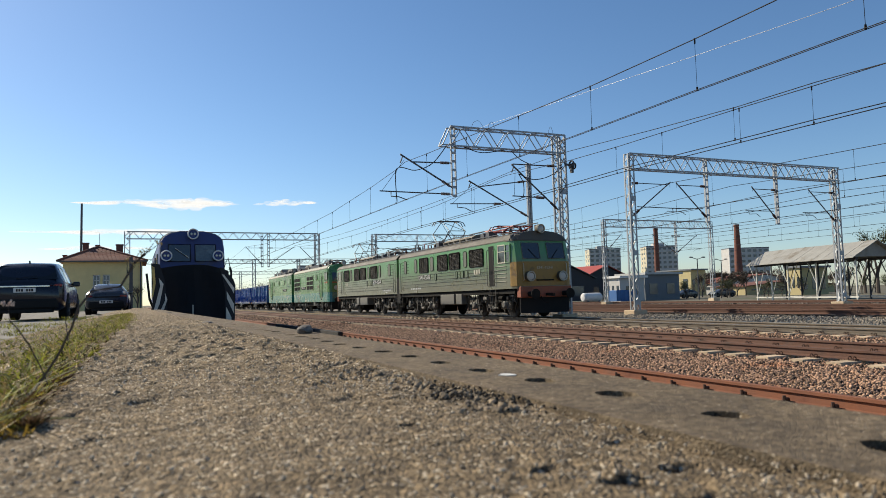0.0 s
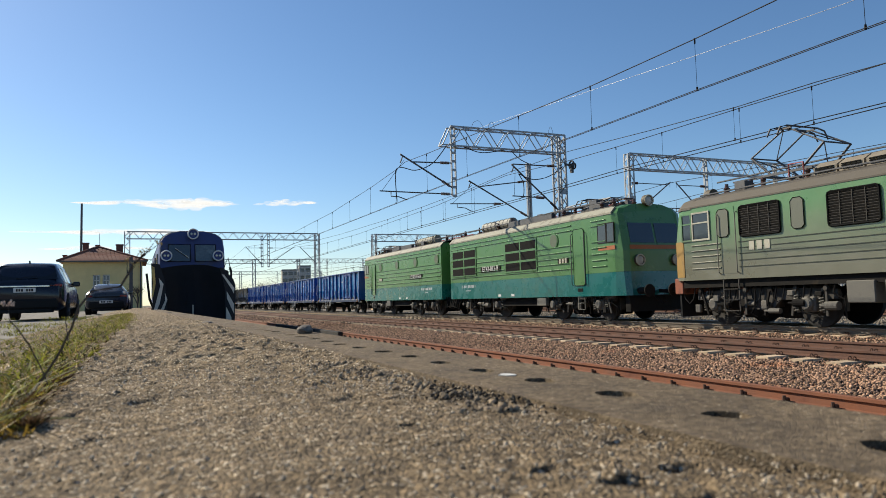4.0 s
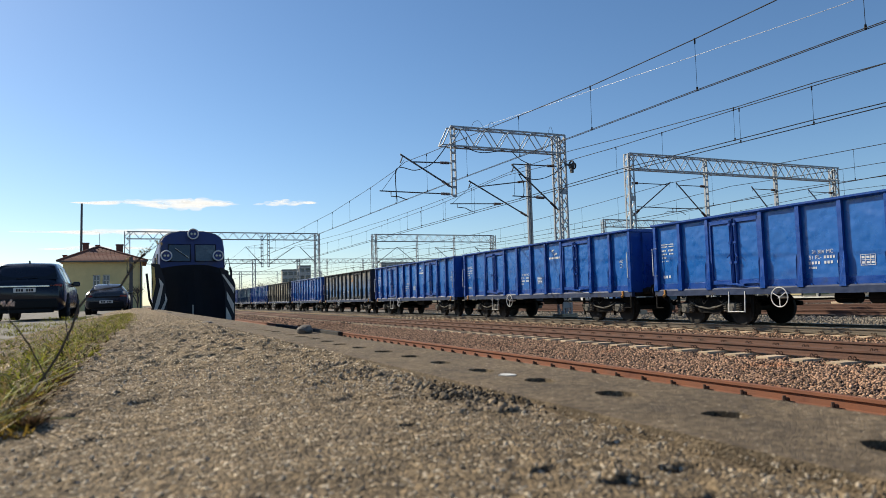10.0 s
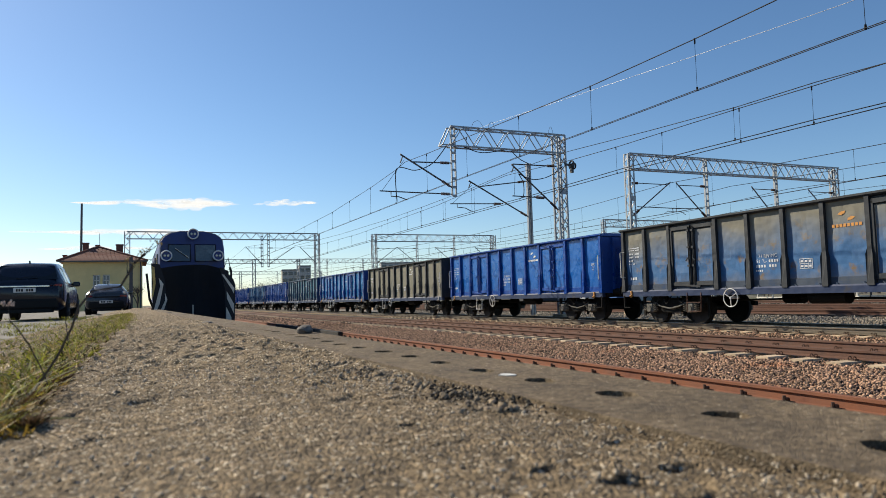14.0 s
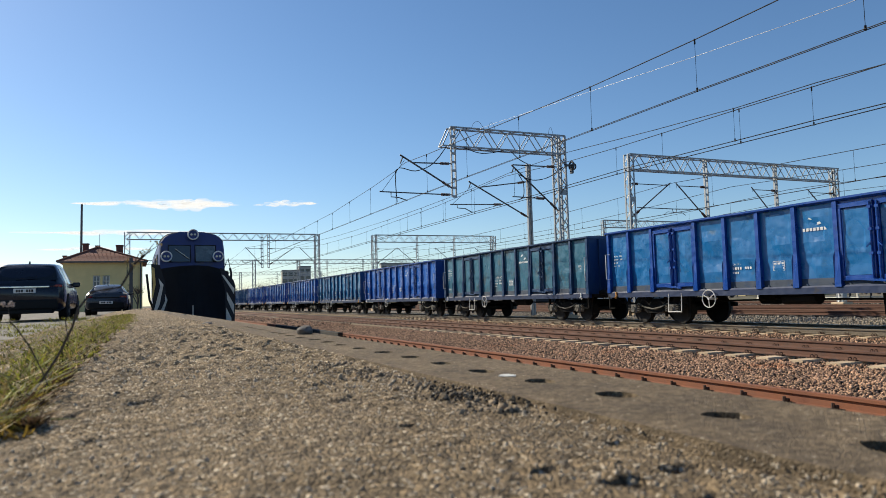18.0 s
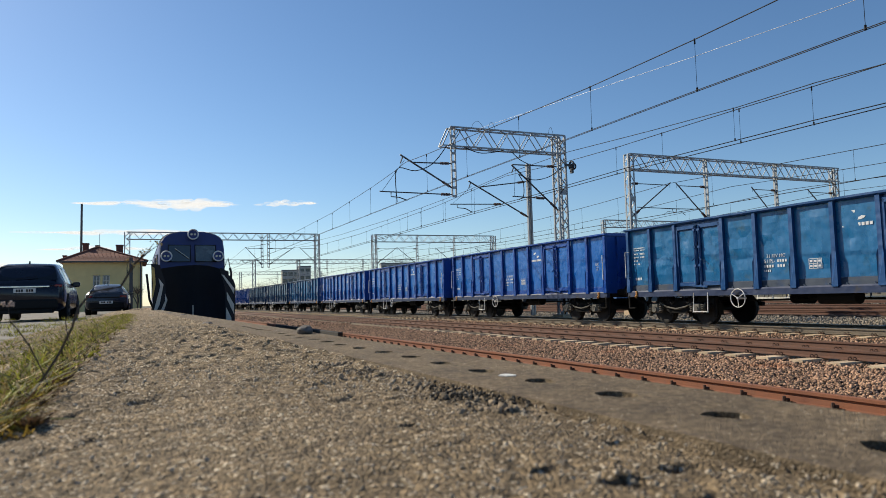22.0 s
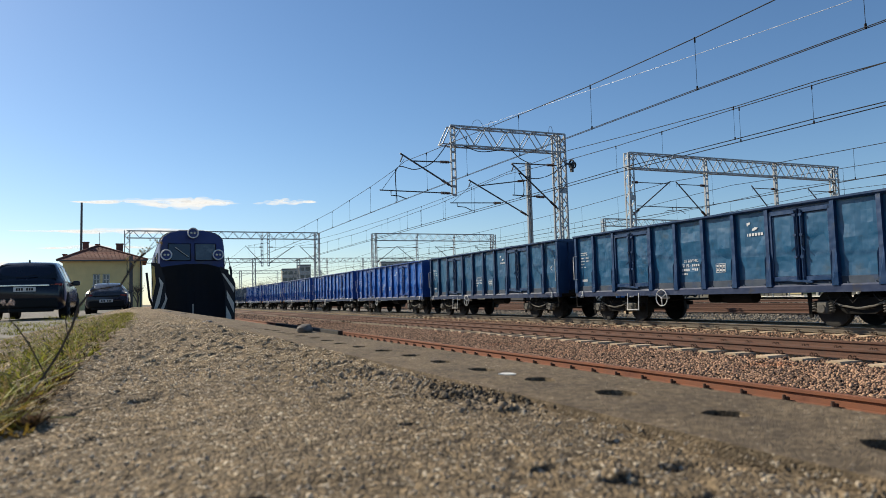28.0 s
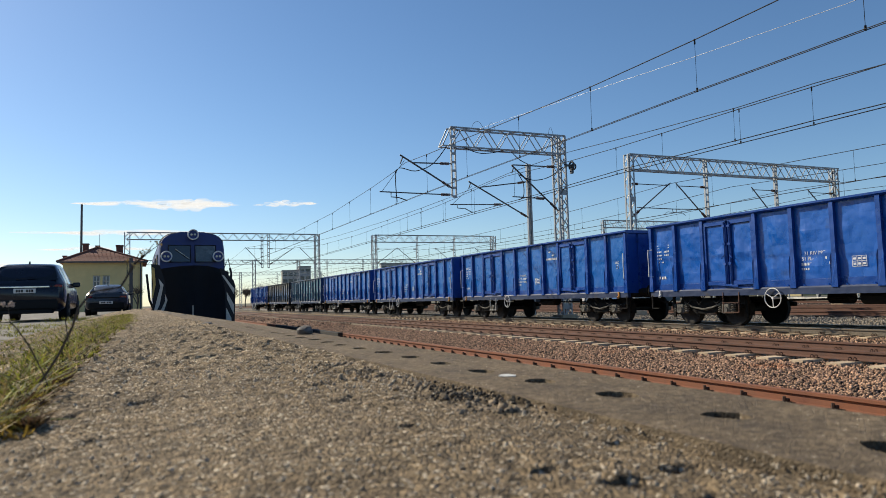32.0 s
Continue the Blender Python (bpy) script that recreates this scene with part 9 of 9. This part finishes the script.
for x, y, h in ((66.5, 69, 5.3), (88, 86, 6)):
    t = thing("street_lamp", "twin-armed street lamp on a dark pole", "street lamp", "street lamps", m=pose(x, y, -0.25))
    bm = bmesh.new()
    rod(bm, (0, 0, 0), (0, 0, h), 0.1, 8, 0.06)
    part("pole", bm, M_DARKSTEEL, t)
    for s in (-1, 1):
        bm = bmesh.new()
        bar(bm, (0, 0, h - 0.1), (s * 0.9, 0, h + 0.15), 0.06, 0.06)
        a = part("arm", bm, M_DARKSTEEL, t)
        bm = bmesh.new()
        box(bm, *sorted((s * 0.8, s * 1.3)), -0.12, 0.12, h + 0.1, h + 0.25, 0.03)
        part("lamp_head", bm, M_GREYWALL, a)
t = thing("marker_post", "white marker post beside the sidings", "post", m=pose(57.2, 42.5, -0.25))
bm = bmesh.new()
box(bm, -0.18, 0.18, -0.12, 0.12, 0, 0.95, 0.03)
part("shaft", bm, M_WHITE, t)
far_cars = [o for o in scene.objects if o.name.startswith("car") and o.parent is None and o.get("category") == "car"]
for x, y, rz, k in ((86, 82, 80, 1), (80, 84, 95, 1)):
    c = copy_thing(far_cars[k], pose(x, y, -0.22 if x > 10 else ROAD_Z, 0, 0, rz))
    c["label"] = "dark parked car far across the yard" if x > 10 else "dark car parked beyond the snowplough"

# ---- clouds, far beyond everything ----
M_CLOUD = bpy.data.materials.new("thin_white_cloud")
M_CLOUD.use_nodes = True
N, L = M_CLOUD.node_tree.nodes, M_CLOUD.node_tree.links
N.remove(N["Principled BSDF"])
# the cloud banks glow by emission in place of sunlight on them
em, tr, mx, nz, tcn, rmp = (N.new("ShaderNode" + k) for k in ("Emission", "BsdfTransparent", "MixShader", "TexNoise", "TexCoord", "MapRange"))
em.inputs["Color"].default_value, em.inputs["Strength"].default_value = (1.0, 0.98, 0.95, 1), 0.72
nz.inputs["Scale"].default_value, nz.inputs["Detail"].default_value = 0.022, 7
stretch = N.new("ShaderNodeMapping")
stretch.inputs["Scale"].default_value = (0.55, 0.55, 3.2)
rmp.inputs["From Min"].default_value, rmp.inputs["From Max"].default_value, rmp.inputs["To Max"].default_value = 0.38, 0.62, 0.6
L.new(tcn.outputs["Object"], stretch.inputs["Vector"])
L.new(stretch.outputs[0], nz.inputs["Vector"])
L.new(nz.outputs["Fac"], rmp.inputs["Value"])
L.new(rmp.outputs[0], mx.inputs[0])
L.new(tr.outputs[0], mx.inputs[1])
L.new(em.outputs[0], mx.inputs[2])
L.new(mx.outputs[0], N["Material Output"].inputs["Surface"])


def cloud(az, el, wide, high, n, seed):
    """A thin bank of cloud: az, el in degrees from the track's line and the horizon, its width and height in degrees."""
    rnd = random.Random(seed)
    D = 3000
    t = tagged(new("cloud"), "thin white cloud low in the blue sky", "cloud", "clouds", "structure")
    bm = bmesh.new()
    for k in range(n):
        u = rnd.uniform(-1, 1)
        a = radians(az + wide * 0.5 * u)
        prof = (1 - abs(u) ** 1.6)
        e = radians(el + high * (0.35 * prof * rnd.uniform(-0.3, 1) + 0.1 * u))
        c = Vector((math.sin(a), math.cos(a), math.tan(e))) * (D + k * 3)
        sx, sz = D * radians(wide) * rnd.uniform(0.05, 0.13), D * radians(high) * rnd.uniform(0.12, 0.3) * (0.4 + 0.6 * prof)
        side = Vector((math.cos(a), -math.sin(a), 0))
        bm.faces.new([bm.verts.new(c + side * (sx * math.cos(w)) + Vector((0, 0, sz * math.sin(w)))) for w in [2 * math.pi * i / 14 for i in range(14)]])
    part("cloud_bank", bm, M_CLOUD, t).visible_shadow = False


cloud(2.0, 7.7, 10.6, 0.8, 46, 1)
cloud(4.1, 7.65, 6.0, 1.3, 40, 7)
cloud(11.2, 7.85, 4.6, 0.7, 26, 2)
cloud(-0.5, 5.5, 12.5, 0.6, 50, 3)
cloud(-2.2, 4.3, 7.0, 0.55, 34, 4)
cloud(-10.0, 3.0, 7.0, 0.6, 20, 5)


# ---- the train's run ----
RUN = [(0.0, -88.2), (2.0, -68.6), (3.5, -53.9), (6.0, -29.4), (8.0, -9.73), (9.0, 0.0), (11.0, 19.95), (13.0, 40.24), (16.0, 70.9), (19.0, 102.34),
       (21.0, 123.95), (23.0, 145.94), (25.5, 173.75), (28.0, 202.1), (29.0, 213.5), (30.5, 230.75), (32.0, 248.37)]


def motions():
    for ob, u in ROLL:
        walk(ob, [(t, pose(AXES["three"], u - s, 0)) for t, s in RUN])


motions()
